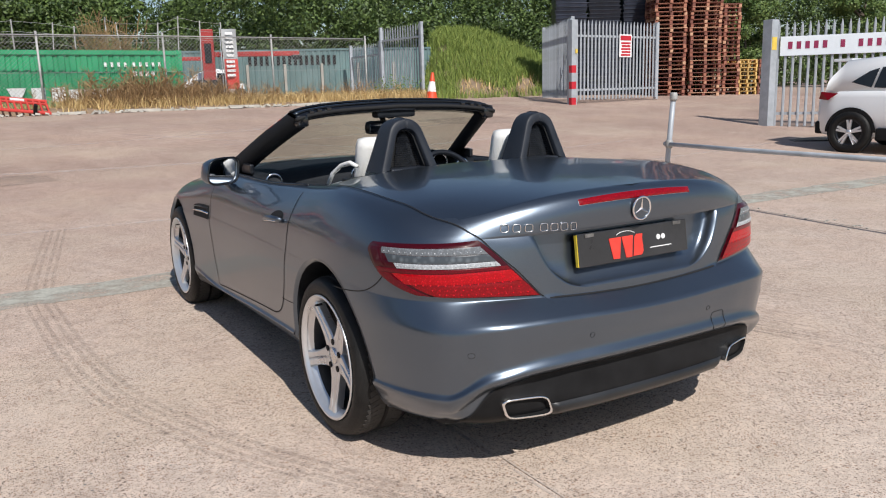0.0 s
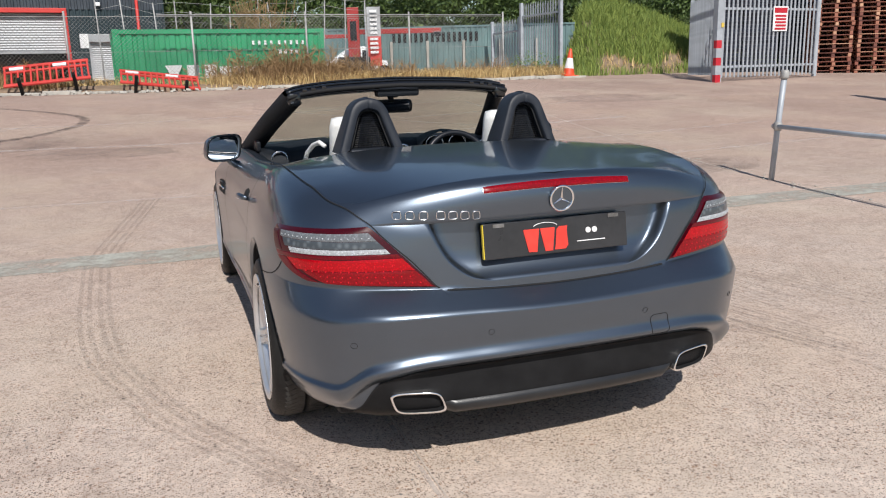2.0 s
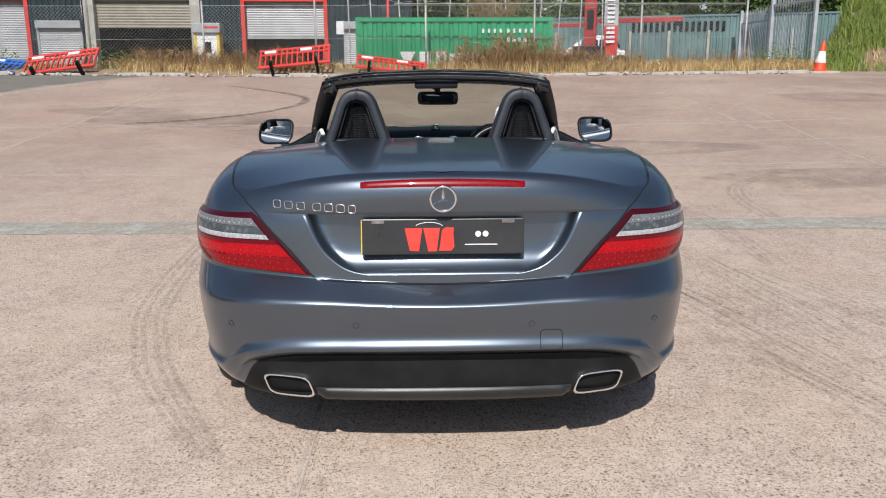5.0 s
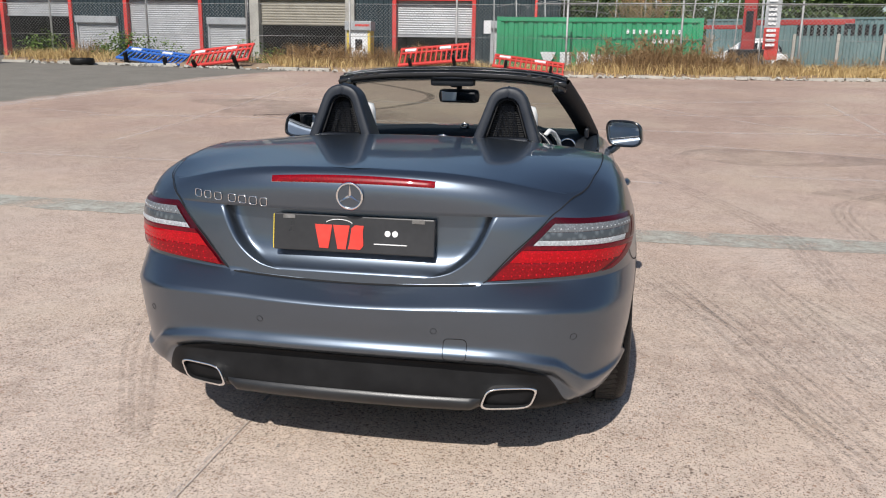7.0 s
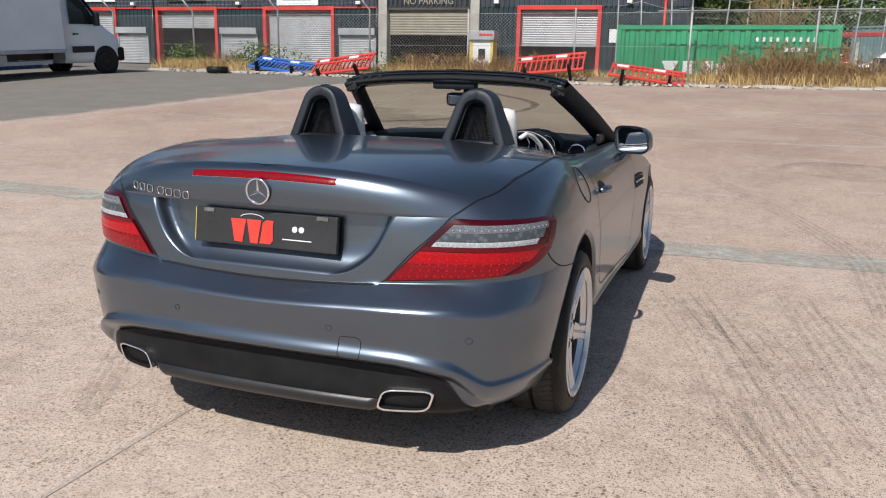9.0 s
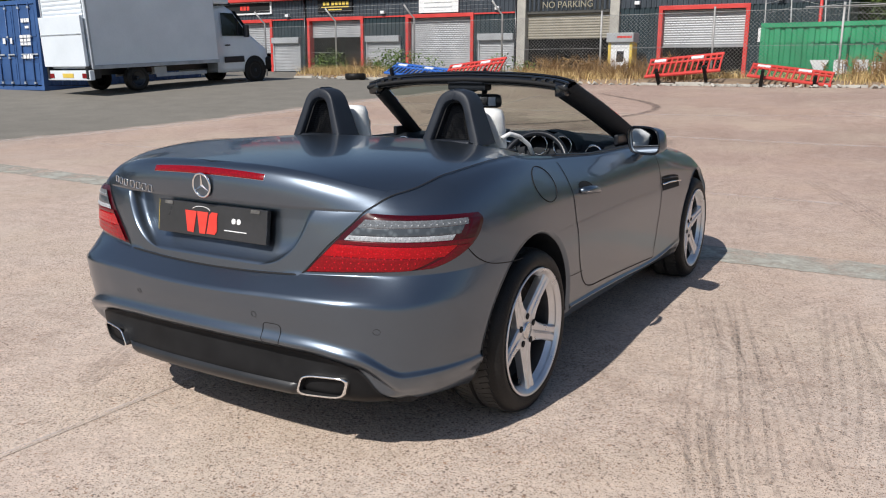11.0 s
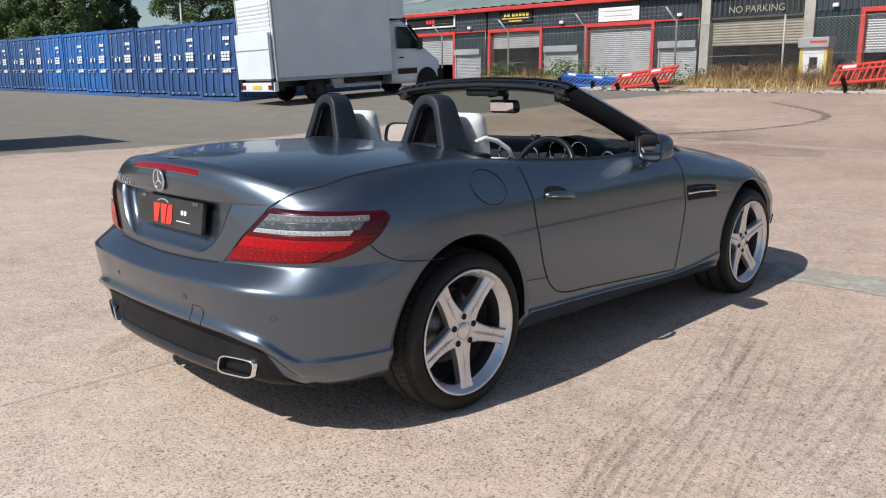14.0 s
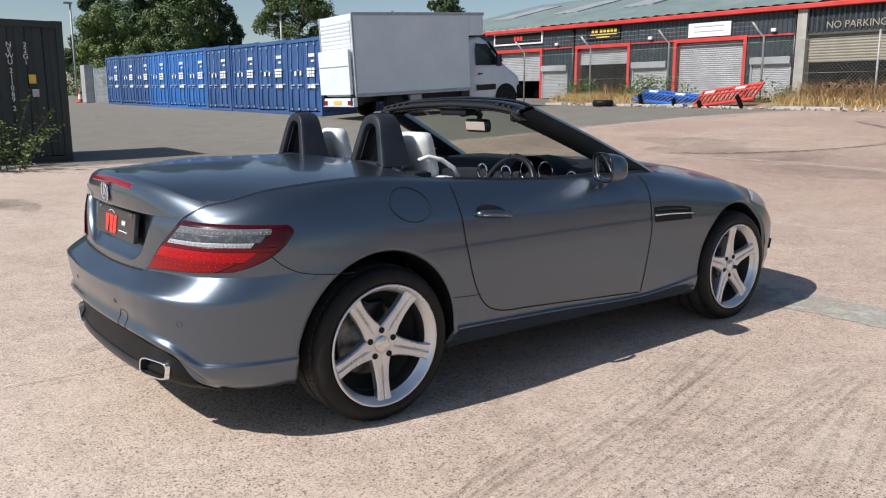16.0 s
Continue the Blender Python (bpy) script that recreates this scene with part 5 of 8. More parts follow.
    bmesh.ops.translate(bm, verts=bm.verts, vec=(0, 1.52, .945))
    clock = part("dash_clock", bm, SATIN_BLACK, dash, "", True)
    tube("clock_ring", [(.016 * math.cos(t), 1.488, .950 + .014 * math.sin(t)) for t in np.linspace(0, 2 * math.pi, 17)[:-1]], .003, SILVER, clock, "", 5, True)
    # steering wheel
    m = Matrix.Translation((.355, 1.13, .80)) @ Matrix.Rotation(radians(68), 4, 'X')
    ring = [m @ Vector((.182 * math.cos(t), .182 * math.sin(t) * (.96 if math.sin(t) < -.6 else 1), 0)) for t in np.linspace(0, 2 * math.pi, 49)[:-1]]
    wheel = tube("steering_wheel", ring, .0155, SATIN_BLACK, car, "black leather steering wheel with silver spokes", 10, True)
    bm = bmesh.new()
    box(bm, -.065, -.06, -.02, .065, .055, .02, .02, m)
    part("wheel_boss", bm, SOFT_TRIM, wheel, "", True)
    for a in (0, 180, 270):
        bm = bmesh.new()
        box(bm, .05, -.017, -.006, .175, .017, .008, .004, m @ Matrix.Rotation(radians(a), 4, 'Z'))
        part("wheel_spoke", bm, SILVER, wheel)
    # console
    bm = bmesh.new()
    box(bm, -.11, .50, .34, .11, 1.38, .62, .03)
    part("centre_console", bm, SATIN_BLACK, car)

    # windscreen frame
    def frame_pt(t, sgn):
        a = pchip([0, .5, 1], [(.735, 1.70, .905), (.655, 1.36, 1.07), (.575, 1.06, 1.205)])(t)
        return Vector((a[0] * sgn, a[1], a[2]))
    for sgn in (1, -1):
        vs, fs = [], []
        for t in np.linspace(-.04, 1.0, 22):
            p = frame_pt(max(t, 0), sgn)
            if t < 0:
                p += Vector((.01 * sgn, .10, -.05))
            sec = [(.030, .012, .018), (.024, -.055, .004), (-.012, -.098, -.022), (-.058, -.070, -.034), (-.056, .010, -.010), (-.018, .040, .018), (.012, .040, .028)]
            for dx, dy, dz in sec:
                vs.append(p + Vector((dx * sgn, dy * .8, dz)))
        for i in range(21):
            for j in range(7):
                k = (j + 1) % 7
                f = (i * 7 + j, i * 7 + k, i * 7 + 7 + k, i * 7 + 7 + j)
                fs.append(f if sgn > 0 else tuple(reversed(f)))
        outer = [f for i, f in enumerate(fs) if i % 7 in (4, 5, 6)]
        inn = [f for i, f in enumerate(fs) if i % 7 not in (4, 5, 6)]
        pillar = mesh_ob("screen_pillar", vs, outer, GLOSS_BLACK, car, "gloss black windscreen pillar", True)
        mesh_ob("pillar_trim", vs, inn, SOFT_TRIM, pillar, "", True)
        bm = bmesh.new()
        box(bm, .70 * sgn - .012, 1.40, .905, .70 * sgn + .012, 1.56, .96, .008)
        part("quarter_trim", bm, SATIN_BLACK, pillar)
        bm = bmesh.new()
        box(bm, .555 * sgn - .032, .985, 1.160, .555 * sgn + .032, 1.045, 1.222, .012)
        part("header_latch", bm, GLOSS_BLACK, pillar, "grey header rail corner catch", True)
    head = pchip([0, .5, .85, 1], [(0, 1.10, 1.255), (.30, 1.09, 1.246), (.52, 1.065, 1.225), (.59, 1.05, 1.208)])
    vs, fs = [], []
    us = np.linspace(-1, 1, 41)
    for u in us:
        a = head(abs(u))
        p = Vector((math.copysign(a[0], u), a[1], a[2]))
        for dy, dz in ((.075, .004), (.03, .022), (-.03, .018), (-.062, .000), (-.060, -.022), (-.03, -.030), (.02, -.042), (.06, -.030)):
            vs.append(p + Vector((0, dy, dz)))
    for i in range(40):
        for j in range(8):
            k = (j + 1) % 8
            fs.append((i * 8 + j, i * 8 + k, i * 8 + 8 + k, i * 8 + 8 + j))
    fs.append(tuple(range(8)))
    fs.append(tuple(40 * 8 + k for k in reversed(range(8))))
    header = mesh_ob("header_rail", vs, fs, GLOSS_BLACK, car, "gloss black windscreen header rail", True)
    tube("header_seal", [Vector((math.copysign(head(abs(u))[0], u), head(abs(u))[1] - .066, head(abs(u))[2] - .012)) for u in us], .011, GAP, header, "", 8)
    for dy, dz, r in ((-.046, .014, .0055), (-.050, -.028, .007), (.022, .026, .006)):
        tube("rail_bead", [Vector((math.copysign(head(abs(u))[0], u), head(abs(u))[1] + dy, head(abs(u))[2] + dz)) for u in us], r, GLOSS_BLACK, header, "", 6)
    for sgn in (1, -1):
        for x in (.40, .455, .50):
            a = head(x / .59)
            bm = bmesh.new()
            box(bm, x * sgn - .012, a[1] - .070, a[2] - .004, x * sgn + .012, a[1] - .052, a[2] + .014, .004)
            part("rail_clip", bm, GLOSS_BLACK, header)
    bm = bmesh.new()
    box(bm, -.105, 1.030, 1.222, .105, 1.055, 1.252, .005)
    part("dome_lamp_panel", bm, HOOP_TRIM, header, "grey roof catch cover")
    bm = bmesh.new()
    box(bm, -.115, 1.045, 1.185, .115, 1.12, 1.226, .014)
    part("header_console", bm, SOFT_TRIM, header)
    # interior mirror
    m = Matrix.Translation((.010, 1.215, 1.128)) @ Matrix.Rotation(radians(-6), 4, 'Z') @ Matrix.Rotation(radians(6), 4, 'X')
    bm = bmesh.new()
    box(bm, -.112, -.012, -.036, .112, .026, .036, .026, m)
    mir = part("interior_mirror", bm, SATIN_BLACK, car, "black interior mirror", True)
    bm = bmesh.new()
    box(bm, -.092, -.0145, -.024, .092, -.0115, .024, .0014, m)
    part("mirror_glass", bm, MIRROR, mir)
    tube("mirror_stalk", [(.01, 1.225, 1.15), (.008, 1.24, 1.185), (0, 1.20, 1.215), (0, 1.12, 1.215)], [.014, .018, .03, .04], SATIN_BLACK, mir, "", 10)
    # screen glass
    vs, fs = [], []
    for t in np.linspace(0, 1, 9):
        a, b = frame_pt(t, -1), frame_pt(t, 1)
        for u in np.linspace(0, 1, 13):
            p = a.lerp(b, u)
            bow = 1 - (2 * u - 1) ** 2
            vs.append(p + Vector((0, .075 * bow * (1 - t) + .035 * bow * t + .02, .03 * bow)))
    for i in range(8):
        for j in range(12):
            fs.append((i * 13 + j, i * 13 + j + 1, i * 13 + 14 + j, i * 13 + 13 + j))
    pane = mesh_ob("windscreen", vs, fs, SCREEN_GLASS, car, "clear windscreen glass", True)
    pane.visible_shadow = False
    # scuttle
    bm = bmesh.new()
    box(bm, -.66, 1.66, .88, .66, 1.86, .922, .02)
    part("scuttle", bm, SATIN_BLACK, car)
    # door mirrors
    for sgn in (1, -1):
        c = Vector((.905 * sgn, 1.275, .948))
        vs, fs = [], []
        rings = [(-.016, .90), (-.030, 1.0), (-.02, 1.0), (.020, .98), (.055, .84), (.078, .52), (.086, .12)]
        n = 24
        for dy, k in rings:
            for i in range(n):
                t = 2 * math.pi * i / n
                cx, cz = math.cos(t), math.sin(t)
                px = math.copysign(abs(cx) ** (.62 if cx > 0 else .42), cx) * .091 * k
                pz = math.copysign(abs(cz) ** .58, cz) * .067 * k * (1.0 if cz > 0 else .97)
                px -= .012 * pz / .068
                vs.append(c + Vector((px * sgn, dy, pz)))
        for i in range(len(rings) - 1):
            for j in range(n):
                k = (j + 1) % n
                f = (i * n + j, i * n + k, (i + 1) * n + k, (i + 1) * n + j)
                fs.append(tuple(reversed(f)) if sgn < 0 else f)
        turn_m = Matrix.Translation(c) @ Matrix.Rotation(radians(-20 * sgn), 4, 'Z') @ Matrix.Translation(-c)
        vs = [turn_m @ v for v in vs]
        house = mesh_ob("door_mirror", vs, fs, CAR_PAINT, car, "grey door mirror with a black rim", True)
        back = turn_m.to_3x3() @ Vector((0, -1, 0))
        mid = sum((v for v in vs[:n]), Vector()) / n
        gl = [mid + (v - mid) * .98 + back * .003 for v in vs[:n]]
        mesh_ob("mirror_glass", gl, [tuple(range(n)) if sgn < 0 else tuple(reversed(range(n)))], MIRROR, house)
        tube("mirror_rim", [v + back * .001 for v in vs[n:2 * n]], .0055, GLOSS_BLACK, house, "", 6, True)
        tube("mirror_arm", [(.775 * sgn, 1.335, .842), (.805 * sgn, 1.325, .846), (.842 * sgn, 1.312, .858), (.866 * sgn, 1.302, .880), (.872 * sgn, 1.30, .905)], [.018, .022, .025, .027, .026], CAR_PAINT, house, "", 10, False, .7)
    # underbody and inner panels, near-black to stand for the shade beneath
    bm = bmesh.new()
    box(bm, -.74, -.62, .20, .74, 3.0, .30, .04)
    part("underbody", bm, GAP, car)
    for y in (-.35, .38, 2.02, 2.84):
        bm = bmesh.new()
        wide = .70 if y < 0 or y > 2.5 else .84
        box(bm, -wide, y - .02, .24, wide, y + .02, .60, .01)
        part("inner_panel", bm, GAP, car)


roadster = thing("roadster", pose(0, 0, 0), "dark metallic grey two-seat roadster parked with its roof down", "car")
car_panels, rear_bumper = build_car(roadster)
build_tail(roadster, rear_bumper)
build_flank(roadster, car_panels["door"])
build_cockpit(roadster)
for wy, wr in ((0.0, .3145), (2.43, .318)):
    for side in (1, -1):
        build_wheel("wheel", .782 if wy < 1 else .780, wy, wr, .240 if wy < 1 else .225, roadster, side)


# ---- verge, kerb and fence ----
def at_ground(x, y, turn=0.0, lift=0.0):
    return Matrix.Translation((x, y, ground_z(x, y) + lift)) @ Matrix.Rotation(radians(turn), 4, 'Z')


def build_verge():
    vs, fs = [], []
    xs = np.linspace(-17.0, 11.6, 58)
    offs = [0.0, .05, .25, .6, 1.0, 1.35, 1.6]
    for x in xs:
        for k, o in enumerate(offs):
            y = kerb_y(x) + .10 + o
            h = (0.0, .09, .13, .17, .18, .14, -.3)[k] + .05 * noise.noise((x * .9, y * .9, 0)) * (k > 1)
            vs.append((x, y, 1.02 + .0165 * max(0, math.sqrt(x * x + 16) - 4) * (x < 0) - .05 + h))
    n = len(offs)
    for i in range(len(xs) - 1):
        for j in range(n - 1):
            fs.append((i * n + j, i * n + n + j, i * n + n + 1 + j, i * n + j + 1))
    ob = mesh_ob("verge", vs, fs, SOIL, None, "", True)
    tagged(ob, "strip of bare soil verge behind the kerb", "verge", "", "structure")
    kerb = thing("kerb", pose(0, 0, 0), "broken pale concrete kerb along the verge", "kerb", "", "structure")
    x = -16.9
    k = 0
    base = []
    for v in range(3):
        bm = bmesh.new()
        box(bm, 0, -.07, -.12, .90, .07, .095 + .012 * v, .014)
        for q in bm.verts:
            q.co += Vector((0, 1, 1)) * .010 * noise.noise(q.co * 5 + Vector((v * 7, 0, 0)))
        me = bpy.data.meshes.new("kerbstone")
        bm.to_mesh(me)
        bm.free()
        me.materials.append(CONCRETE)
        base.append(me)
    while x < 11.2:
        if random.random() > .5:
            o = new("kerbstone", base[k % 3])
            o.parent = kerb
            y = kerb_y(x) + random.uniform(-.02, .03)
            o.matrix_local = Matrix.Translation((x, y, ground_z(x, y) - .02 - random.random() * .03)) @ pose(0, 0, 0, random.uniform(-4, 4), random.uniform(-1.5, 1.5), 2.6)
        x += .93
        k += 1


def blades(name, mat, spots, h0, h1, spread, lean, label, width=.012):
    """Many bent blades as one object."""
    vs, fs = [], []
    for (x, y, z, k) in spots:
        for _ in range(k):
            a = random.uniform(0, 2 * math.pi)
            r = spread * random.random() ** .5
            bx, by = x + r * math.cos(a), y + r * math.sin(a)
            h = random.uniform(h0, h1)
            b = random.uniform(0, 2 * math.pi)
            l = h * random.uniform(.1, lean)
            w = width * random.uniform(.6, 1.5)
            c = random.uniform(0, math.pi)
            dx, dy = math.cos(c) * w, math.sin(c) * w
            tx, ty = bx + math.cos(b) * l, by + math.sin(b) * l
            mx, my = bx + math.cos(b) * l * .3, by + math.sin(b) * l * .3
            n = len(vs)
            vs += [(bx - dx, by - dy, z - .05), (bx + dx, by + dy, z - .05), (mx + dx * .8, my + dy * .8, z + h * .6), (mx - dx * .8, my - dy * .8, z + h * .6), (tx, ty, z + h)]
            fs += [(n, n + 1, n + 2, n + 3), (n + 3, n + 2, n + 4)]
    ob = mesh_ob(name, vs, fs, mat)
    tagged(ob, label, "grass", "", "stuff")
    return ob


def verge_z(x):
    return 1.05 + .0165 * max(0, math.sqrt(x * x + 16) - 4) * (x < 0)


def build_verge_growth():
    rnd = random.Random(4)
    hay, brush, green = [], [], []
    for _ in range(2600):
        x = rnd.uniform(-17.0, 11.4)
        y = kerb_y(x) + rnd.uniform(.22, 1.5)
        d = .60 + .5 * noise.noise((x * .45, 3.1, 0))
        if x > .5:
            d += .35
        if any(a < x < b for a, b in ((-13.6, -8.6), (-5.0, .2))) and y < kerb_y(x) + 1.0:
            continue
        if rnd.random() < d:
            hay.append((x, y, verge_z(x), rnd.randint(13, 22)))
    for cx, w, n in ((-6.0, 1.6, 60), (-4.0, .5, 15), (2.3, 1.5, 190), (3.6, .9, 60), (-7.6, .8, 26), (9.0, 1.2, 16), (-14.8, .8, 14), (5.6, 1.2, 16)):
        for _ in range(n):
            x = rnd.gauss(cx, w * .5)
            brush.append((x, kerb_y(x) + rnd.uniform(.4, 1.3), verge_z(x), rnd.randint(14, 24)))
    for cx, n in ((-13.9, 40), (-12.8, 14), (-16.4, 22), (10.6, 20), (-9.2, 10)):
        for _ in range(n):
            x = rnd.gauss(cx, .45)
            green.append((x, kerb_y(x) + rnd.uniform(.8, 1.5), verge_z(x), rnd.randint(5, 9)))
    blades("dry_grass", HAY, hay, .08, .40, .26, 1.7, "dry straw-coloured grass along the verge", .007)
    # taller dead stalks with seed heads, thickest before the green container
    stalks = Soup()
    for cx, w, n, top in ((2.4, .8, 150, 1.15), (1.2, .6, 50, .8), (3.6, .7, 60, .8), (-6.2, .8, 60, .7), (-4.1, .4, 22, .8), (-7.8, .7, 40, .6), (8.5, 1.6, 30, .6), (5.8, .8, 24, .6)):
        for _ in range(n):
            x = rnd.gauss(cx, w)
            y = kerb_y(x) + rnd.uniform(.45, 1.35)
            z, h = verge_z(x), top * rnd.uniform(.35, 1.0)
            tip = (x + rnd.gauss(0, .16) * h, y + rnd.gauss(0, .12) * h, z + h)
            stalks.bar((x, y, z - .05), tip, .006, 3)
            for _ in range(9):
                t = rnd.uniform(.35, 1.0)
                p = [a + (b - a) * t for a, b in zip((x, y, z), tip)]
                q = (p[0] + rnd.gauss(0, .09), p[1] + rnd.gauss(0, .07), p[2] + rnd.uniform(.02, .14))
                stalks.bar(p, q, rnd.uniform(.004, .011), 3)
    tagged(stalks.done("dead_stalks", BRUSH), "tall dead brown stalks with seed heads by the fence", "weeds", "", "stuff")
    blades("dry_brush", BRUSH, brush, .20, .80, .28, 1.2, "tangled brown dead weeds by the fence", .007)
    vs, fs = [], []
    for x, y, z, k in green:
        h = rnd.uniform(.3, .95)
        for _ in range(k * 5):
            p = Vector((x + rnd.gauss(0, .14), y + rnd.gauss(0, .14), z + h * rnd.random()))
            r = rnd.uniform(.025, .06)
            u = Vector((rnd.gauss(0, 1), rnd.gauss(0, 1), rnd.gauss(0, .6))).normalized()
            w = u.orthogonal().normalized() * r * .5
            n = len(vs)
            vs += [p - u * r, p - w, p + u * r, p + w]
            fs.append((n, n + 1, n + 2, n + 3))
    tagged(mesh_ob("green_weeds", vs, fs, LEAF_LIGHT), "leafy green weeds growing by the fence", "weeds", "", "stuff")
    # litter and rubble along the kerb
    s = Soup()
    for _ in range(300):
        x = rnd.uniform(-16, 11)
        y = kerb_y(x) - abs(rnd.gauss(.05, .16)) - .05
        r = rnd.uniform(.02, .085)
        m = Matrix.Translation((x, y, ground_z(x, y) + r * .25)) @ pose(0, 0, 0, rnd.uniform(0, 40), rnd.uniform(0, 40), rnd.uniform(0, 180))
        s.block(-r, -r * .7, -r * .35, r, r * .7, r * .35, m)
    ob = s.done("rubble", CONCRETE)
    tagged(ob, "loose pale rubble and litter by the kerb", "rubble", "", "stuff")


def build_chain_fence():
    fence = thing("chain_link_fence", pose(0, 0, 0), "rusting chain-link fence on steel posts behind the verge", "fence")
    fy = lambda x: 20.95 + .045 * x
    posts = [-19.4 + 3.22 * k for k in range(10)]
    for k, x in enumerate(posts):
        y, z0 = fy(x), 0.9
        top = 3.12
        if x < -8:
            pts = [(x, y, z0), (x, y, top), (x - .10, y - .12, top + .16), (x - .22, y - .28, top + .42)]
        else:
            pts = [(x, y, z0), (x, y, top)]
        tube("fence_post", pts, .030, RUSTY, fence, "", 8)
    x0, x1 = posts[0], posts[-1]
    net = Soup()
    step, h0, h1 = .105, 1.0, 3.0
    n = int((x1 - x0) / step)
    for k in range(-20, n):
        a = x0 + k * step
        for sg in (1, -1):
            xa, xb = (a, a + (h1 - h0)) if sg > 0 else (a + (h1 - h0), a)
            za, zb = h0, h1
            lo, hi = min(xa, xb), max(xa, xb)
            if lo < x0 or hi > x1:
                continue
            net.bar((xa, fy(xa) + .012 * sg, za), (xb, fy(xb) + .012 * sg, zb), .0042, 3)
    net.done("fence_mesh", RUSTY, fence, "diagonal wire mesh")
    for z in (1.05, 2.05, 2.98):
        tube("line_wire", [(x, fy(x) - .02, z) for x in posts], .006, RUSTY, fence, "", 5)
    tube("top_rail", [(-1.0, fy(-1) - .03, 3.02), (3.5, fy(3.5) - .03, 3.03), (9.5, fy(9.5) - .03, 3.02)], .018, RUSTY, fence, "", 6)
    for dz in (.20, .32, .44):
        tube("barbed_wire", [(x - .2 * dz / .44, fy(x) - .28 * dz / .44, 3.12 + dz) for x in posts if x < -8], .004, RUSTY, fence, "", 4)
    return fence


build_verge()
build_verge_growth()
build_chain_fence()


# ---- barriers, tyre and cone ----
def barrier_mesh(name, mat, m, label):
    """A two-metre plastic road barrier with slots, a white band and two black feet; local x along, z up."""
    b = thing(name, m, label, "barrier", "plastic road barriers")
    bm = bmesh.new()
    box(bm, -1.0, -.03, .90, 1.0, .03, 1.0, .02)
    part("top_rail", bm, mat, b)
    bm = bmesh.new()
    box(bm, -1.0, -.03, .12, 1.0, .03, .22, .02)
    part("bottom_rail", bm, mat, b)
    bm = bmesh.new()
    box(bm, -.99, -.025, .70, .99, .025, .77, .012)
    part("middle_rail", bm, mat, b)
    for k in range(14):
        x = -.96 + k * (1.92 / 13)
        bm = bmesh.new()
        box(bm, x - .022, -.022, .16, x + .022, .022, .94, .008)
        part("upright", bm, mat, b)
    for x in (-.55, .45):
        bm = bmesh.new()
        box(bm, x - .30, -.036, .80, x + .02, .036, .91, .004)
        part("reflective_band", bm, WHITE_BAND, b, "white reflective band")
    for x in (-.62, .62):
        bm = bmesh.new()
        box(bm, x - .04, -.24, 0.0, x + .04, .24, .13, .02)
        part("foot", bm, BLACK_PLASTIC, b, "black rubber foot")
    return b


def leaning(x, y, z, turn, back, roll):
    return Matrix.Translation((x, y, z)) @ Matrix.Rotation(radians(turn), 4, 'Z') @ Matrix.Rotation(radians(roll), 4, 'Y') @ Matrix.Rotation(radians(back), 4, 'X')


barrier_mesh("barrier", PLASTIC_RED, leaning(-10.1, 18.98, 1.13, 2, -56, -7), "red slotted plastic road barrier fallen against the verge")
barrier_mesh("barrier", PLASTIC_RED, leaning(-3.70, 19.16, 1.22, 2, -56, -5), "red slotted plastic road barrier with white bands leaning on the verge")
barrier_mesh("barrier", PLASTIC_RED, leaning(-1.05, 19.22, 1.08, 4, -68, 7), "red slotted plastic road barrier lying back on the verge")
barrier_mesh("barrier", PLASTIC_BLUE, leaning(-12.3, 18.95, 1.18, 2, -68, 6), "blue slotted plastic road barrier lying on the verge")

tyre_vs, tyre_fs = lathe([(.17, .0), (.19, .17), (.22, .20), (.29, .20), (.33, .17), (.34, .10), (.33, .03), (.29, 0), (.22, .0)], 40, 'z')
old_tyre = mesh_ob("old_tyre", [(x, y, z) for x, y, z in tyre_vs], tyre_fs, RUBBER, None, "", True)
old_tyre.matrix_world = at_ground(-14.0, 18.45, 0, .005)
tagged(old_tyre, "worn black tyre lying flat by the kerb", "tyre")


def build_cone(m, label):
    c = thing("traffic_cone", m, label, "traffic cone", "traffic cones")
    bm = bmesh.new()
    box(bm, -.22, -.22, 0, .22, .22, .05, .015)
    part("cone_base", bm, CONE_ORANGE, c)
    vs, fs = lathe([(.165, .05), (.128, .22)], 28, 'z')
    mesh_ob("cone_body", vs, fs, CONE_ORANGE, c, "", True)
    vs, fs = lathe([(.130, .22), (.078, .50)], 28, 'z')
    mesh_ob("cone_sleeve", vs, fs, WHITE_BAND, c, "white reflective sleeve", True)
    vs, fs = lathe([(.080, .50), (.034, .74), (.026, .75), (.0, .75)], 28, 'z')
    mesh_ob("cone_tip", vs, fs, CONE_ORANGE, c, "", True)
    return c


build_cone(at_ground(-50.6, 11.5), "orange traffic cone by the far gate pillar")
build_cone(Matrix.Translation((11.42, 20.35, 1.02)) @ Matrix.Rotation(radians(5), 4, 'Y') @ Matrix.Scale(1.18, 4), "orange traffic cone with a white sleeve by the fence end")


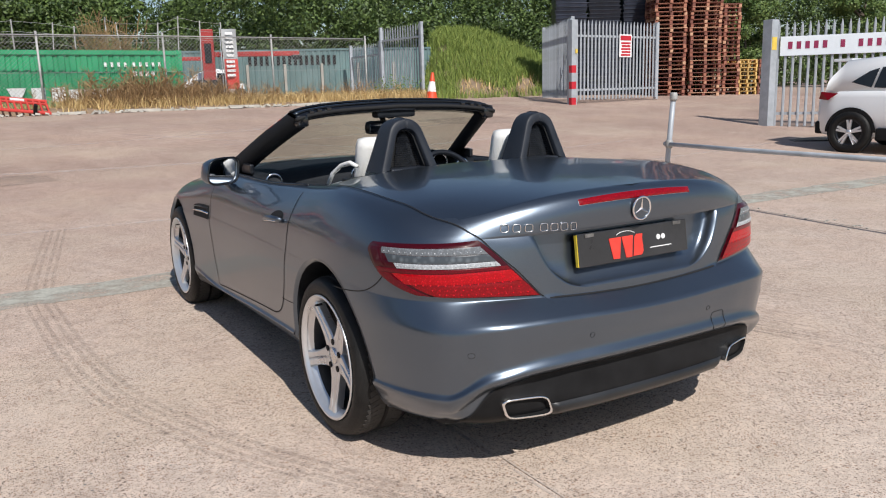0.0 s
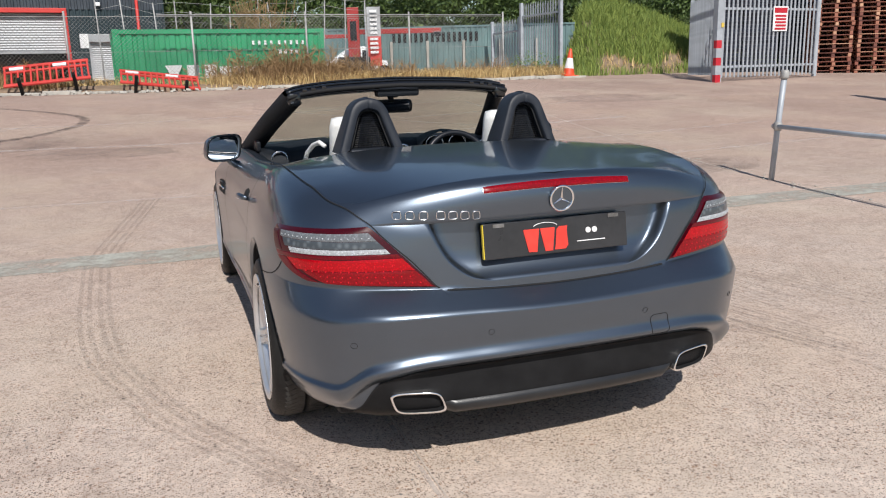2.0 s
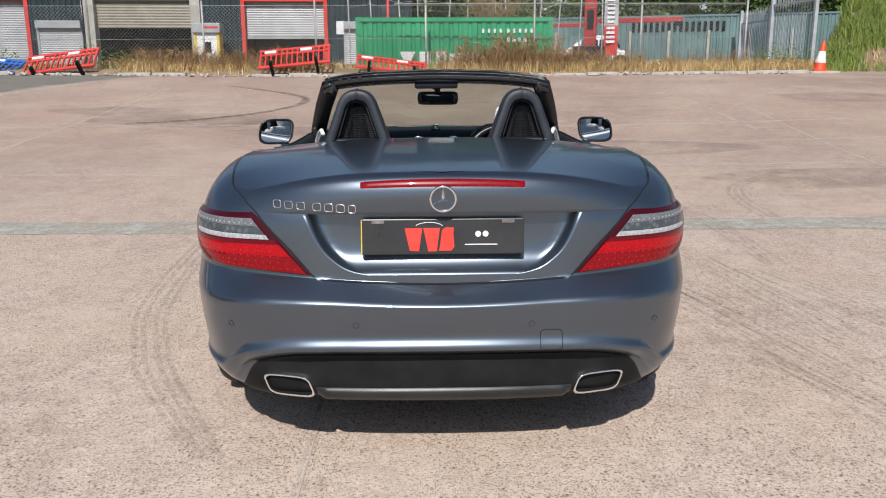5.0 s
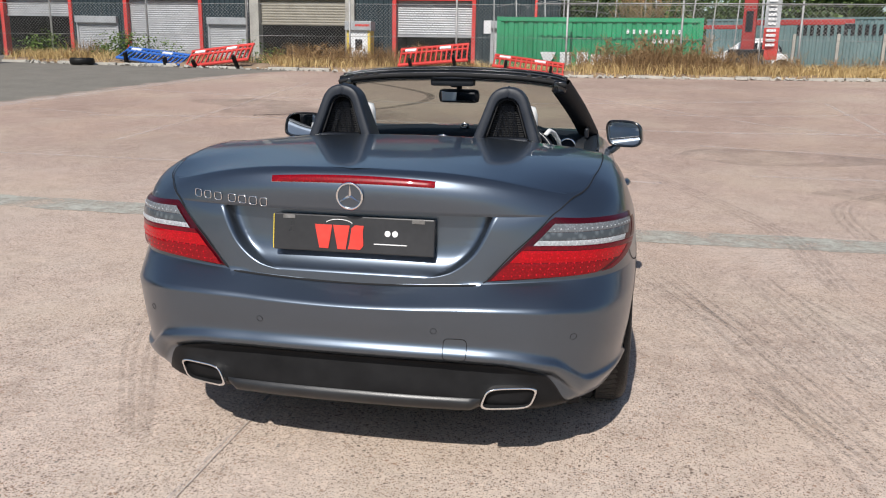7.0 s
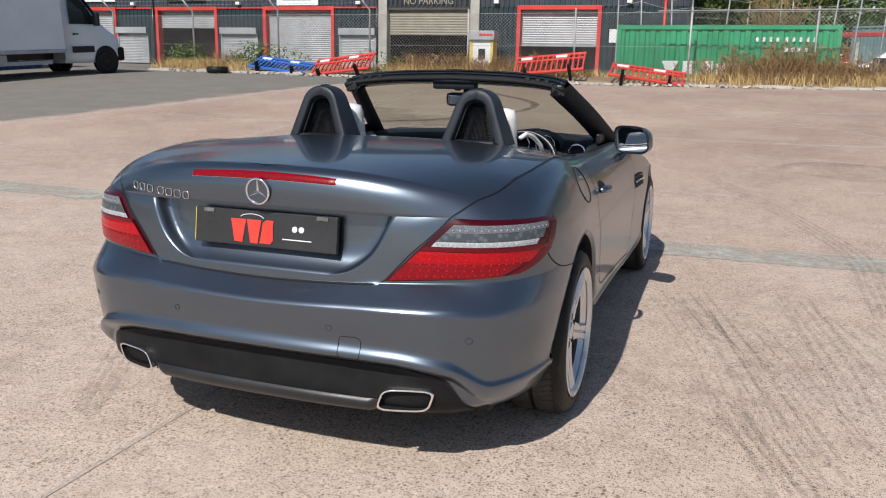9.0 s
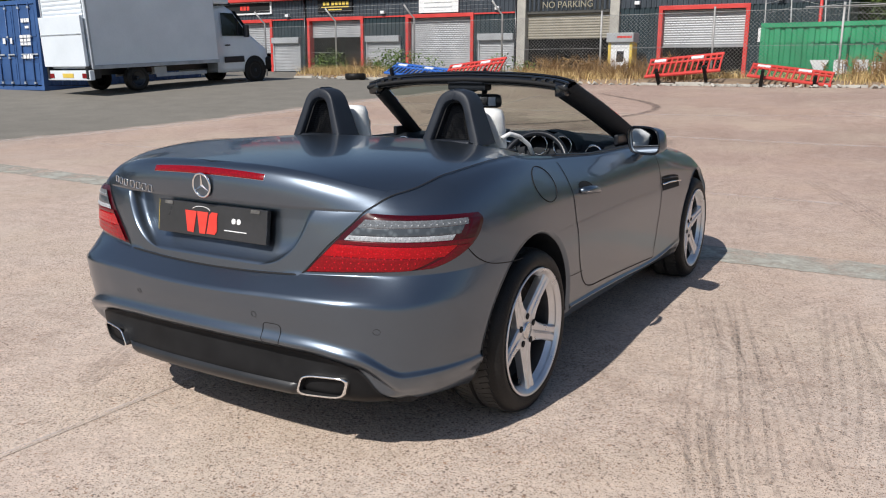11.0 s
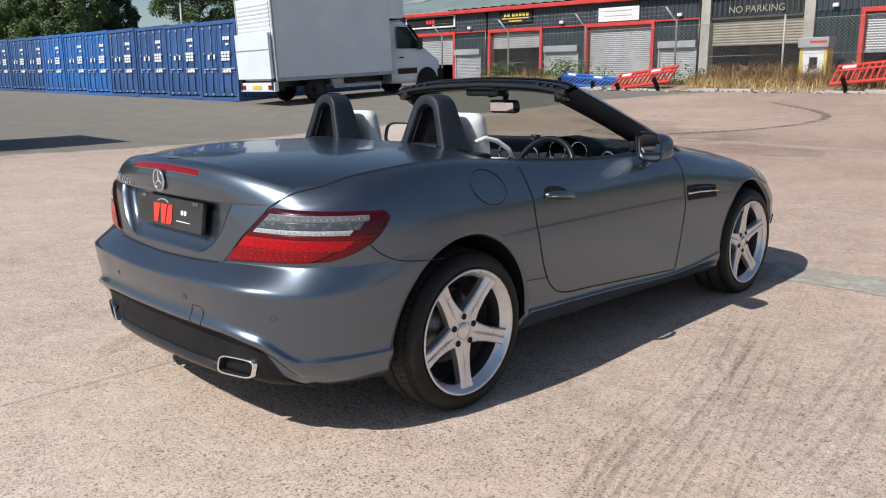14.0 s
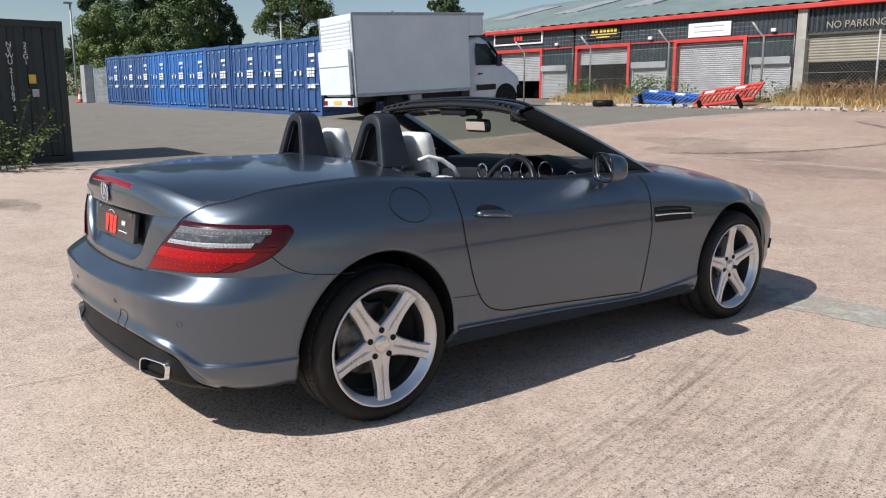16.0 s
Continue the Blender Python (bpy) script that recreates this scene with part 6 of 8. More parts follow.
# ---- scaffold tube rail ----
def build_rail():
    r = thing("tube_rail", at_ground(5.06, 3.93), "galvanised scaffold tube barrier rail on posts", "barrier rail")
    tube("rail_post", [(0, 0, -.05), (.03, -.02, .60), (.06, -.04, 1.14)], .030, ASH, r, "", 12)
    tube("rail_post", [(-.50, -4.2, -.1), (-.48, -4.2, .60)], .030, ASH, r, "", 12)
    tube("rail_tube", [(.03, .05, .585), (-.17, -1.3, .585), (-.50, -4.25, .60)], .024, ASH, r, "", 12)
    for z in (.585, 1.13):
        vs, fs = lathe([(.0, -.045), (.038, -.045), (.045, -.02), (.045, .03), (.036, .05), (.0, .05)], 16, 'z')
        o = mesh_ob("tube_clamp", vs, fs, RUSTY, r, "cast tube clamp", True)
        o.matrix_local = Matrix.Translation((.03 + .03 * (z > 1), -.02 * (1 + (z > 1)), z))


build_rail()


# ---- workshop units ----
FACADE = Matrix.Translation((-10, 28.78, 0.15)) @ Matrix.Rotation(radians(2.11), 4, 'Z') @ Matrix.Rotation(radians(0.35), 4, 'Y')


def corrugated(x0, x1, z0, z1, y, pitch=.20, depth=.03):
    vs, fs = [], []
    n = max(2, int((x1 - x0) / pitch))
    for k in range(n):
        a = x0 + (x1 - x0) * k / n
        w = (x1 - x0) / n
        for dx, dy in ((0, 0), (.30, 0), (.42, -depth), (.72, -depth), (.84, 0)):
            vs += [(a + dx * w, y + dy, z0), (a + dx * w, y + dy, z1)]
    vs += [(x1, y, z0), (x1, y, z1)]
    for i in range(len(vs) // 2 - 1):
        fs.append((2 * i, 2 * i + 2, 2 * i + 3, 2 * i + 1))
    return vs, fs


def roller(x0, x1, z0, z1, y, pitch=.085):
    vs, fs = [], []
    n = max(2, int((z1 - z0) / pitch))
    for k in range(n):
        a = z0 + (z1 - z0) * k / n
        h = (z1 - z0) / n
        for dz, dy in ((0, .006), (.15, -.006), (.5, -.016), (.85, -.006)):
            vs += [(x0, y + dy, a + dz * h), (x1, y + dy, a + dz * h)]
    vs += [(x0, y + .006, z1), (x1, y + .006, z1)]
    for i in range(len(vs) // 2 - 1):
        fs.append((2 * i, 2 * i + 1, 2 * i + 3, 2 * i + 2))
    return vs, fs


def build_units():
    u = thing("workshop_building", FACADE, "row of dark teal industrial units with red trim and roller shutters", "building")
    Z = lambda z: z - .15
    bays = [(-25.4, -22.1), (-19.9, -16.6), (-14.25, -11.1), (-8.62, -5.32), (2.82, 6.0)]
    # walls between the openings
    solid = [(-27.5, -25.4), (-22.1, -19.9), (-16.6, -14.25), (-11.1, -8.62), (-5.32, -3.15), (1.2, 2.82), (6.0, 9.3)]
    for a, b in solid:
        vs, fs = corrugated(a, b, 0, Z(3.84), 0)
        mesh_ob("wall_panel", vs, fs, CLADDING, u, "dark teal profiled wall")
    vs, fs = corrugated(-27.5, 9.3, Z(3.84), Z(4.72), -.02)
    mesh_ob("fascia", vs, fs, CLAD_GREY, u, "blue grey profiled fascia")
    for a, b in bays:
        vs, fs = corrugated(a, b, Z(3.78), Z(3.86), 0.0)
        mesh_ob("lintel", vs, fs, CLAD_GREY, u)
    opens = {0: 0.0, 1: 2.35, 2: 3.05, 3: 0.0, 4: 2.42}
    for k, (a, b) in enumerate(bays):
        d = new("shutter_bay")
        d.parent = u
        tagged(d, "red-framed roller shutter bay" if not opens[k] else "red-framed roller shutter bay, half open")
        for x in (a, b):
            box_part("door_jamb", (x - .075, -.10, 0, x + .075, .25, Z(3.86)), TRIM_RED, d, "red painted jamb", .01)
        box_part("door_head", (a - .075, -.104, Z(3.72), b + .075, .02, Z(3.88)), TRIM_RED, d, "red painted head", .01)
        lo = Z(opens[k]) if opens[k] else 0.0
        vs, fs = roller(a + .07, b - .07, max(lo, 0.0), Z(3.74), .16)
        mesh_ob("roller_shutter", vs, fs, SHUTTER, d, "pale grey roller shutter", False)
        if opens[k]:
            box_part("shutter_bar", (a + .07, .13, lo - .09, b - .07, .19, lo), SHUTTER, d)
            # near-black panels added for the darkness inside the open bay
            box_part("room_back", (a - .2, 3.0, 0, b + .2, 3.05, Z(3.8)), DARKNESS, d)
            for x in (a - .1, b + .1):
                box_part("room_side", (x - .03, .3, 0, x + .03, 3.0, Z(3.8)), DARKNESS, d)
    # small shuttered windows
    for a, b in ((-21.7, -20.2), (-16.45, -14.85), (-10.8, -9.05), (-4.95, -3.38), (6.75, 7.6)):
        w = new("shuttered_window")
        w.parent = u
        tagged(w, "small window with a white roller shutter")
        vs, fs = roller(a, b, 1.2, Z(2.72), -.045, .07)
        mesh_ob("window_shutter", vs, fs, SHUTTER, w)
        box_part("shutter_box", (a - .06, -.22, Z(2.70), b + .06, -.02, Z(2.98)), SHUTTER, w, "", .02)
        for x in (a - .03, b + .03):
            box_part("shutter_guide", (x - .04, -.09, 1.2, x + .04, -.03, Z(2.72)), SHUTTER, w)
    # concrete piers and the wide buff shutter
    for x in (-2.98, 1.02):
        box_part("concrete_pier", (x - .19, -.16, 0, x + .19, .30, Z(4.75)), CONCRETE, u, "weathered concrete pier", .015)
    vs, fs = roller(-2.79, .83, Z(2.72), Z(3.98), .12, .10)
    mesh_ob("wide_shutter", vs, fs, SHUTTER_BUFF, u, "buff roller shutter, half open")
    box_part("shutter_casing", (-2.79, -.02, Z(3.72), .83, .30, Z(4.72)), CASING, u, "dark olive shutter casing", .02)
    words("sign_words", "NO PARKING", .36, LETTER_CREAM, Matrix.Translation((-1.0, -.055, Z(4.06))) @ Matrix.Rotation(radians(90), 4, 'X'), u, .006)
    # the same blacked-in darkness behind the wide shutter
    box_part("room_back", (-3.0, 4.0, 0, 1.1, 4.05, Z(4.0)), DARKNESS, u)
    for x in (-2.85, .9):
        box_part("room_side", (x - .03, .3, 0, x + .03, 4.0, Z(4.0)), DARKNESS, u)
    # thin pale line and red trim over the doors
    for a, b in ((-27.5, -16.6), (-16.6, -11.0), (-11.0, -8.6), (-5.3, -3.2)):
        box_part("trim_strip", (a, -.065, Z(3.80), b, -.032, Z(3.86)), TRIM_RED, u)
    # gutter, roof, ridge
    box_part("gutter", (-27.7, -.34, Z(4.72), 9.45, -.04, Z(4.90)), TRIM_RED, u, "red painted gutter", .03)
    vs, fs = [], []
    n = 60
    for k in range(n + 1):
        x = -27.6 + 36.9 * k / n
        for dx, dz in ((0, 0), (.30, .05)):
            vs += [(x + dx * .615, -.30, Z(4.92) + dz), (x + dx * .615, 11.5, Z(7.75) + dz)]
    for i in range(len(vs) // 2 - 1):
        fs.append((2 * i, 2 * i + 2, 2 * i + 3, 2 * i + 1))
    mesh_ob("roof", vs, fs, ROOFING, u, "weathered green grey sheet roof")
    for k in range(7):
        x = -24 + 5 * k
        m = Matrix.Translation((x, 6.5, Z(6.60))) @ Matrix.Rotation(math.atan2(2.83, 11.8), 4, 'X')
        box_part("rooflight", (-.9, -2.2, 0, .9, 2.2, .05), SHUTTER, u, "pale roof light", 0, m)
    for x in (-27.5, 9.3):
        box_part("gable_wall", (x - .05, 0, 0, x + .05, 11.4, Z(4.75)), CLADDING, u)
    box_part("back_wall", (-27.5, 11.3, 0, 9.3, 11.4, Z(7.7)), CLADDING, u)
    # signs
    board = box_part("name_board", (-7.98, -.12, Z(3.92), -5.98, -.05, Z(4.50)), LETTER_WHITE, u, "blank white name board", .01)
    for k in range(2):
        box_part("faded_line", (-7.7, -.124, Z(4.32 - .2 * k), -6.3, -.12, Z(4.36 - .2 * k)), SHUTTER, board)
    board = box_part("name_board", (-13.62, -.12, Z(4.10), -11.62, -.05, Z(4.68)), GAP, u, "black name board with yellow bars", .01)
    for k in range(7):
        x = -13.3 + .21 * k + (.08 if k > 1 else 0)
        box_part("yellow_bar", (x, -.125, Z(4.42), x + .15, -.12, Z(4.58)), LETTER_YELLOW, board)
    box_part("yellow_line", (-13.4, -.125, Z(4.31), -11.8, -.12, Z(4.36)), LETTER_YELLOW, board)
    box_part("yellow_line", (-13.0, -.125, Z(4.19), -12.2, -.12, Z(4.24)), LETTER_YELLOW, board)
    board = box_part("name_board", (-20.1, -.12, Z(4.12), -16.5, -.05, Z(4.76)), LETTER_WHITE, u, "black name board with a white border", .01)
    box_part("board_face", (-20.0, -.125, Z(4.2), -16.6, -.12, Z(4.68)), GAP, board)
    for k in range(3):
        box_part("red_bar", (-18.55 + .22 * k, -.13, Z(4.34), -18.38 + .22 * k, -.125, Z(4.56)), LETTER_RED, board)
    # lamps, pipes, notices
    for x in (-15.5, -9.9, -4.1, 7.1, 1.9):
        box_part("wall_lamp", (x - .10, -.20, Z(3.95), x + .10, -.03, Z(4.08)), WHITE_BAND, u, "", .02)
    for x, mat in ((8.42, TRIM_RED), (-14.45, SATIN_BLACK), (-3.25, SATIN_BLACK)):
        tube("downpipe", [(x, -.09, 0), (x, -.09, Z(4.72))], .055, mat, u, "", 8)
    box_part("notice", (6.40, -.05, Z(2.5), 6.72, -.035, Z(3.0)), LETTER_WHITE, u)
    return u


build_units()
# dispensing kiosk by the pier
kiosk = thing("ticket_kiosk", FACADE @ Matrix.Translation((1.68, -1.05, 0)), "small white and yellow kiosk with a dark window", "kiosk")
box_part("kiosk_body", (-.42, -.30, 0, .42, .30, 2.35), LETTER_WHITE, kiosk, "", .02)
box_part("kiosk_side", (-.47, -.32, 0, -.36, .32, 2.35), LETTER_YELLOW, kiosk, "yellow side panel", .01)
box_part("kiosk_side", (.36, -.32, 0, .47, .32, 2.35), LETTER_YELLOW, kiosk, "orange side panel", .01)
box_part("kiosk_canopy", (-.52, -.42, 2.35, .52, .34, 2.70), SHUTTER, kiosk, "pale sign canopy", .02)
box_part("canopy_band", (-.10, -.426, 2.50, .46, -.42, 2.58), TRIM_RED, kiosk)
box_part("kiosk_window", (-.13, -.308, 1.62, .15, -.298, 2.02), GAP, kiosk)


# ---- shipping containers ----
def container_doors(c, w, h, y, mat, sgn=-1):
    """Two leaf doors with lock rods on an end wall at local y."""
    for x0, x1 in ((-w / 2 + .09, -.012), (.012, w / 2 - .09)):
        leaf = box_part("door_leaf", (x0, y - .02, .16, x1, y + .03, h - .14), mat, c, "", .008)
        for z0, z1 in ((.30, .78), (.92, 1.40), (1.54, h - .30)):
            box_part("door_panel", (x0 + .08, y - .032, z0, x1 - .08, y - .018, z1), mat, leaf, "", .006)
        for k in (.28, .72):
            x = x0 + (x1 - x0) * k
            tube("lock_rod", [(x, y - .055, .10), (x, y - .055, h - .08)], .018, mat, leaf, "", 6)
            for z in (.22, .95, 1.55, h - .22):
                box_part("rod_bracket", (x - .045, y - .07, z - .03, x + .045, y - .02, z + .03), ASH, leaf)
            box_part("lock_handle", (x - .02, y - .085, 1.02, x + .30, y - .068, 1.06), ASH, leaf)


def container_box(name, m, length, mat, label, group="", h=2.59, w=2.438, doors=True, pitch=.28):
    """Local x across the door end, which faces -y; the box runs back along +y."""
    c = thing(name, m, label, "shipping container", group)
    for x in (-w / 2 + .06, w / 2 - .06):
        for y in (.06, length - .06):
            box_part("corner_post", (x - .06, y - .06, 0, x + .06, y + .06, h), mat, c)
    for z in (.07, h - .06):
        for x in (-w / 2 + .04, w / 2 - .04):
            box_part("side_rail", (x - .04, .12, z - .065, x + .04, length - .12, z + .055), mat, c)
        for y in (.04, length - .04):
            box_part("end_rail", (-w / 2 + .12, y - .04, z - .065, w / 2 - .12, y + .04, z + .055), mat, c)
    for sx in (-1, 1):
        vs, fs = corrugated(.12, length - .12, .14, h - .12, 0, pitch, .036)
        vs = [((w / 2 - .035 + y) * sx, x, z) for x, y, z in vs]
        mesh_ob("side_wall", vs, fs, mat, c, "corrugated steel side")
    vs, fs = corrugated(-w / 2 + .12, w / 2 - .12, .14, h - .12, 0, pitch, .036)
    mesh_ob("end_wall", [(x, length - .05 - y, z) for x, y, z in vs], fs, mat, c)
    box_part("container_roof", (-w / 2 + .05, .05, h - .06, w / 2 - .05, length - .05, h - .015), mat, c)
    for x in (-w / 2 + .09, w / 2 - .09):
        for y in (.09, length - .09):
            for z in (.0, h - .118):
                box_part("corner_casting", (x - .095, y - .095, z, x + .095, y + .095, z + .12), mat, c, "", .01)
    if doors:
        container_doors(c, w, h, .05, mat)
    else:
        vs, fs = corrugated(-w / 2 + .12, w / 2 - .12, .14, h - .12, .05, pitch, .036)
        mesh_ob("end_wall", vs, fs, mat, c)
    return c


blues = []
for k in range(10):
    x = -21.45 - 2.463 * k
    mat = BRIGHT_BLUE if k in (4, 5, 6) else BLUE_BOX
    if k in (0, 4):
        c = container_box("storage_container", at_ground(x, 11.62, .8), 6.06, mat, "bright blue steel storage container with white door markings" if mat is BRIGHT_BLUE else "dark blue steel storage container with white door markings", "row of blue storage containers")
        for z0, z1, x0, x1 in ((1.95, 2.06, .45, .85), (1.78, 1.85, .62, .80), (1.30, 1.62, .32, .82), (.92, 1.06, .40, .86), (1.36, 1.52, -.55, -.42), (1.36, 1.52, -.18, -.08)):
            rows = 3 if z1 - z0 > .25 else 1
            for r in range(rows):
                za = z0 + (z1 - z0) * r / rows
                zb = za + (z1 - z0) / rows * (.78 if rows > 1 else 1)
                for f0, f1 in ((0, .30), (.36, .62), (.68, 1)) if x1 - x0 > .2 else ((0, 1),):
                    box_part("door_mark", (x0 + (x1 - x0) * f0, -.03, za, x0 + (x1 - x0) * f1, -.022, zb), LETTER_WHITE, c, "white painted mark")
        blues.append(c)
    else:
        src_c = blues[0] if mat is BLUE_BOX else blues[1]
        copy_thing(src_c, at_ground(x, 11.62 + .03 * (k % 3), .8))

# black container at the edge of the tarmac
dark = container_box("storage_container", Matrix.Translation((-14.12, 2.1, ground_z(-13, 2) - .02)) @ Matrix.Rotation(radians(180), 4, 'Z'), 6.06, BLACK_BOX,
                     "black green steel shipping container with white stacked code", "", doors=False)
for col, text in ((.92, "NEWU2110692"), (.66, "22G1")):
    for k, ch in enumerate(text):
        gap = .05 * (k > 3) * (col > .8) + .06 * (k > 9)
        words("code_letter", ch, .125, LETTER_WHITE, Matrix.Translation((-1.226, col, 2.14 - .102 * k - gap)) @ Matrix.Rotation(radians(-90), 4, 'Z') @ Matrix.Rotation(radians(90), 4, 'X'), dark, .002)
box_part("orange_label", (-1.232, .52, 1.46, -1.224, .64, 1.62), LETTER_YELLOW, dark)
box_part("white_label", (-1.232, .49, 1.22, -1.224, .60, 1.36), ASH, dark)
green = container_box("storage_container", Matrix.Translation((-2.2, 21.62, .10)) @ Matrix.Rotation(radians(-86), 4, 'Z') @ Matrix.Translation((-1.219, 0, 0)), 6.06, GREEN_BOX,
                      "green steel shipping container with white lettering", "", doors=False)
for k, y in enumerate((1.36, 1.92, 2.42, 2.84, 3.24, 3.64, 4.04, 4.44)):
    z1 = 1.58 if k < 3 else 1.52
    q = [(y - .04, z1), (y + .44, z1), (y + .25, 1.20), (y + .13, 1.20)] if k == 0 else [(y, 1.20), (y, z1), (y + .34, z1), (y + .34, 1.20)]
    vs = [(x, a, b) for x in (1.228, 1.222) for a, b in q]
    mesh_ob("white_letter_block", vs, [(0, 1, 2, 3), (7, 6, 5, 4), (0, 4, 5, 1), (1, 5, 6, 2), (2, 6, 7, 3), (3, 7, 4, 0)], LETTER_WHITE, green)
for k in range(9):
    box_part("white_code_bar", (1.222, 3.85 + .18 * k + .06 * (k > 3), 2.13, 1.228, 3.92 + .18 * k + .06 * (k > 3), 2.25), LETTER_WHITE, green)
for k in range(4):
    box_part("white_code_bar", (1.222, 4.62 + .17 * k, 1.86, 1.228, 4.72 + .17 * k, 2.0), LETTER_WHITE, green)


# ---- fences and gates of palisade ----
def palisade(name, a, b, z, height, label, mat=None, group="", sign=False):
    """A palisade panel from a to b: pales with pointed heads on two rails."""
    a, b = Vector((*a, z)), Vector((*b, z))
    d = b - a
    n = int(d.length / .155)
    f = thing(name, Matrix.Translation(a) @ Matrix.Rotation(math.atan2(d.y, d.x), 4, 'Z'), label, "palisade fence", group)
    mat = mat or ASH
    for zz in (.35, height - .45):
        box_part("palisade_rail", (0, .015, zz - .03, d.length, .06, zz + .03), mat, f)
    pale_v = [(-.030, 0, .06), (-.016, -.022, .06), (.016, -.022, .06), (.030, 0, .06)]
    vs = []
    for h in (.06, height - .12):
        vs += [(x, y, h) for x, y, _ in pale_v]
    vs += [(-.006, -.012, height), (.006, -.012, height)]
    fs = [(0, 1, 5, 4), (1, 2, 6, 5), (2, 3, 7, 6), (4, 5, 8), (5, 6, 9, 8), (6, 7, 9)]
    me = None
    for k in range(n):
        x = (k + .5) * d.length / n
        if me is None:
            me = mesh_ob("pale", vs, fs, mat, f).data
            o = [c for c in f.children if c.data is me][0]
        else:
            o = new("pale", me)
            o.parent = f
        o.matrix_local = Matrix.Translation((x, 0, random.uniform(-.01, .01))) @ Matrix.Rotation(random.uniform(-.03, .03), 4, 'Z')
    for x in (0, d.length):
        box_part("palisade_post", (x - .05, .0, 0, x + .05, .10, height + .02), mat, f)
    return f


leaf = palisade("gate_leaf", (13.42, 15.62), (17.35, 16.05), .86, 2.36, "open galvanised palisade gate leaf with a red notice", None, "palisade gates")
box_part("red_notice", (2.05, -.045, 1.30, 2.62, -.03, 1.98), LETTER_WHITE, leaf, "white notice board with red lines")
BAND_RED = surface("deep red reflective band", (0.42, 0.012, 0.025), (0.52, 0.02, 0.035), 6, 0.5, 0, 0.02)
box_part("notice_panel", (2.09, -.052, 1.80, 2.58, -.045, 1.94), BAND_RED, leaf)
for k in range(5):
    box_part("notice_line", (2.12 + .03 * (k % 2), -.052, 1.34 + .088 * k, 2.55, -.045, 1.395 + .088 * k), BAND_RED, leaf)
palisade("fence_panel", (15.38, 19.48), (13.55, 15.80), .92, 2.38, "galvanised palisade fence panel running back", None, "palisade fence panels")
stub = thing("gate_post", Matrix.Translation((13.40, 15.55, .76)), "galvanised gate post with red and white bands", "post")
box_part("post_body", (-.10, -.10, 0, .10, .10, 2.44), ASH, stub, "", .01)
for k in range(3):
    box_part("red_band", (-.12, -.12, .03 + .46 * k, .05, .0, .24 + .46 * k), BAND_RED, stub)
    box_part("white_band", (-.12, -.118, .24 + .46 * k, .05, .0, .49 + .46 * k), ASH, stub)
box_part("hinge_plate", (.02, -.125, 1.5, .10, -.10, 1.62), LETTER_YELLOW, stub)
leaf = palisade("gate_leaf", (13.85, 9.12), (16.35, 5.85), .24, 2.36, "galvanised palisade gate leaf with a white name board", None, "palisade gates")
board = box_part("name_board", (.12, -.06, 1.62, 3.9, -.035, 2.04), VAN_WHITE, leaf, "white name board with dark red bars", .006)
TRIM_DARK = surface("dark red lettering", (0.22, 0.015, 0.06), (0.28, 0.02, 0.08), 6, 0.6, 0, 0)
for k in range(14):
    if k in (5, 7):
        continue
    box_part("red_bar", (.28 + .175 * k, -.066, 1.765, .37 + .175 * k, -.06, 1.925), TRIM_DARK, board)
stub = thing("gate_post", Matrix.Translation((13.78, 9.18, .2)), "thick galvanised gate post with a yellow label", "post")
box_part("post_body", (-.12, -.12, 0, .12, .12, 2.46), ASH, stub, "", .01)
box_part("yellow_label", (-.10, -.128, 1.80, .06, -.12, 2.08), LETTER_YELLOW, stub)

# short palisade end by the cone, and the far one beyond
palisade("fence_panel", (11.5, 20.95), (11.28, 23.5), 1.05, 2.5, "blue grey palisade fence end section", None, "palisade fence panels")
palisade("fence_panel", (11.28, 23.6), (11.4, 26.4), .9, 2.2, "blue grey palisade fence running back", None, "palisade fence panels")
wall = thing("sheet_fence", Matrix.Translation((4.9, 29.6, 1.0)) @ Matrix.Rotation(radians(-19), 4, 'Z'), "long weathered blue green sheet steel boundary fence", "fence")
TRIM_DARK_RED = surface("dark red steel", (0.28, 0.02, 0.02), (0.40, 0.04, 0.035), 2, 0.5, 0, 0.04)
TEAL = surface("weathered teal sheet", (0.09, 0.16, 0.165), (0.16, 0.25, 0.25), 1.2, 0.55, 0.1, 0.05, 25)
vs_, fs_ = corrugated(0, 10.5, 0, 2.0, 0, .22, .03)
mesh_ob("sheet_panel", vs_, fs_, TEAL, wall)
for k in range(8):
    box_part("concrete_post", (.2 + 1.45 * k, -.12, 0, .30 + 1.45 * k, -.04, 1.5), CONCRETE, wall)
box_part("sheet_cap", (0, -.05, 2.0, 10.5, .05, 2.07), TEAL, wall)
for k in range(16):
    box_part("vent_slot", (3.2 + .22 * k, -.045, 1.45, 3.32 + .22 * k, -.034, 1.82), GAP, wall)

# banner, red lift frame and cars behind the fence
flag = thing("banner_flag", Matrix.Translation((6.66, 26.6, 1.02)) @ Matrix.Rotation(radians(-14), 4, 'Z'), "tall white and red feather banner", "banner")
tube("banner_pole", [(-.32, 0, 0), (-.32, 0, 2.72)], .015, ASH, flag, "", 6)
fv, ff = [], []
for k in range(13):
    z = .55 + 2.13 * k / 12
    for x in (-.25, -.08, .08, .25):
        fv.append((x, .05 * math.sin(z * 3 + x * 5), z))
for k in range(12):
    for j in range(3):
        ff.append((k * 4 + j, k * 4 + j + 1, k * 4 + 5 + j, k * 4 + 4 + j))
mesh_ob("banner_cloth", fv, [f for k, f in enumerate(ff) if k // 3 >= 6], SHUTTER, flag, "pale grey cloth", True)
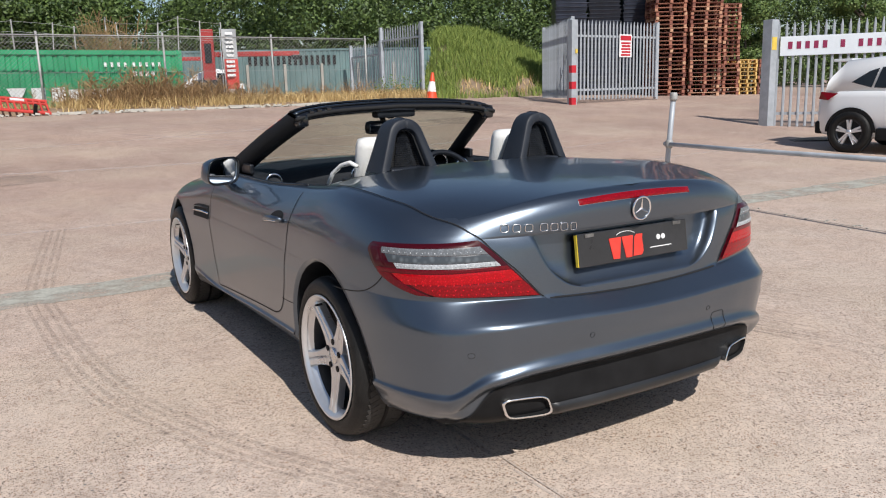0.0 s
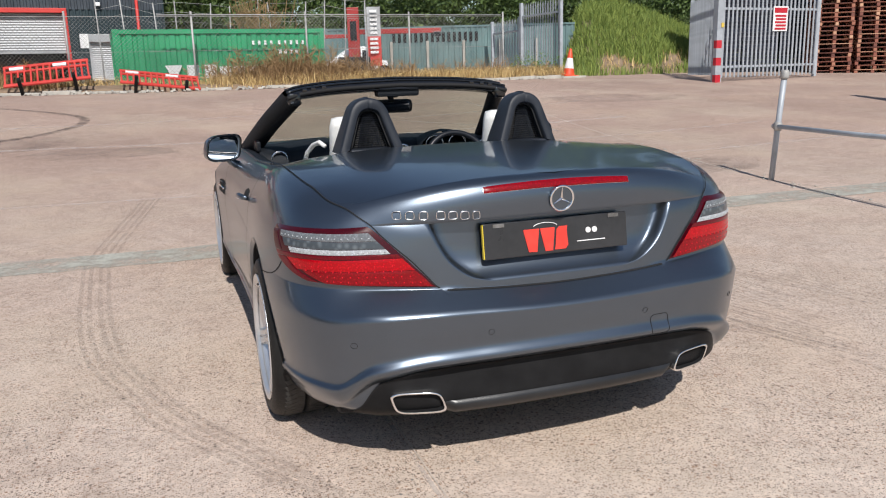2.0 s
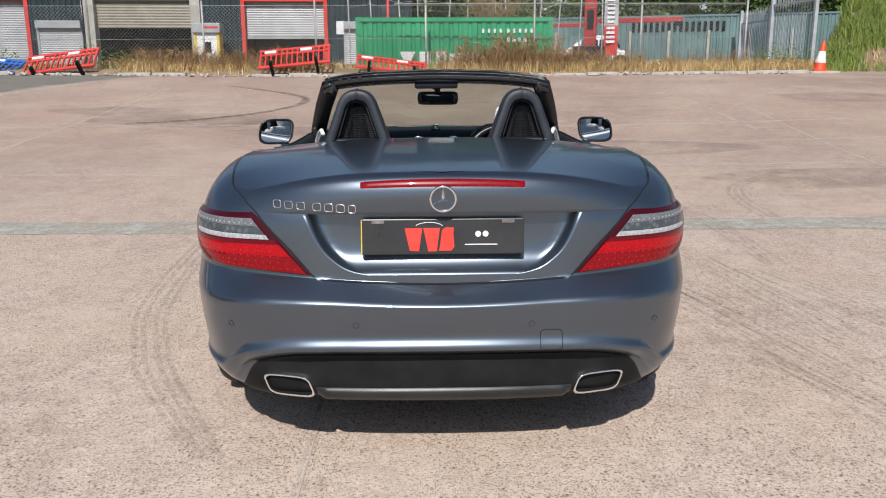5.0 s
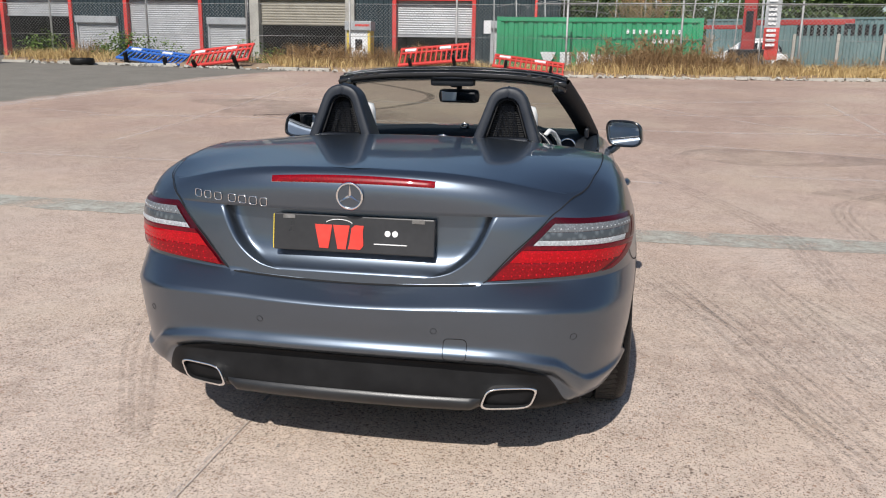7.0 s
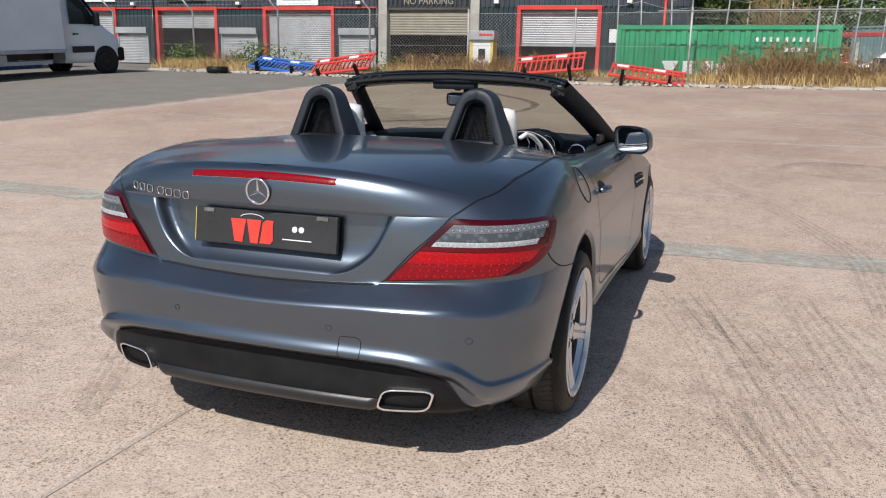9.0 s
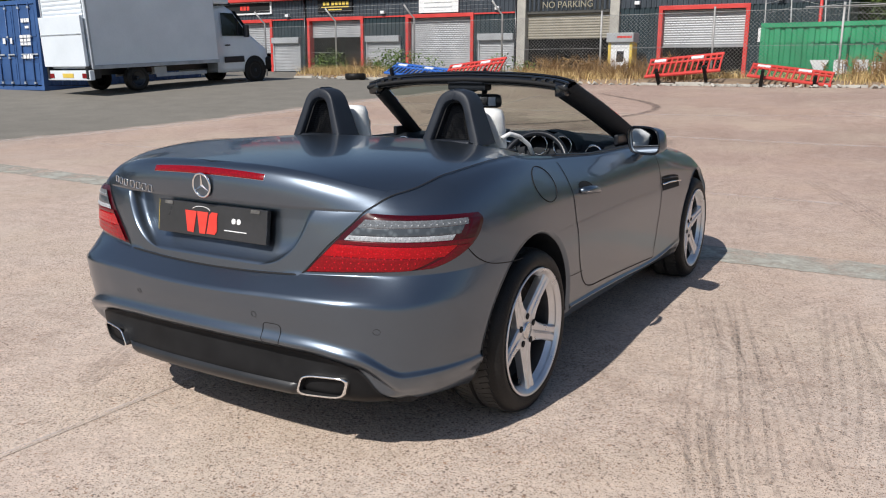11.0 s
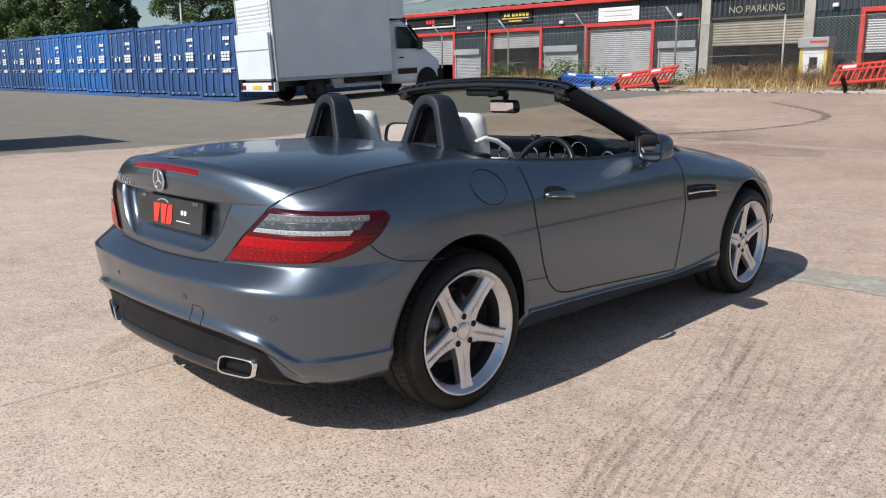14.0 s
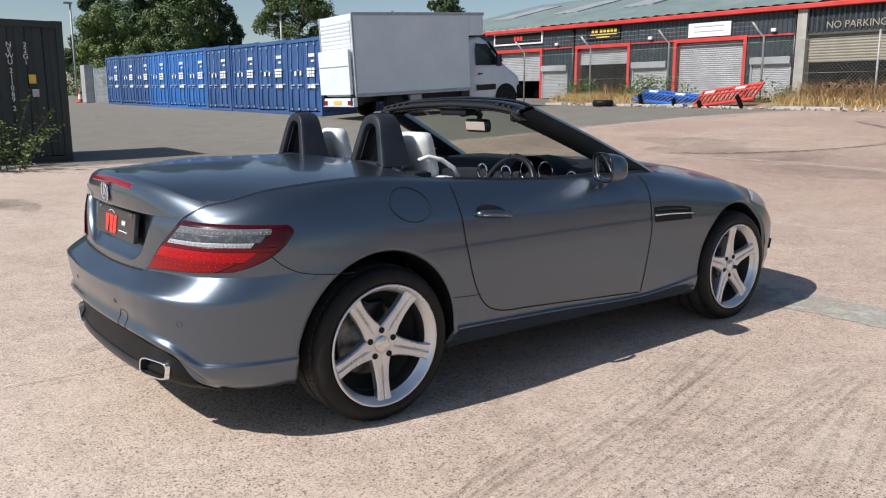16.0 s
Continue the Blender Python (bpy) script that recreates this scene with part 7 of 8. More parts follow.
mesh_ob("banner_foot", fv, [f for k, f in enumerate(ff) if k // 3 < 6], PLASTIC_RED, flag, "red cloth", True)
for k in range(6):
    box_part("banner_letter", (-.14, -.075, 1.70 + .155 * k, .12, -.065, 1.79 + .155 * k), LETTER_WHITE, flag)
for k in range(4):
    box_part("banner_letter", (-.16, -.075, 1.0 + .16 * k, .14, -.065, 1.09 + .16 * k), LETTER_WHITE, flag)
lift = thing("vehicle_lift", Matrix.Translation((6.05, 27.3, 1.02)) @ Matrix.Rotation(radians(-16), 4, 'Z'), "red steel lift frame with a long beam", "lift")
box_part("lift_tower", (-.22, -.16, 0, .22, .16, 2.70), TRIM_DARK_RED, lift, "red upright tower", .02)
box_part("tower_plate", (-.12, -.18, 1.5, .12, -.16, 2.2), SATIN_BLACK, lift)
box_part("lift_beam", (.22, -.10, 1.72, 3.3, .10, 1.90), TRIM_DARK_RED, lift, "red beam", .02)
box_part("lift_beam", (-1.9, -.10, 1.60, -.22, .10, 1.74), TRIM_DARK_RED, lift, "red beam", .02)
box_part("beam_end", (3.0, -.14, 1.58, 3.3, .14, 1.76), SATIN_BLACK, lift, "", .02)
box_part("lift_base", (-.6, -.5, 0, .6, .5, .9), SATIN_BLACK, lift, "", .02)


# ---- vehicles ----
def loft(sections, close=True):
    """Joins loops of equal length into a skin."""
    n = len(sections[0])
    vs = [p for s in sections for p in s]
    fs = []
    for i in range(len(sections) - 1):
        for k in range(n if close else n - 1):
            j = (k + 1) % n
            fs.append((i * n + k, i * n + j, (i + 1) * n + j, (i + 1) * n + k))
    if close:
        fs.append(tuple(range(n)))
        fs.append(tuple((len(sections) - 1) * n + k for k in reversed(range(n))))
    return vs, fs


def road_wheel(parent, x, y, r, w, rim_mat, sgn, spokes=5):
    root = new("wheel")
    root.parent = parent
    root.matrix_local = Matrix.Translation((x, y, r)) @ Matrix.Rotation(0 if sgn > 0 else math.pi, 4, 'Z')
    h = w / 2
    vs, fs = lathe([(r * .66, -h), (r * .9, -h), (r, -h + .03), (r, h - .03), (r * .9, h), (r * .68, h), (r * .66, h - .02)], 40)
    mesh_ob("tyre", vs, fs, RUBBER, root, "", True)
    vs, fs = lathe([(r * .67, h - .02), (r * .62, h - .01), (r * .56, h - .05), (r * .5, h - .08), (0, h - .09)], 40)
    rim = mesh_ob("rim", vs, fs, SATIN_BLACK if spokes else rim_mat, root, "", True)
    for k in range(spokes * 2):
        t = 2 * math.pi * (k // 2) / spokes + (.14 if k % 2 else -.14)
        bm = bmesh.new()
        box(bm, h - .06, -r * .055, r * .08, h - .012, r * .055, r * .64, .006, Matrix.Rotation(t, 4, 'X'))
        part("spoke", bm, rim_mat, rim)
    vs, fs = lathe([(r * .14, h - .05), (r * .14, h - .012), (0, h - .01)], 20)
    mesh_ob("hub", vs, fs, rim_mat, rim, "", True)
    return root


def build_car_body(name, m, length, width, height, mat, label, suv=True, axle=.19):
    """A plain passenger car; local +y is forward, rear bumper at y = 0."""
    c = thing(name, m, label, "car")
    W = width / 2
    belt = height * (.64 if suv else .60)
    roof_w = W * .76
    L = length
    # (y, half width low, z low, z belt)
    st = [(0.0, W * .80, .42, belt * .92), (.10, W * .92, .30, belt * .98), (.35, W * .97, .26, belt * 1.0), (.9, W, .24, belt), (L * .5, W, .24, belt * .98), (L * .72, W, .24, belt * .95), (L * .88, W * .97, .26, belt * .86), (L * .97, W * .88, .30, belt * .72), (L, W * .70, .36, belt * .62)]
    loops = []
    for y, w, z0, z1 in st:
        zm = (z0 + z1) / 2
        half = [(w * .90, z0), (w * .98, z0 + .06), (w, zm), (w * .985, z1 - .10), (w * .95, z1), (w * .70, z1 + .025)]
        loops.append([(x, y, z) for x, z in half] + [(-x, y, z) for x, z in reversed(half)])
    vs, fs = loft(loops)
    mesh_ob("body_shell", vs, fs, mat, c, "", True)
    # cabin
    gl = [(.14, roof_w * .96, belt * .98, height * .80), (.42, roof_w, belt, height * .965), (L * .28, roof_w, belt, height), (L * .46, roof_w, belt, height * .985), (L * .56, roof_w * .98, belt, height * .90), (L * .72, roof_w * .95, belt * .92, belt * .99)]
    loops = []
    for y, w, z0, z1 in gl:
        half = [(W * .93, z0 - .02), (w + (W * .93 - w) * .35, z0 + (z1 - z0) * .65), (w, z1 - .05), (w * .88, z1)]
        loops.append([(x, y, z) for x, z in half] + [(-x, y, z) for x, z in reversed(half)])
    vs, fs = loft(loops)
    mesh_ob("cabin", vs, fs, mat, c, "", True)
    for sgn in (1, -1):
        def on_side(y, z):
            k = (z - belt) / (height - belt)
            return ((W * .935 - (W * .935 - roof_w) * k * .92 + .008) * sgn, y, z)
        low, high = lambda y: belt + .02 + .10 * max(0, 1 - y / (L * .34)), height - .17
        panes = [[(L * .135, low(L * .135) + .07), (L * .215, low(L * .215)), (L * .235, high - .03), (L * .20, high - .08)],
                 [(L * .225, low(L * .225)), (L * .40, low(L * .40)), (L * .395, high), (L * .245, high - .02)],
                 [(L * .415, low(L * .415)), (L * .60, belt + .03), (L * .50, high - .07), (L * .41, high)]]
        for q in panes:
            q = [on_side(y, z) for y, z in q]
            mesh_ob("side_window", q, [(0, 1, 2, 3) if sgn > 0 else (3, 2, 1, 0)], DARK_GLASS, c)
        lo_, hi_ = (.86, 1.0) if suv else (.80, .98)
        tl = [((W * .975) * sgn, .24, belt * lo_), ((W * .965) * sgn, .40, belt * (hi_ - .03)), ((W * .90) * sgn, .09, belt * hi_), ((W * .87) * sgn, .04, belt * (lo_ + .02))]
        mesh_ob("tail_lamp", [(x * 1.012, y - .012, z) for x, y, z in tl], [(0, 1, 2, 3) if sgn > 0 else (3, 2, 1, 0)], LENS_RED, c)
        for wy in (L * axle, L * .80):
            r = .345 if suv else .31
            ang = np.linspace(0, math.pi, 22)
            ring = [((W * 1.0 + .004) * sgn, wy + (r + .07) * math.cos(t), r + (r + .07) * math.sin(t)) for t in ang]
            cl = ring + [((W * 1.0 + .004) * sgn, wy + (r + .012) * math.cos(t), r + (r + .012) * math.sin(t)) for t in reversed(ang)]
            n = len(ang)
            mesh_ob("arch_trim", cl, [(k, k + 1, 2 * n - 2 - k, 2 * n - 1 - k) for k in range(n - 1)], BLACK_PLASTIC, c)
            # flat near-black disc painted on for the shade inside the arch
            disc = [((W * 1.0 + .002) * sgn, wy + (r + .03) * math.cos(t), r + (r + .03) * math.sin(t)) for t in np.linspace(0, 2 * math.pi, 30)[:-1]]
            mesh_ob("arch_well", disc, [tuple(range(29))], GAP, c)
            road_wheel(c, (W - .06) * sgn, wy, r, .22, RIM_SILVER, sgn)
        bm = bmesh.new()
        box(bm, (W + .01) * sgn - .02, L * axle + .42, .22, (W + .01) * sgn + .015, L * .80 - .42, .42, .02)
        part("sill_trim", bm, BLACK_PLASTIC, c)
        bm = bmesh.new()
        box(bm, (W + .005) * sgn - .012, L * .345, belt * .86, (W + .02) * sgn + .0, L * .345 + .20, belt * .90, .01)
        part("door_handle", bm, mat, c)
        bm = bmesh.new()
        box(bm, (W + .10) * sgn - .10, L * .57, belt * 1.0, (W + .10) * sgn + .08, L * .57 + .14, belt * 1.0 + .14, .03)
        part("door_mirror", bm, mat, c)
    bm = bmesh.new()
    box(bm, -W * .86, -.03, .30, W * .86, .12, .52, .04)
    part("rear_bumper", bm, BLACK_PLASTIC, c)
    q = [(-roof_w * .80, .135, belt * 1.02), (roof_w * .80, .135, belt * 1.02), (roof_w * .72, .33, height * .90), (-roof_w * .72, .33, height * .90)]
    mesh_ob("rear_window", [(x, y - .03, z + .01) for x, y, z in q], [(0, 1, 2, 3)], DARK_GLASS, c)
    bm = bmesh.new()
    box(bm, -roof_w * .7, .10, height * .955, roof_w * .7, .42, height * .985, .012)
    part("roof_spoiler", bm, mat, c)
    return c


wc = Vector((10.92, 5.33))
wdir = Vector((.16, -.98)).normalized()
wperp = Vector((-wdir.y, wdir.x))
base = wc - wdir * (4.2 * .150) + wperp * .86
wang = math.degrees(math.atan2(wdir.y, wdir.x)) - 90
build_car_body("parked_car", Matrix.Translation((base.x, base.y, ground_z(11, 5.3) + .0)) @ Matrix.Rotation(radians(wang), 4, 'Z'), 4.2, 1.84, 1.60, WHITE_PAINT, "white family car parked by the palisade gate", True, .150)
build_car_body("parked_car", Matrix.Translation((8.35, 29.4, .92)) @ Matrix.Rotation(radians(86), 4, 'Z'), 4.0, 1.70, 1.46, WHITE_PAINT, "white hatchback parked behind the banner", False)
build_car_body("parked_car", Matrix.Translation((7.9, 32.4, .98)) @ Matrix.Rotation(radians(86), 4, 'Z'), 4.2, 1.75, 1.62, RED_CAR, "dark red hatchback parked behind the white one", False)
build_car_body("parked_car", Matrix.Translation((8.2, 35.6, 1.0)) @ Matrix.Rotation(radians(86), 4, 'Z'), 4.2, 1.75, 1.80, WHITE_PAINT, "white car parked behind the red hatchback", False)


def build_truck():
    # local +y forward, rear of the box at y = 0
    t = thing("box_truck", at_ground(-17.9, 11.0, -4, .06) @ Matrix.Rotation(radians(3.2), 4, 'X'), "white box truck with a tail lift", "truck")
    W = 1.06
    bm = bmesh.new()
    box(bm, -W, 0, .66, W, 4.15, 3.02, .03)
    part("cargo_box", bm, VAN_WHITE, t, "plain white cargo box")
    bm = bmesh.new()
    box(bm, -W, 4.15, 2.35, W, 4.75, 3.02, .06)
    part("box_overhang", bm, VAN_WHITE, t)
    for z0, z1 in ((.64, .74), (2.96, 3.05)):
        for x in (-W, W):
            box_part("box_rail", (x - .025, -.01, z0, x + .025, 4.76 if z1 > 2 else 4.16, z1), ASH, t, "", .008)
    for x in (-W, W):
        box_part("corner_rail", (x - .03, -.02, .66, x + .03, .04, 3.03), ASH, t, "", .008)
    vs, fs = roller(-W + .12, W - .12, .80, 2.86, -.015, .11)
    mesh_ob("rear_shutter", vs, fs, VAN_WHITE, t, "white roller door")
    tl = new("tail_lift")
    tl.parent = t
    tagged(tl, "grey tail lift platform folded up")
    box_part("lift_platform", (-W + .06, -.16, .72, W - .06, -.07, 2.02), VAN_WHITE, tl, "", .015)
    for z in (1.55,):
        box_part("platform_rib", (-W + .08, -.175, z - .012, W - .08, -.16, z + .012), ASH, tl)
    for x in (-W + .12, W - .12):
        box_part("lift_arm", (x - .05, -.12, .40, x + .05, .25, .75), SATIN_BLACK, tl, "", .01)
    box_part("rear_bumper", (-W + .03, -.10, .36, W - .03, .04, .62), VAN_WHITE, t, "white rear beam", .02)
    for x in (-.82, .82):
        box_part("tail_lamp", (x - .13, -.115, .42, x + .13, -.10, .54), LENS_RED, t)
    box_part("rear_plate", (-.26, -.113, .43, .26, -.10, .54), LETTER_YELLOW, t, "yellow rear plate")
    for x in (-.45, .45):
        box_part("chassis_rail", (x - .05, .05, .46, x + .05, 5.4, .64), SATIN_BLACK, t)
    for x in (-W + .08, W - .08):
        box_part("side_guard", (x - .02, 1.95, .34, x + .02, 3.7, .44), ASH, t)
        box_part("side_locker", (x - .12, 1.9, .42, x + .02, 2.3, .62), SHUTTER, t, "", .01)
    box_part("wind_deflector", (-.84, 4.55, 2.32, .84, 4.98, 2.40), SATIN_BLACK, t, "black deflector over the cab", .03)
    # cab
    loops = []
    for y, w, z0, z1, k in ((4.16, .98, .34, 2.28, 1.0), (4.7, .99, .32, 2.33, .96), (5.05, .99, .32, 2.16, .92), (5.55, .985, .32, 1.52, .96), (5.95, .96, .32, 1.24, .97), (6.22, .90, .34, 1.10, .96), (6.36, .78, .40, .92, .95)):
        half = [(w * .96, z0), (w, z0 + .15), (w, z0 + (min(z1, 1.45) - z0) * .85), (w * (k - .06 * (z1 > 1.6)), z1 - .10), (w * (k - .14), z1)]
        loops.append([(x, y, z) for x, z in half] + [(-x, y, z) for x, z in reversed(half)])
    vs, fs = loft(loops)
    mesh_ob("cab", vs, fs, VAN_WHITE, t, "white cab", True)
    for sgn in (1, -1):
        q = [(.995 * sgn, 4.42, 1.42), (.995 * sgn, 5.44, 1.40), (.975 * sgn, 5.16, 1.78), (.955 * sgn, 4.92, 2.08), (.945 * sgn, 4.46, 2.10)]
        q = [(x * 1.008, y, z) for x, y, z in q]
        mesh_ob("side_window", q, [tuple(range(5)) if sgn > 0 else tuple(reversed(range(5)))], DARK_GLASS, t)
        box_part("window_bar", (.99 * sgn - .012, 5.02, 1.42, .985 * sgn + .018, 5.06, 1.95), SATIN_BLACK, t)
        box_part("door_handle", (1.0 * sgn - .01, 4.50, 1.12, 1.0 * sgn + .02, 4.68, 1.16), SATIN_BLACK, t, "", .006)
        box_part("rub_strip", (1.0 * sgn - .01, 4.42, .62, 1.0 * sgn + .02, 5.20, .80), SATIN_BLACK, t, "", .02)
        bm = bmesh.new()
        box(bm, 1.16 * sgn - .09, 5.18, 1.36, 1.16 * sgn + .09, 5.30, 1.74, .04)
        mir = part("door_mirror", bm, SATIN_BLACK, t)
        for wy in (1.35, 5.62):
            # flat near-black disc stands in for the shaded front wheel hollow
            disc = [((1.003 if wy > 3 else .9) * sgn, wy + .44 * math.cos(a), .36 + .44 * math.sin(a)) for a in np.linspace(0, 2 * math.pi, 30)[:-1]]
            if wy > 3:
                mesh_ob("wheel_well", disc, [tuple(range(29))], GAP, t)
            road_wheel(t, .90 * sgn, wy, .345, .24, SATIN_BLACK, sgn, 0)
    q = [(-.86, 5.08, 2.14), (.86, 5.08, 2.14), (.93, 5.58, 1.50), (-.93, 5.58, 1.50)]
    mesh_ob("windscreen", [(x, y + .02, z + .02) for x, y, z in q], [(0, 1, 2, 3)], DARK_GLASS, t)
    bm = bmesh.new()
    box(bm, -.92, 6.10, .34, .92, 6.42, .74, .06)
    part("front_bumper", bm, BLACK_PLASTIC, t, "dark plastic front bumper")
    tube("roof_aerial", [(.2, 1.9, 3.02), (.2, 1.9, 3.16)], .03, SATIN_BLACK, t, "", 6)


build_truck()


# ---- pallets and crates ----
def pallet_data(mat):
    """Bearer, cross bar and top board of a pallet, as meshes that all pallets share."""
    side = [(-.6, 0), (.6, 0), (.6, .10), (.46, .10), (.46, .022), (.07, .022), (.07, .10), (-.07, .10), (-.07, .022), (-.46, .022), (-.46, .10), (-.6, .10)]
    n = len(side)
    vs = [(x, y, z) for x in (-.05, .05) for y, z in side]
    fs = [tuple(range(n)), tuple(reversed(range(n, 2 * n)))] + [(k, n + k, n + (k + 1) % n, (k + 1) % n) for k in range(n)]
    out = []
    for name, v, f in (("bearer", vs, [tuple(reversed(q)) for q in fs]), ("cross_bar", None, None), ("top_board", None, None)):
        if v is None:
            q = Soup()
            q.block(-.55, -.05, 0, .55, .05, .018 if name == "cross_bar" else .020)
            v, f = [tuple(p) for p in q.v], q.f
        me = bpy.data.meshes.new(name)
        me.from_pydata(v, [], f)
        me.materials.append(mat)
        out.append(me)
    return out


def pallet_stack(m, n, mat, label, kit):
    t = thing("pallet_stack", m, label, "pallet stack", "stacks of pallets")
    bearer, bar, board = kit
    for k in range(n):
        o = new("pallet", bearer)
        o.parent = t
        o.matrix_local = Matrix.Translation((random.uniform(-.03, .03), random.uniform(-.03, .03), .139 * k)) @ Matrix.Rotation(random.uniform(-.04, .04), 4, 'Z')
        for name, me, spots in (("bearer", bearer, [(-.5, 0, 0), (.5, 0, 0)]), ("cross_bar", bar, [(0, y, .10) for y in (-.53, 0, .53)]), ("top_board", board, [(0, -.55 + .22 * j, .118) for j in range(6)])):
            for p in spots:
                c = new(name, me)
                c.parent = o
                c.matrix_local = Matrix.Translation(p)
    return t


red_pallet, raw_pallet = pallet_data(PALLET_RED), pallet_data(PALLET_RAW)
line_a, line_b = Vector((19.75, 18.05)), Vector((21.85, 16.95))
row_turn = math.degrees(math.atan2(line_b.y - line_a.y, line_b.x - line_a.x))
for k in range(2):
    p = line_a.lerp(line_b, k / 1.9)
    for d in (0, 1):
        q = p + Vector((.55, .95)) * d * 1.3
        pallet_stack(Matrix.Translation((q.x, q.y, .86)) @ Matrix.Rotation(radians(row_turn), 4, 'Z'), 29 - 2 * k, PALLET_RED, "tall stack of red stained wooden pallets", red_pallet)
pallet_stack(Matrix.Translation((22.0, 17.6, .86)) @ Matrix.Rotation(radians(row_turn), 4, 'Z'), 23, PALLET_RED, "stack of red stained wooden pallets", red_pallet)
pallet_stack(Matrix.Translation((22.85, 17.25, .86)) @ Matrix.Rotation(radians(row_turn + 4), 4, 'Z') @ Matrix.Diagonal((.62, .9, 1, 1)), 9, PALLET_RAW, "low stack of raw yellow wooden pallets", raw_pallet)
pallet_stack(Matrix.Translation((23.55, 16.85, .86)) @ Matrix.Rotation(radians(row_turn - 5), 4, 'Z') @ Matrix.Diagonal((.62, .9, 1, 1)), 9, PALLET_RAW, "low stack of weathered brown pallets", red_pallet)


def crate_stack(x, y, turn, n):
    t = thing("crate_stack", Matrix.Translation((x, y, 1.0)) @ Matrix.Rotation(radians(turn), 4, 'Z'), "tall stack of dark grey plastic trays", "crate stack", "stacks of plastic trays")
    loops = [(.54, .46, 0), (.58, .50, .10), (.60, .52, .10), (.60, .52, .118), (.56, .48, .118), (.52, .44, .02)]
    vs = [(sx * a, sy * b, z) for a, b, z in loops for sx, sy in ((-1, -1), (1, -1), (1, 1), (-1, 1))]
    fs = [(4 * i + j, 4 * i + (j + 1) % 4, 4 * i + 4 + (j + 1) % 4, 4 * i + 4 + j) for i in range(len(loops) - 1) for j in range(4)]
    fs += [(3, 2, 1, 0), tuple(4 * len(loops) - 4 + j for j in range(4))]
    me = bpy.data.meshes.new("plastic_tray")
    me.from_pydata(vs, [], fs)
    me.materials.append(CRATE)
    for k in range(n):
        o = new("plastic_tray", me)
        o.parent = t
        o.matrix_local = Matrix.Translation((random.uniform(-.03, .03), random.uniform(-.03, .03), .132 * k))


for k in range(4):
    p = Vector((17.6, 20.75)).lerp(Vector((20.75, 18.95)), k / 3)
    crate_stack(p.x, p.y, row_turn + random.uniform(-3, 3), 31 - k)

# ---- grass mound ----
def mound_z(x, y):
    d = max(0, 1 - math.hypot((x - 16.5) / 7.5, (y - 27.5) / 6.5))
    cut = min(max((x - (.5176 * (y + 3.2) - 1.3)) / 1.6, 0), 1)
    d *= cut * cut * (3 - 2 * cut)
    return 1.0 + 2.7 * (d * d * (3 - 2 * d)) ** .75 + .12 * noise.noise((x * .6, y * .6, 1)) * (d > 0)


def build_mound():
    xs, ys = np.linspace(9.5, 24.5, 46), np.linspace(20.8, 34.5, 42)
    vs = [(x, y, mound_z(x, y) - .02) for y in ys for x in xs]
    n = len(xs)
    fs = [(j * n + i, j * n + i + 1, j * n + n + i + 1, j * n + n + i) for j in range(len(ys) - 1) for i in range(n - 1)]
    ob = mesh_ob("earth_mound", vs, fs, SOIL, None, "", True)
    tagged(ob, "earth mound overgrown with grass", "mound", "", "structure")
    rnd = random.Random(9)
    spots, dry = [], []
    while len(spots) < 5200:
        x, y = rnd.uniform(9.8, 23.5), rnd.uniform(21, 31)
        z = mound_z(x, y)
        if z < 1.12 and (rnd.random() < .75 or x < .5176 * (y + 3.2) - 1.0):
            continue
        if 1.12 < z < 1.7 and y < 23.5 and noise.noise((x * .8, y * .8, 4)) > .05:
            if rnd.random() < .3:
                dry.append((x, y, z, rnd.randint(2, 4)))
            continue
        spots.append((x, y, z, rnd.randint(9, 13)))
    blades("mound_grass", GRASS, spots, .12, .42, .20, .8, "long green grass on the mound", .010)
    blades("mound_dry_grass", HAY, dry, .1, .3, .2, .8, "dry tufts at the foot of the mound", .014)


build_mound()


# ---- trees ----
def limb_path(a, b, bend, rnd):
    m = (a + b) / 2 + Vector((rnd.uniform(-1, 1), rnd.uniform(-1, 1), rnd.uniform(-.3, .6))) * bend
    return [a.lerp(m, k / 3) if k < 3 else m for k in range(4)] + [m.lerp(b, k / 3) for k in (1, 2, 3)]


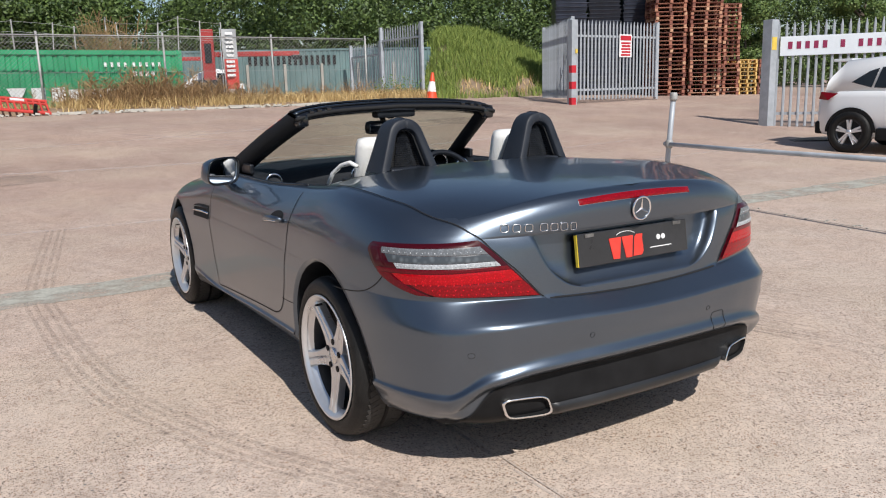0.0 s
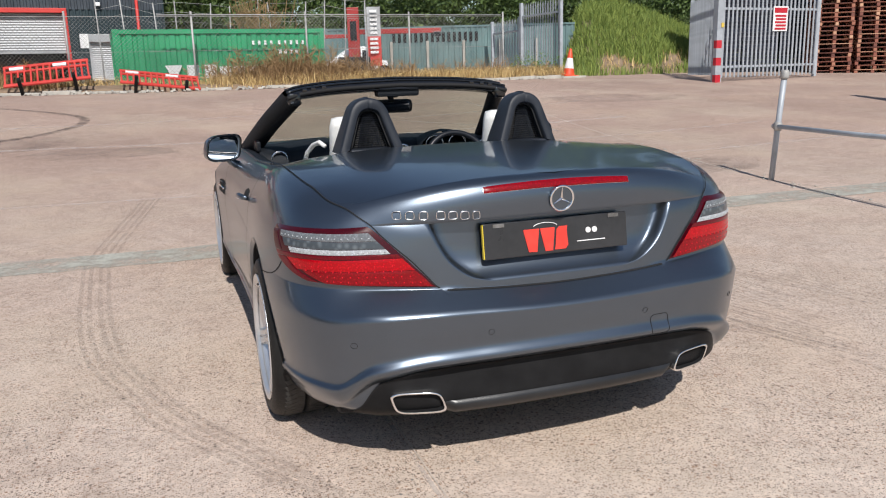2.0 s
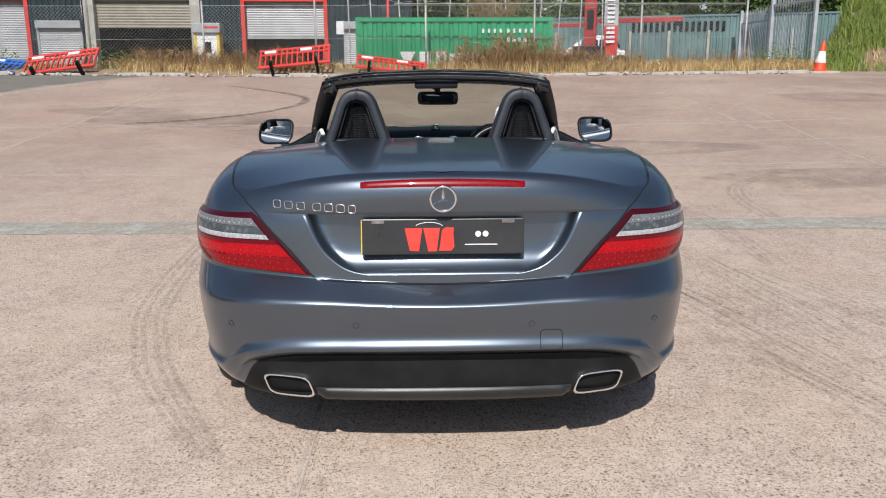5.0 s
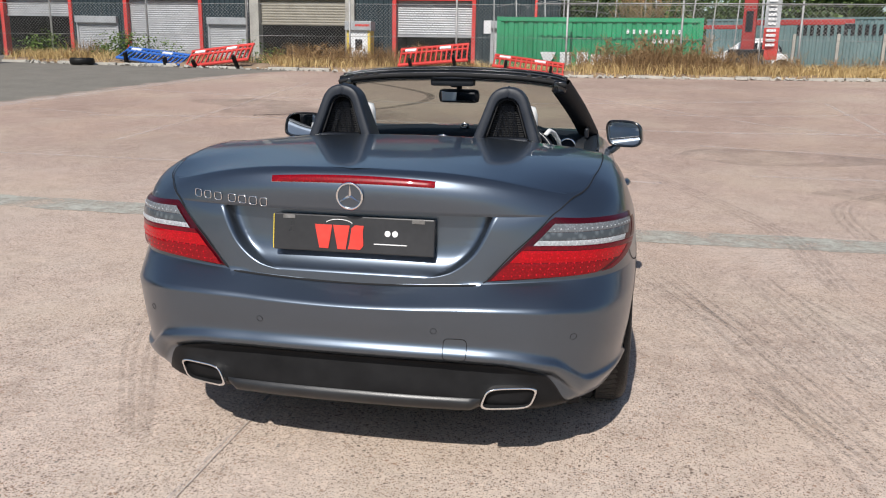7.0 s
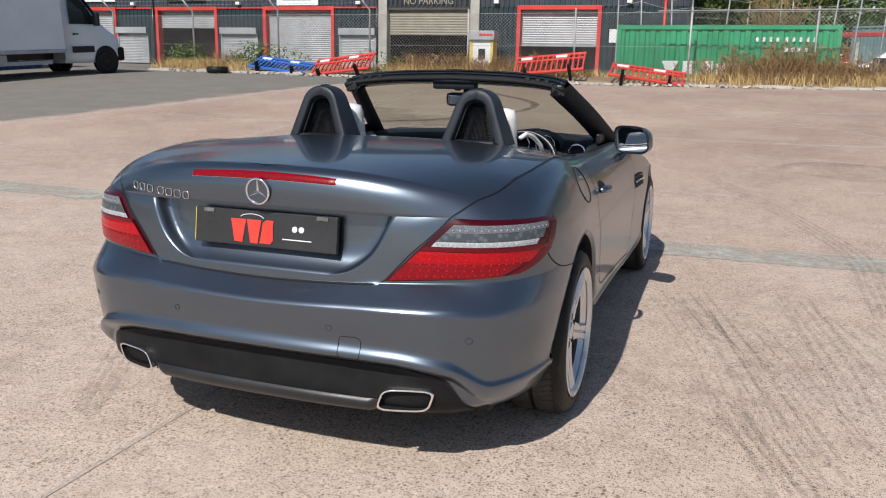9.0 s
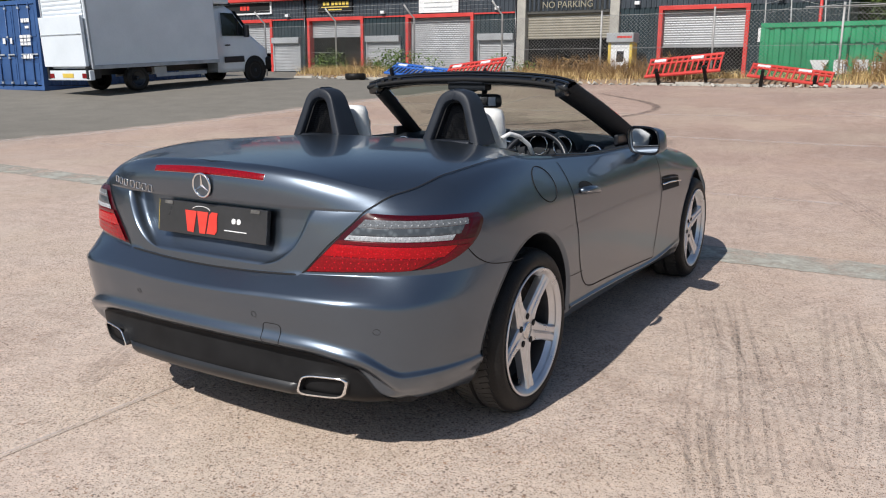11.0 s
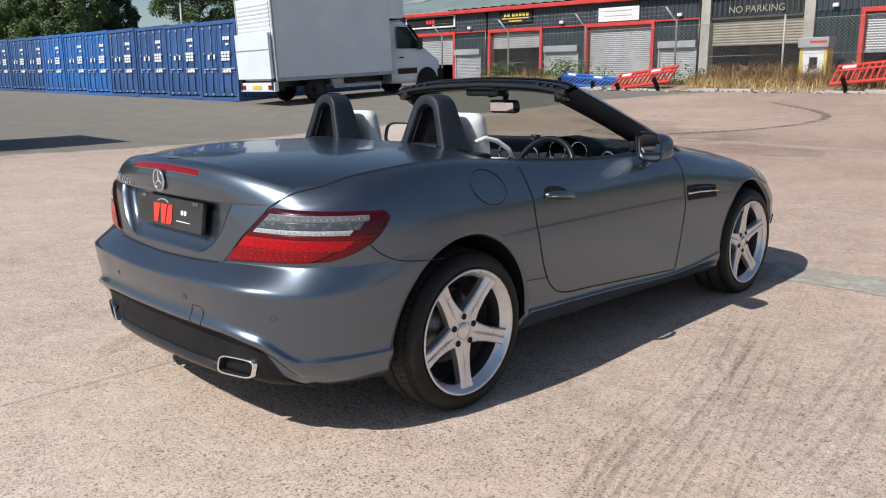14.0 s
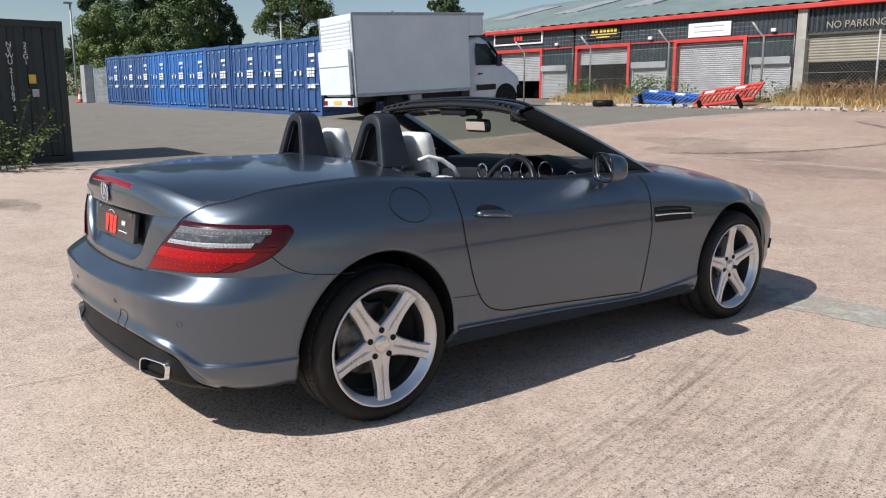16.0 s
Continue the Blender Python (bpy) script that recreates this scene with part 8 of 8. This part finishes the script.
def build_tree(name, height, spread, mat, label, seed, conifer=False, leaves=26000, size=.115):
    rnd = random.Random(seed)
    t = thing(name, pose(0, 0, 0), label, "tree", "trees round the yard")
    trunk_top = height * (.92 if conifer else .55)
    lean = Vector((rnd.uniform(-.3, .3), rnd.uniform(-.3, .3), 0))
    pts = [Vector((0, 0, -.3)), Vector((.05, 0, height * .15)), lean * .4 + Vector((0, 0, height * .35)), lean + Vector((0, 0, trunk_top))]
    tube("trunk", pts, [height * .026, height * .02, height * .016, height * .005], TRUNK, t, "", 8)
    clumps = []
    for k in range(52 if not conifer else 56):
        u = rnd.random()
        if conifer:
            z = height * (.14 + .86 * u)
            r = spread * (1 - u) ** .8 * rnd.uniform(.4, 1.0) + .15
        else:
            z = height * (.30 + .66 * u)
            r = spread * (math.sin(math.pi * min(1, .18 + .78 * u)) ** .7) * rnd.uniform(.45, 1.0)
        a = rnd.uniform(0, 2 * math.pi)
        c = Vector((r * math.cos(a), r * math.sin(a), z)) + lean * u
        clumps.append((c, rnd.uniform(.45, 1.0) * (spread * .30 if not conifer else spread * .24)))
    for c, r in clumps[:12]:
        s = Vector((lean.x * .5, lean.y * .5, max(height * .18, c.z - height * .16)))
        tube("limb", limb_path(s, c, r * .4, rnd), [height * .008] * 3 + [height * .005] * 2 + [height * .002] * 2, TRUNK, t, "", 5)
    vs, fs = [], []
    for k in range(leaves):
        c, r = clumps[rnd.randrange(len(clumps))]
        d = Vector((rnd.gauss(0, 1), rnd.gauss(0, 1), rnd.gauss(0, .75)))
        d = d.normalized() * r * rnd.uniform(.55, 1.08)
        p = c + d
        s = size * rnd.uniform(.6, 1.4)
        n = (d.normalized() + Vector((rnd.uniform(-.8, .8), rnd.uniform(-.8, .8), rnd.uniform(-.3, .9)))).normalized()
        u = n.orthogonal().normalized()
        u.rotate(Matrix.Rotation(rnd.uniform(0, 6.28), 3, n))
        w = n.cross(u)
        i = len(vs)
        if conifer:
            u, w = u * s * 1.5 - Vector((0, 0, s * .4)), w * s * .4
        else:
            u, w = u * s, w * s * .62
        vs += [p - u, p - w * .9 + u * .1, p + u, p + w * .9 - u * .1]
        fs.append((i, i + 1, i + 2, i + 3))
    mesh_ob("crown", vs, fs, mat, t, "uneven leafy crown")
    return t


def plant(proto, spots):
    for k, (x, y, s, a) in enumerate(spots):
        m = Matrix.Translation((x, y, ground_z(max(x, -70), y) - .1)) @ Matrix.Rotation(a, 4, 'Z') @ Matrix.Scale(s, 4)
        if k == 0:
            proto.matrix_world = m
        else:
            copy_thing(proto, m)


rt = random.Random(21)
broad = build_tree("broadleaf_tree", 11.5, 4.6, LEAF, "dense green broadleaf tree behind the yard", 3)
broad2 = build_tree("broadleaf_tree", 9.0, 4.2, LEAF, "full green broadleaf tree behind the yard", 8)
light = build_tree("broadleaf_tree", 10.0, 3.6, LEAF_LIGHT, "light green broadleaf tree behind the yard", 5)
pine = build_tree("conifer_tree", 12.5, 3.6, LEAF_PINE, "dark conifer tree beyond the containers", 12, True, 22000, .15)
plant(broad, [(-2 + 6.2 * k + rt.uniform(-1, 1), 44 + rt.uniform(-2, 3) - .35 * k, rt.uniform(.78, .92), rt.uniform(0, 6)) for k in range(9)] + [(-67, 24, 1, 1), (-62, 33, 1, 3)])
plant(broad2, [(1 + 6.4 * k + rt.uniform(-1, 1), 39.5 + rt.uniform(-1, 2) - .25 * k, rt.uniform(.6, .75), rt.uniform(0, 6)) for k in range(8)] + [(-58, 20, 1, 1), (-60, 66, 1, 3)])
plant(light, [(4 + 9 * k + rt.uniform(-2, 2), 37.5 + rt.uniform(-1, 1), rt.uniform(.6, .75), rt.uniform(0, 6)) for k in range(5)] + [(-62, 16.5, 1, 1), (29, 22, .7, 2), (33, 19, .7, 4)])
plant(pine, [(-69, 28, 1, 1), (-76, 20, 1, 2), (-66, 22, 1, 3.3), (-55, 44, 1, 1)])


def build_bushes():
    rnd = random.Random(31)
    vs, fs = [], []
    clumps = []
    for k in range(760):
        x = rnd.uniform(-7, 46)
        y = 36.2 + rnd.gauss(0, 1.0) - .28 * max(0, x)
        y = max(y, 24) if x > 24 else y
        z = .5 + 6.2 * rnd.random() ** .85 * (.85 + .40 * noise.noise((x * .35, 0, 2)))
        clumps.append((Vector((x, y, z)), rnd.uniform(.40, 1.05), 165))
    for k in range(420):
        x = rnd.uniform(-9, 48)
        clumps.append((Vector((x, max(38.8 + rnd.gauss(0, .8) - .28 * max(0, x), 26.5 if x > 24 else 0), 2.5 + 6.0 * rnd.random())), rnd.uniform(.7, 1.5), 130))
    for k in range(130):
        x = rnd.uniform(-86, -48)
        clumps.append((Vector((x, 14.0 + rnd.gauss(0, 1.2) + .105 * (x + 86), 1.2 + 2.8 * rnd.random())), rnd.uniform(.6, 1.2), 110))
    for c, r, count in clumps:
        for _ in range(count):
            d = Vector((rnd.gauss(0, 1), rnd.gauss(0, 1), rnd.gauss(.15, .8))).normalized()
            p = c + d * r * rnd.uniform(.6, 1.08)
            s = rnd.uniform(.05, .12)
            n = (d + Vector((rnd.gauss(0, .5), rnd.gauss(0, .5), rnd.gauss(.2, .5)))).normalized()
            u = n.orthogonal().normalized()
            u.rotate(Matrix.Rotation(rnd.uniform(0, 6.28), 3, n))
            w = n.cross(u)
            i = len(vs)
            vs += [p - u * s, p - w * s * .55, p + u * s, p + w * s * .55]
            fs.append((i, i + 1, i + 2, i + 3))
    ob = mesh_ob("hedgerow", vs, fs, LEAF)
    tagged(ob, "dense green undergrowth below the trees", "undergrowth", "", "stuff")


build_bushes()


def build_shrub():
    rnd = random.Random(17)
    t = thing("shrub", at_ground(-11.75, .95), "leafy green shrub growing by the dark container", "shrub")
    vs, fs = [], []
    for k in range(26):
        a = rnd.uniform(0, 6.28)
        l = rnd.uniform(.5, 1.35)
        e = Vector((math.cos(a) * l * .75, math.sin(a) * l * .85 - .2, l * rnd.uniform(.5, 1.0)))
        st = Vector((math.cos(a) * .2, math.sin(a) * .3 - .2, 0))
        tube("stem", [st, st.lerp(e, .5) + Vector((0, 0, .12)), e], [.008, .006, .003], TRUNK, t, "", 4)
        for j in range(46):
            u = rnd.random() ** .8
            p = st.lerp(e, u) + Vector((0, 0, .12 * math.sin(math.pi * u))) + Vector((rnd.gauss(0, .06), rnd.gauss(0, .06), rnd.gauss(0, .05)))
            s = rnd.uniform(.025, .055)
            n = Vector((rnd.gauss(0, .6), rnd.gauss(0, .6), 1)).normalized()
            q = n.orthogonal().normalized()
            q.rotate(Matrix.Rotation(rnd.uniform(0, 6.28), 3, n))
            w = n.cross(q)
            i = len(vs)
            vs += [p - q * s, p - w * s * .5, p + q * s, p + w * s * .5]
            fs.append((i, i + 1, i + 2, i + 3))
    mesh_ob("leaves", vs, fs, LEAF_LIGHT, t, "small bright leaves")


build_shrub()

# lamp posts and the far gate
for x, y, h in ((-62.8, 14.3, 6.9), (-53.1, 26.8, 5.9)):
    lp = thing("street_lamp", at_ground(x, y), "pale street lamp post beyond the containers", "street lamp", "street lamps")
    tube("lamp_pole", [(0, 0, 0), (0, 0, h)], .07, SHUTTER, lp, "", 8)
    box_part("lamp_head", (-.15, -.5, h - .02, .15, .15, h + .14), SHUTTER, lp, "", .04)
pillar = thing("gate_pillar", at_ground(-49.2, 11.7), "pale painted gate pillar at the end of the container row", "post")
box_part("pillar_body", (-.45, -.3, 0, .45, .3, 2.25), SHUTTER, pillar, "", .03)
palisade("fence_panel", (-48.6, 11.9), (-46.2, 12.0), 1.15, 2.2, "pale palisade gate by the container row", None, "palisade fence panels")

# ---- marks on the yard ----
strip_v, strip_f = [], []
for k in range(241):
    x = -9.0 + 18.0 * k / 240
    for o in (-.22, .22):
        y = 3.08 + o + .05 * noise.noise((x * 2, o * 9, 0)) + .03 * noise.noise((x * 9, o * 9, 4))
        strip_v.append((x, y, ground_z(x, y) + .004))
for k in range(240):
    strip_f.append((2 * k, 2 * k + 2, 2 * k + 3, 2 * k + 1))
STRIP, nt_, p_ = material("worn concrete infill")
vec_ = coords(nt_)
nt_.links.new(ramp(nt_, noise_tex(nt_, vec_, 30, 5, .7), [(0.3, (0.34, 0.335, 0.29)), (0.7, (0.56, 0.55, 0.48))]), p_.inputs["Base Color"])
nt_.links.new(ramp(nt_, noise_tex(nt_, vec_, 2.6, 8, .75), [(0.36, (0.12, 0.12, 0.12)), (0.60, (0.92, 0.92, 0.92))]), p_.inputs["Alpha"])
p_.inputs["Roughness"].default_value = 0.9
tagged(mesh_ob("concrete_strip", strip_v, strip_f, STRIP), "pale concrete trench infill across the yard", "concrete strip", "", "structure")

# ---- thin leaning posts and bare twigs behind the green container ----
rb = random.Random(21)
back_fence = thing("wire_fence", pose(0, 0, 0), "old wire fence with leaning thin steel posts", "fence")
prev = []
for k in range(12):
    x, y = -2.6 + .80 * k + rb.uniform(-.15, .15), 25.2 + .04 * k
    lean, top = rb.gauss(0, .10), rb.uniform(3.6, 4.1)
    tube("thin_post", [(x, y, 0.4), (x + lean * .3, y, 2.0), (x + lean, y, top)], .022, RUSTY, back_fence, "", 6)
    prev.append((x + lean, y, top))
for dz in (.05, .35, .65):
    tube("strand", [(p[0], p[1], p[2] - dz) for p in prev], .006, RUSTY, back_fence, "", 4)
bush = thing("bare_bush", pose(2.2, 24.6, 1.0), "leafless brown bush behind the green container", "bush")
twigs = Soup()
for k in range(70):
    a, r = rb.uniform(0, 6.28), rb.uniform(.2, 1.1)
    p = Vector((rb.gauss(0, .25), rb.gauss(0, .2), 0))
    d = Vector((math.cos(a) * r, math.sin(a) * r * .6, rb.uniform(1.6, 2.9)))
    q = p + d
    twigs.bar(p, q, .014, 3)
    for _ in range(9):
        t = rb.uniform(.4, 1)
        b0 = p + d * t
        b1 = b0 + Vector((rb.gauss(0, .22), rb.gauss(0, .18), rb.uniform(.05, .4)))
        twigs.bar(b0, b1, .008, 3)
twigs.done("twig_mass", BRUSH, bush)


# ---- marks and joints on the yard ----
def mark_material(name, colour, cover, scale=9.0):
    m, nt, p = material(name)
    vec = coords(nt)
    n = noise_tex(nt, vec, scale, 6, 0.7)
    fac = ramp(nt, n, [(0.36, (0, 0, 0)), (0.68, (cover, cover, cover))])
    p.inputs["Base Color"].default_value = (*colour, 1)
    p.inputs["Roughness"].default_value = 0.85
    nt.links.new(fac, p.inputs["Alpha"])
    return m


RUBBER_MARK = mark_material("rubber skid mark", (0.09, 0.075, 0.065), 0.7)
FAINT_MARK = mark_material("faint tyre track", (0.25, 0.20, 0.165), 0.27, 26)
SCUFF = mark_material("dark striped scuff", (0.21, 0.17, 0.145), 0.26, 20)
CHALK = mark_material("worn chalky scrape", (0.70, 0.62, 0.56), 0.55, 7)
DARK_PATCH = mark_material("dark ground patch", (0.13, 0.11, 0.10), 0.28, 1.6)
CRACK = surface("dark slab joint", (0.40, 0.34, 0.29), (0.66, 0.57, 0.50), 9, 0.95, 0, 0.2, 60)


def ground_ribbon(name, pts, width, mat, label, lift=.003, n=60):
    """A flat mark that follows the ground along a smooth path."""
    c = cubic(range(len(pts)), pts) if len(pts) > 2 else (lambda t: np.array(pts[0]) + (np.array(pts[1]) - np.array(pts[0])) * t)
    vs, fs = [], []
    for k in range(n + 1):
        t = (len(pts) - 1) * k / n
        p = c(t)
        d = c(min(t + .02, len(pts) - 1)) - c(max(t - .02, 0))
        d = np.array([-d[1], d[0]]) / (np.hypot(*d) + 1e-9)
        for o in (-.5, .5):
            q = p + d * o * width
            vs.append((q[0], q[1], ground_z(q[0], q[1]) + lift))
    for k in range(n):
        fs.append((2 * k, 2 * k + 1, 2 * k + 3, 2 * k + 2))
    ob = mesh_ob(name, vs, fs, mat)
    return tagged(ob, label, "ground mark", "", "structure")


ground_ribbon("skid_mark", [(-4.6, 15.6), (-3.6, 14.6), (-2.75, 13.6), (-2.45, 12.5), (-2.9, 11.2), (-3.9, 10.2), (-4.9, 9.7)], .17, RUBBER_MARK, "dark curved rubber skid mark", .003)
for dx in (-.08, -.03, .03, .08):
    ground_ribbon("tyre_track", [(-1.35 + dx, 5.6), (-1.67 + dx, 3.4), (-1.70 + dx, 2.6), (-1.66 + dx, 1.84), (-1.56 + dx, .96), (-1.41 + dx, .45), (-1.22 + dx, -.02), (-.80 + dx * .6, -.75)], .026, FAINT_MARK, "faint curved tyre track", .002 + (dx + .1) * .004, 90)
rm = random.Random(5)
# dragged tyre scuffs beside the car, in bundles of thin stripes
for j, (path, count, gap) in enumerate((
        ([(1.15, 2.05), (1.45, .80), (1.58, .16), (1.70, -.40)], 7, .045),
        ([(1.46, 1.62), (1.70, .53), (1.86, -.18)], 6, .05),
        ([(1.79, 2.18), (1.94, 1.0), (2.0, .12)], 6, .05),
        ([(1.21, 1.98), (1.43, .90)], 3, .05),
        ([(1.47, .48), (1.63, -.28), (1.70, -.75)], 5, .04),
        ([(2.05, 1.9), (2.30, .8), (2.45, -.1)], 5, .06))):
    for k in range(count):
        o = (k - (count - 1) / 2) * gap + rm.gauss(0, .012)
        n = len(path)
        cut = rm.uniform(0, .35)
        pts = [(x + o + rm.gauss(0, .008), y - cut * (i == 0) + rm.uniform(0, .25) * (i == n - 1)) for i, (x, y) in enumerate(path)]
        ground_ribbon("tyre_scuff", pts, rm.uniform(.010, .026), SCUFF, "dark striped tyre scuff", .002 + .00012 * (7 * j + k), 40)
for k in range(4):
    o = .055 * k - .08
    ground_ribbon("skid_mark", [(1.10 + o, 6.6), (1.79 + o, 4.95), (2.06 + o, 4.12), (2.26 + o, 3.3), (2.27 + o * .9, 2.5), (2.25 + o * .8, 1.8)], .032, SCUFF, "dark curved rubber skid mark", .0066 + .0002 * k, 70)
for k in range(3):
    o = .07 * k
    ground_ribbon("skid_mark", [(3.9 + o, 5.6), (3.15 + o, 4.9), (2.85 + o, 4.2), (2.78 + o, 3.3)], .034, SCUFF, "dark curved rubber skid mark", .0076 + .0002 * k, 50)
ground_ribbon("slab_joint", [(-.46, -3.4), (-.47, 3.0)], .005, CRACK, "narrow joint between concrete slabs", .004)
ground_ribbon("slab_joint", [(-.478, -3.4), (-.488, 3.0)], .016, CHALK, "pale worn edge of the slab joint", .003)
ground_ribbon("slab_joint", [(4.6, -1.0), (5.25, 5.6), (5.9, 12.0)], .018, CRACK, "open joint along the rail", .004)
for pts, w in (([(-9.2, 5.4), (-4.0, 5.6), (1.5, 5.5)], .10), ([(-7.5, 9.0), (-3.0, 9.6), (2.0, 9.4), (7.0, 10.0)], .14), ([(2.5, 6.1), (6.5, 6.3), (11.0, 7.0)], .12), ([(0.6, 13.5), (3.2, 10.6), (5.2, 9.0)], .07),
               ([(1.8, 11.2), (4.0, 11.4), (7.5, 12.6)], .08), ([(-8.6, 12.5), (-2.5, 12.0), (5.0, 13.6)], .10), ([(-11.7, 1.5), (-10.75, 5.5), (-9.9, 9.0), (-9.05, 12.5), (-8.1, 16.5)], .45), ([(2.2, 8.2), (4.6, 7.9), (9.0, 8.6)], .08)):
    ground_ribbon("pale_scrape", pts, w, CHALK, "worn pale scrape line", .003, 50)
for pts, w in (([(5.11, 13.3), (5.04, 10.7), (4.98, 8.8)], .07), ([(-5.68, 6.8), (-5.67, 9.1), (-5.75, 14.8)], .07), ([(-8.9, 9.4), (-7.4, 9.2)], .08),
               ([(1.8, 13.2), (3.9, 13.4)], .08), ([(-3.9, 11.25), (-3.2, 12.3)], .06)):
    ground_ribbon("pale_scrape", pts, w, CHALK, "narrow pale scrape line", .0036, 40)
# the first two entries overlap into one darker patch; the rest are oil stains
for x, y, r in ((-7.05, .05, .42), (-7.05, .05, .40), (-3.9, 10.2, 1.1), (-2.0, 9.0, .7), (4.4, 5.2, .9), (-5.6, 11.2, .8), (3.0, 7.4, .8), (8.6, 12.8, 1.1)):
    vs, fs = [(x, y, ground_z(x, y) + .0025)], []
    for k in range(40):
        t = 2 * math.pi * k / 40
        rr = r * (1 + .35 * noise.noise((math.cos(t) * 1.3 + x, math.sin(t) * 1.3 + y, 0)))
        q = (x + rr * 1.5 * math.cos(t), y + rr * .7 * math.sin(t))
        vs.append((*q, ground_z(*q) + .0025))
    fs = [(0, 1 + k, 1 + (k + 1) % 40) for k in range(40)]
    tagged(mesh_ob("oil_stain", vs, fs, DARK_PATCH), "dark uneven patch", "ground mark", "", "structure")
# gravel and weeds along the open joint by the rail
gs = Soup()
for _ in range(90):
    t = rm.random()
    x, y = 4.75 + .65 * t + rm.gauss(.05, .10), 1.2 + 6.0 * t
    r = rm.uniform(.005, .015)
    gs.block(x - r, y - r, ground_z(x, y), x + r, y + r * .8, ground_z(x, y) + r * .7)
tagged(gs.done("gravel", CONCRETE), "loose gravel along the joint", "gravel", "", "stuff")
# drain cover
drain = thing("drain_cover", at_ground(12.4, 7.0, -30, .004), "dark iron drain cover in the yard", "drain cover")
box_part("drain_frame", (-.6, -.45, -.02, .6, .45, .006), SATIN_BLACK, drain)
for k in range(9):
    box_part("drain_bar", (-.54, -.38 + .095 * k - .02, .004, .54, -.38 + .095 * k + .02, .012), BRAKE, drain)
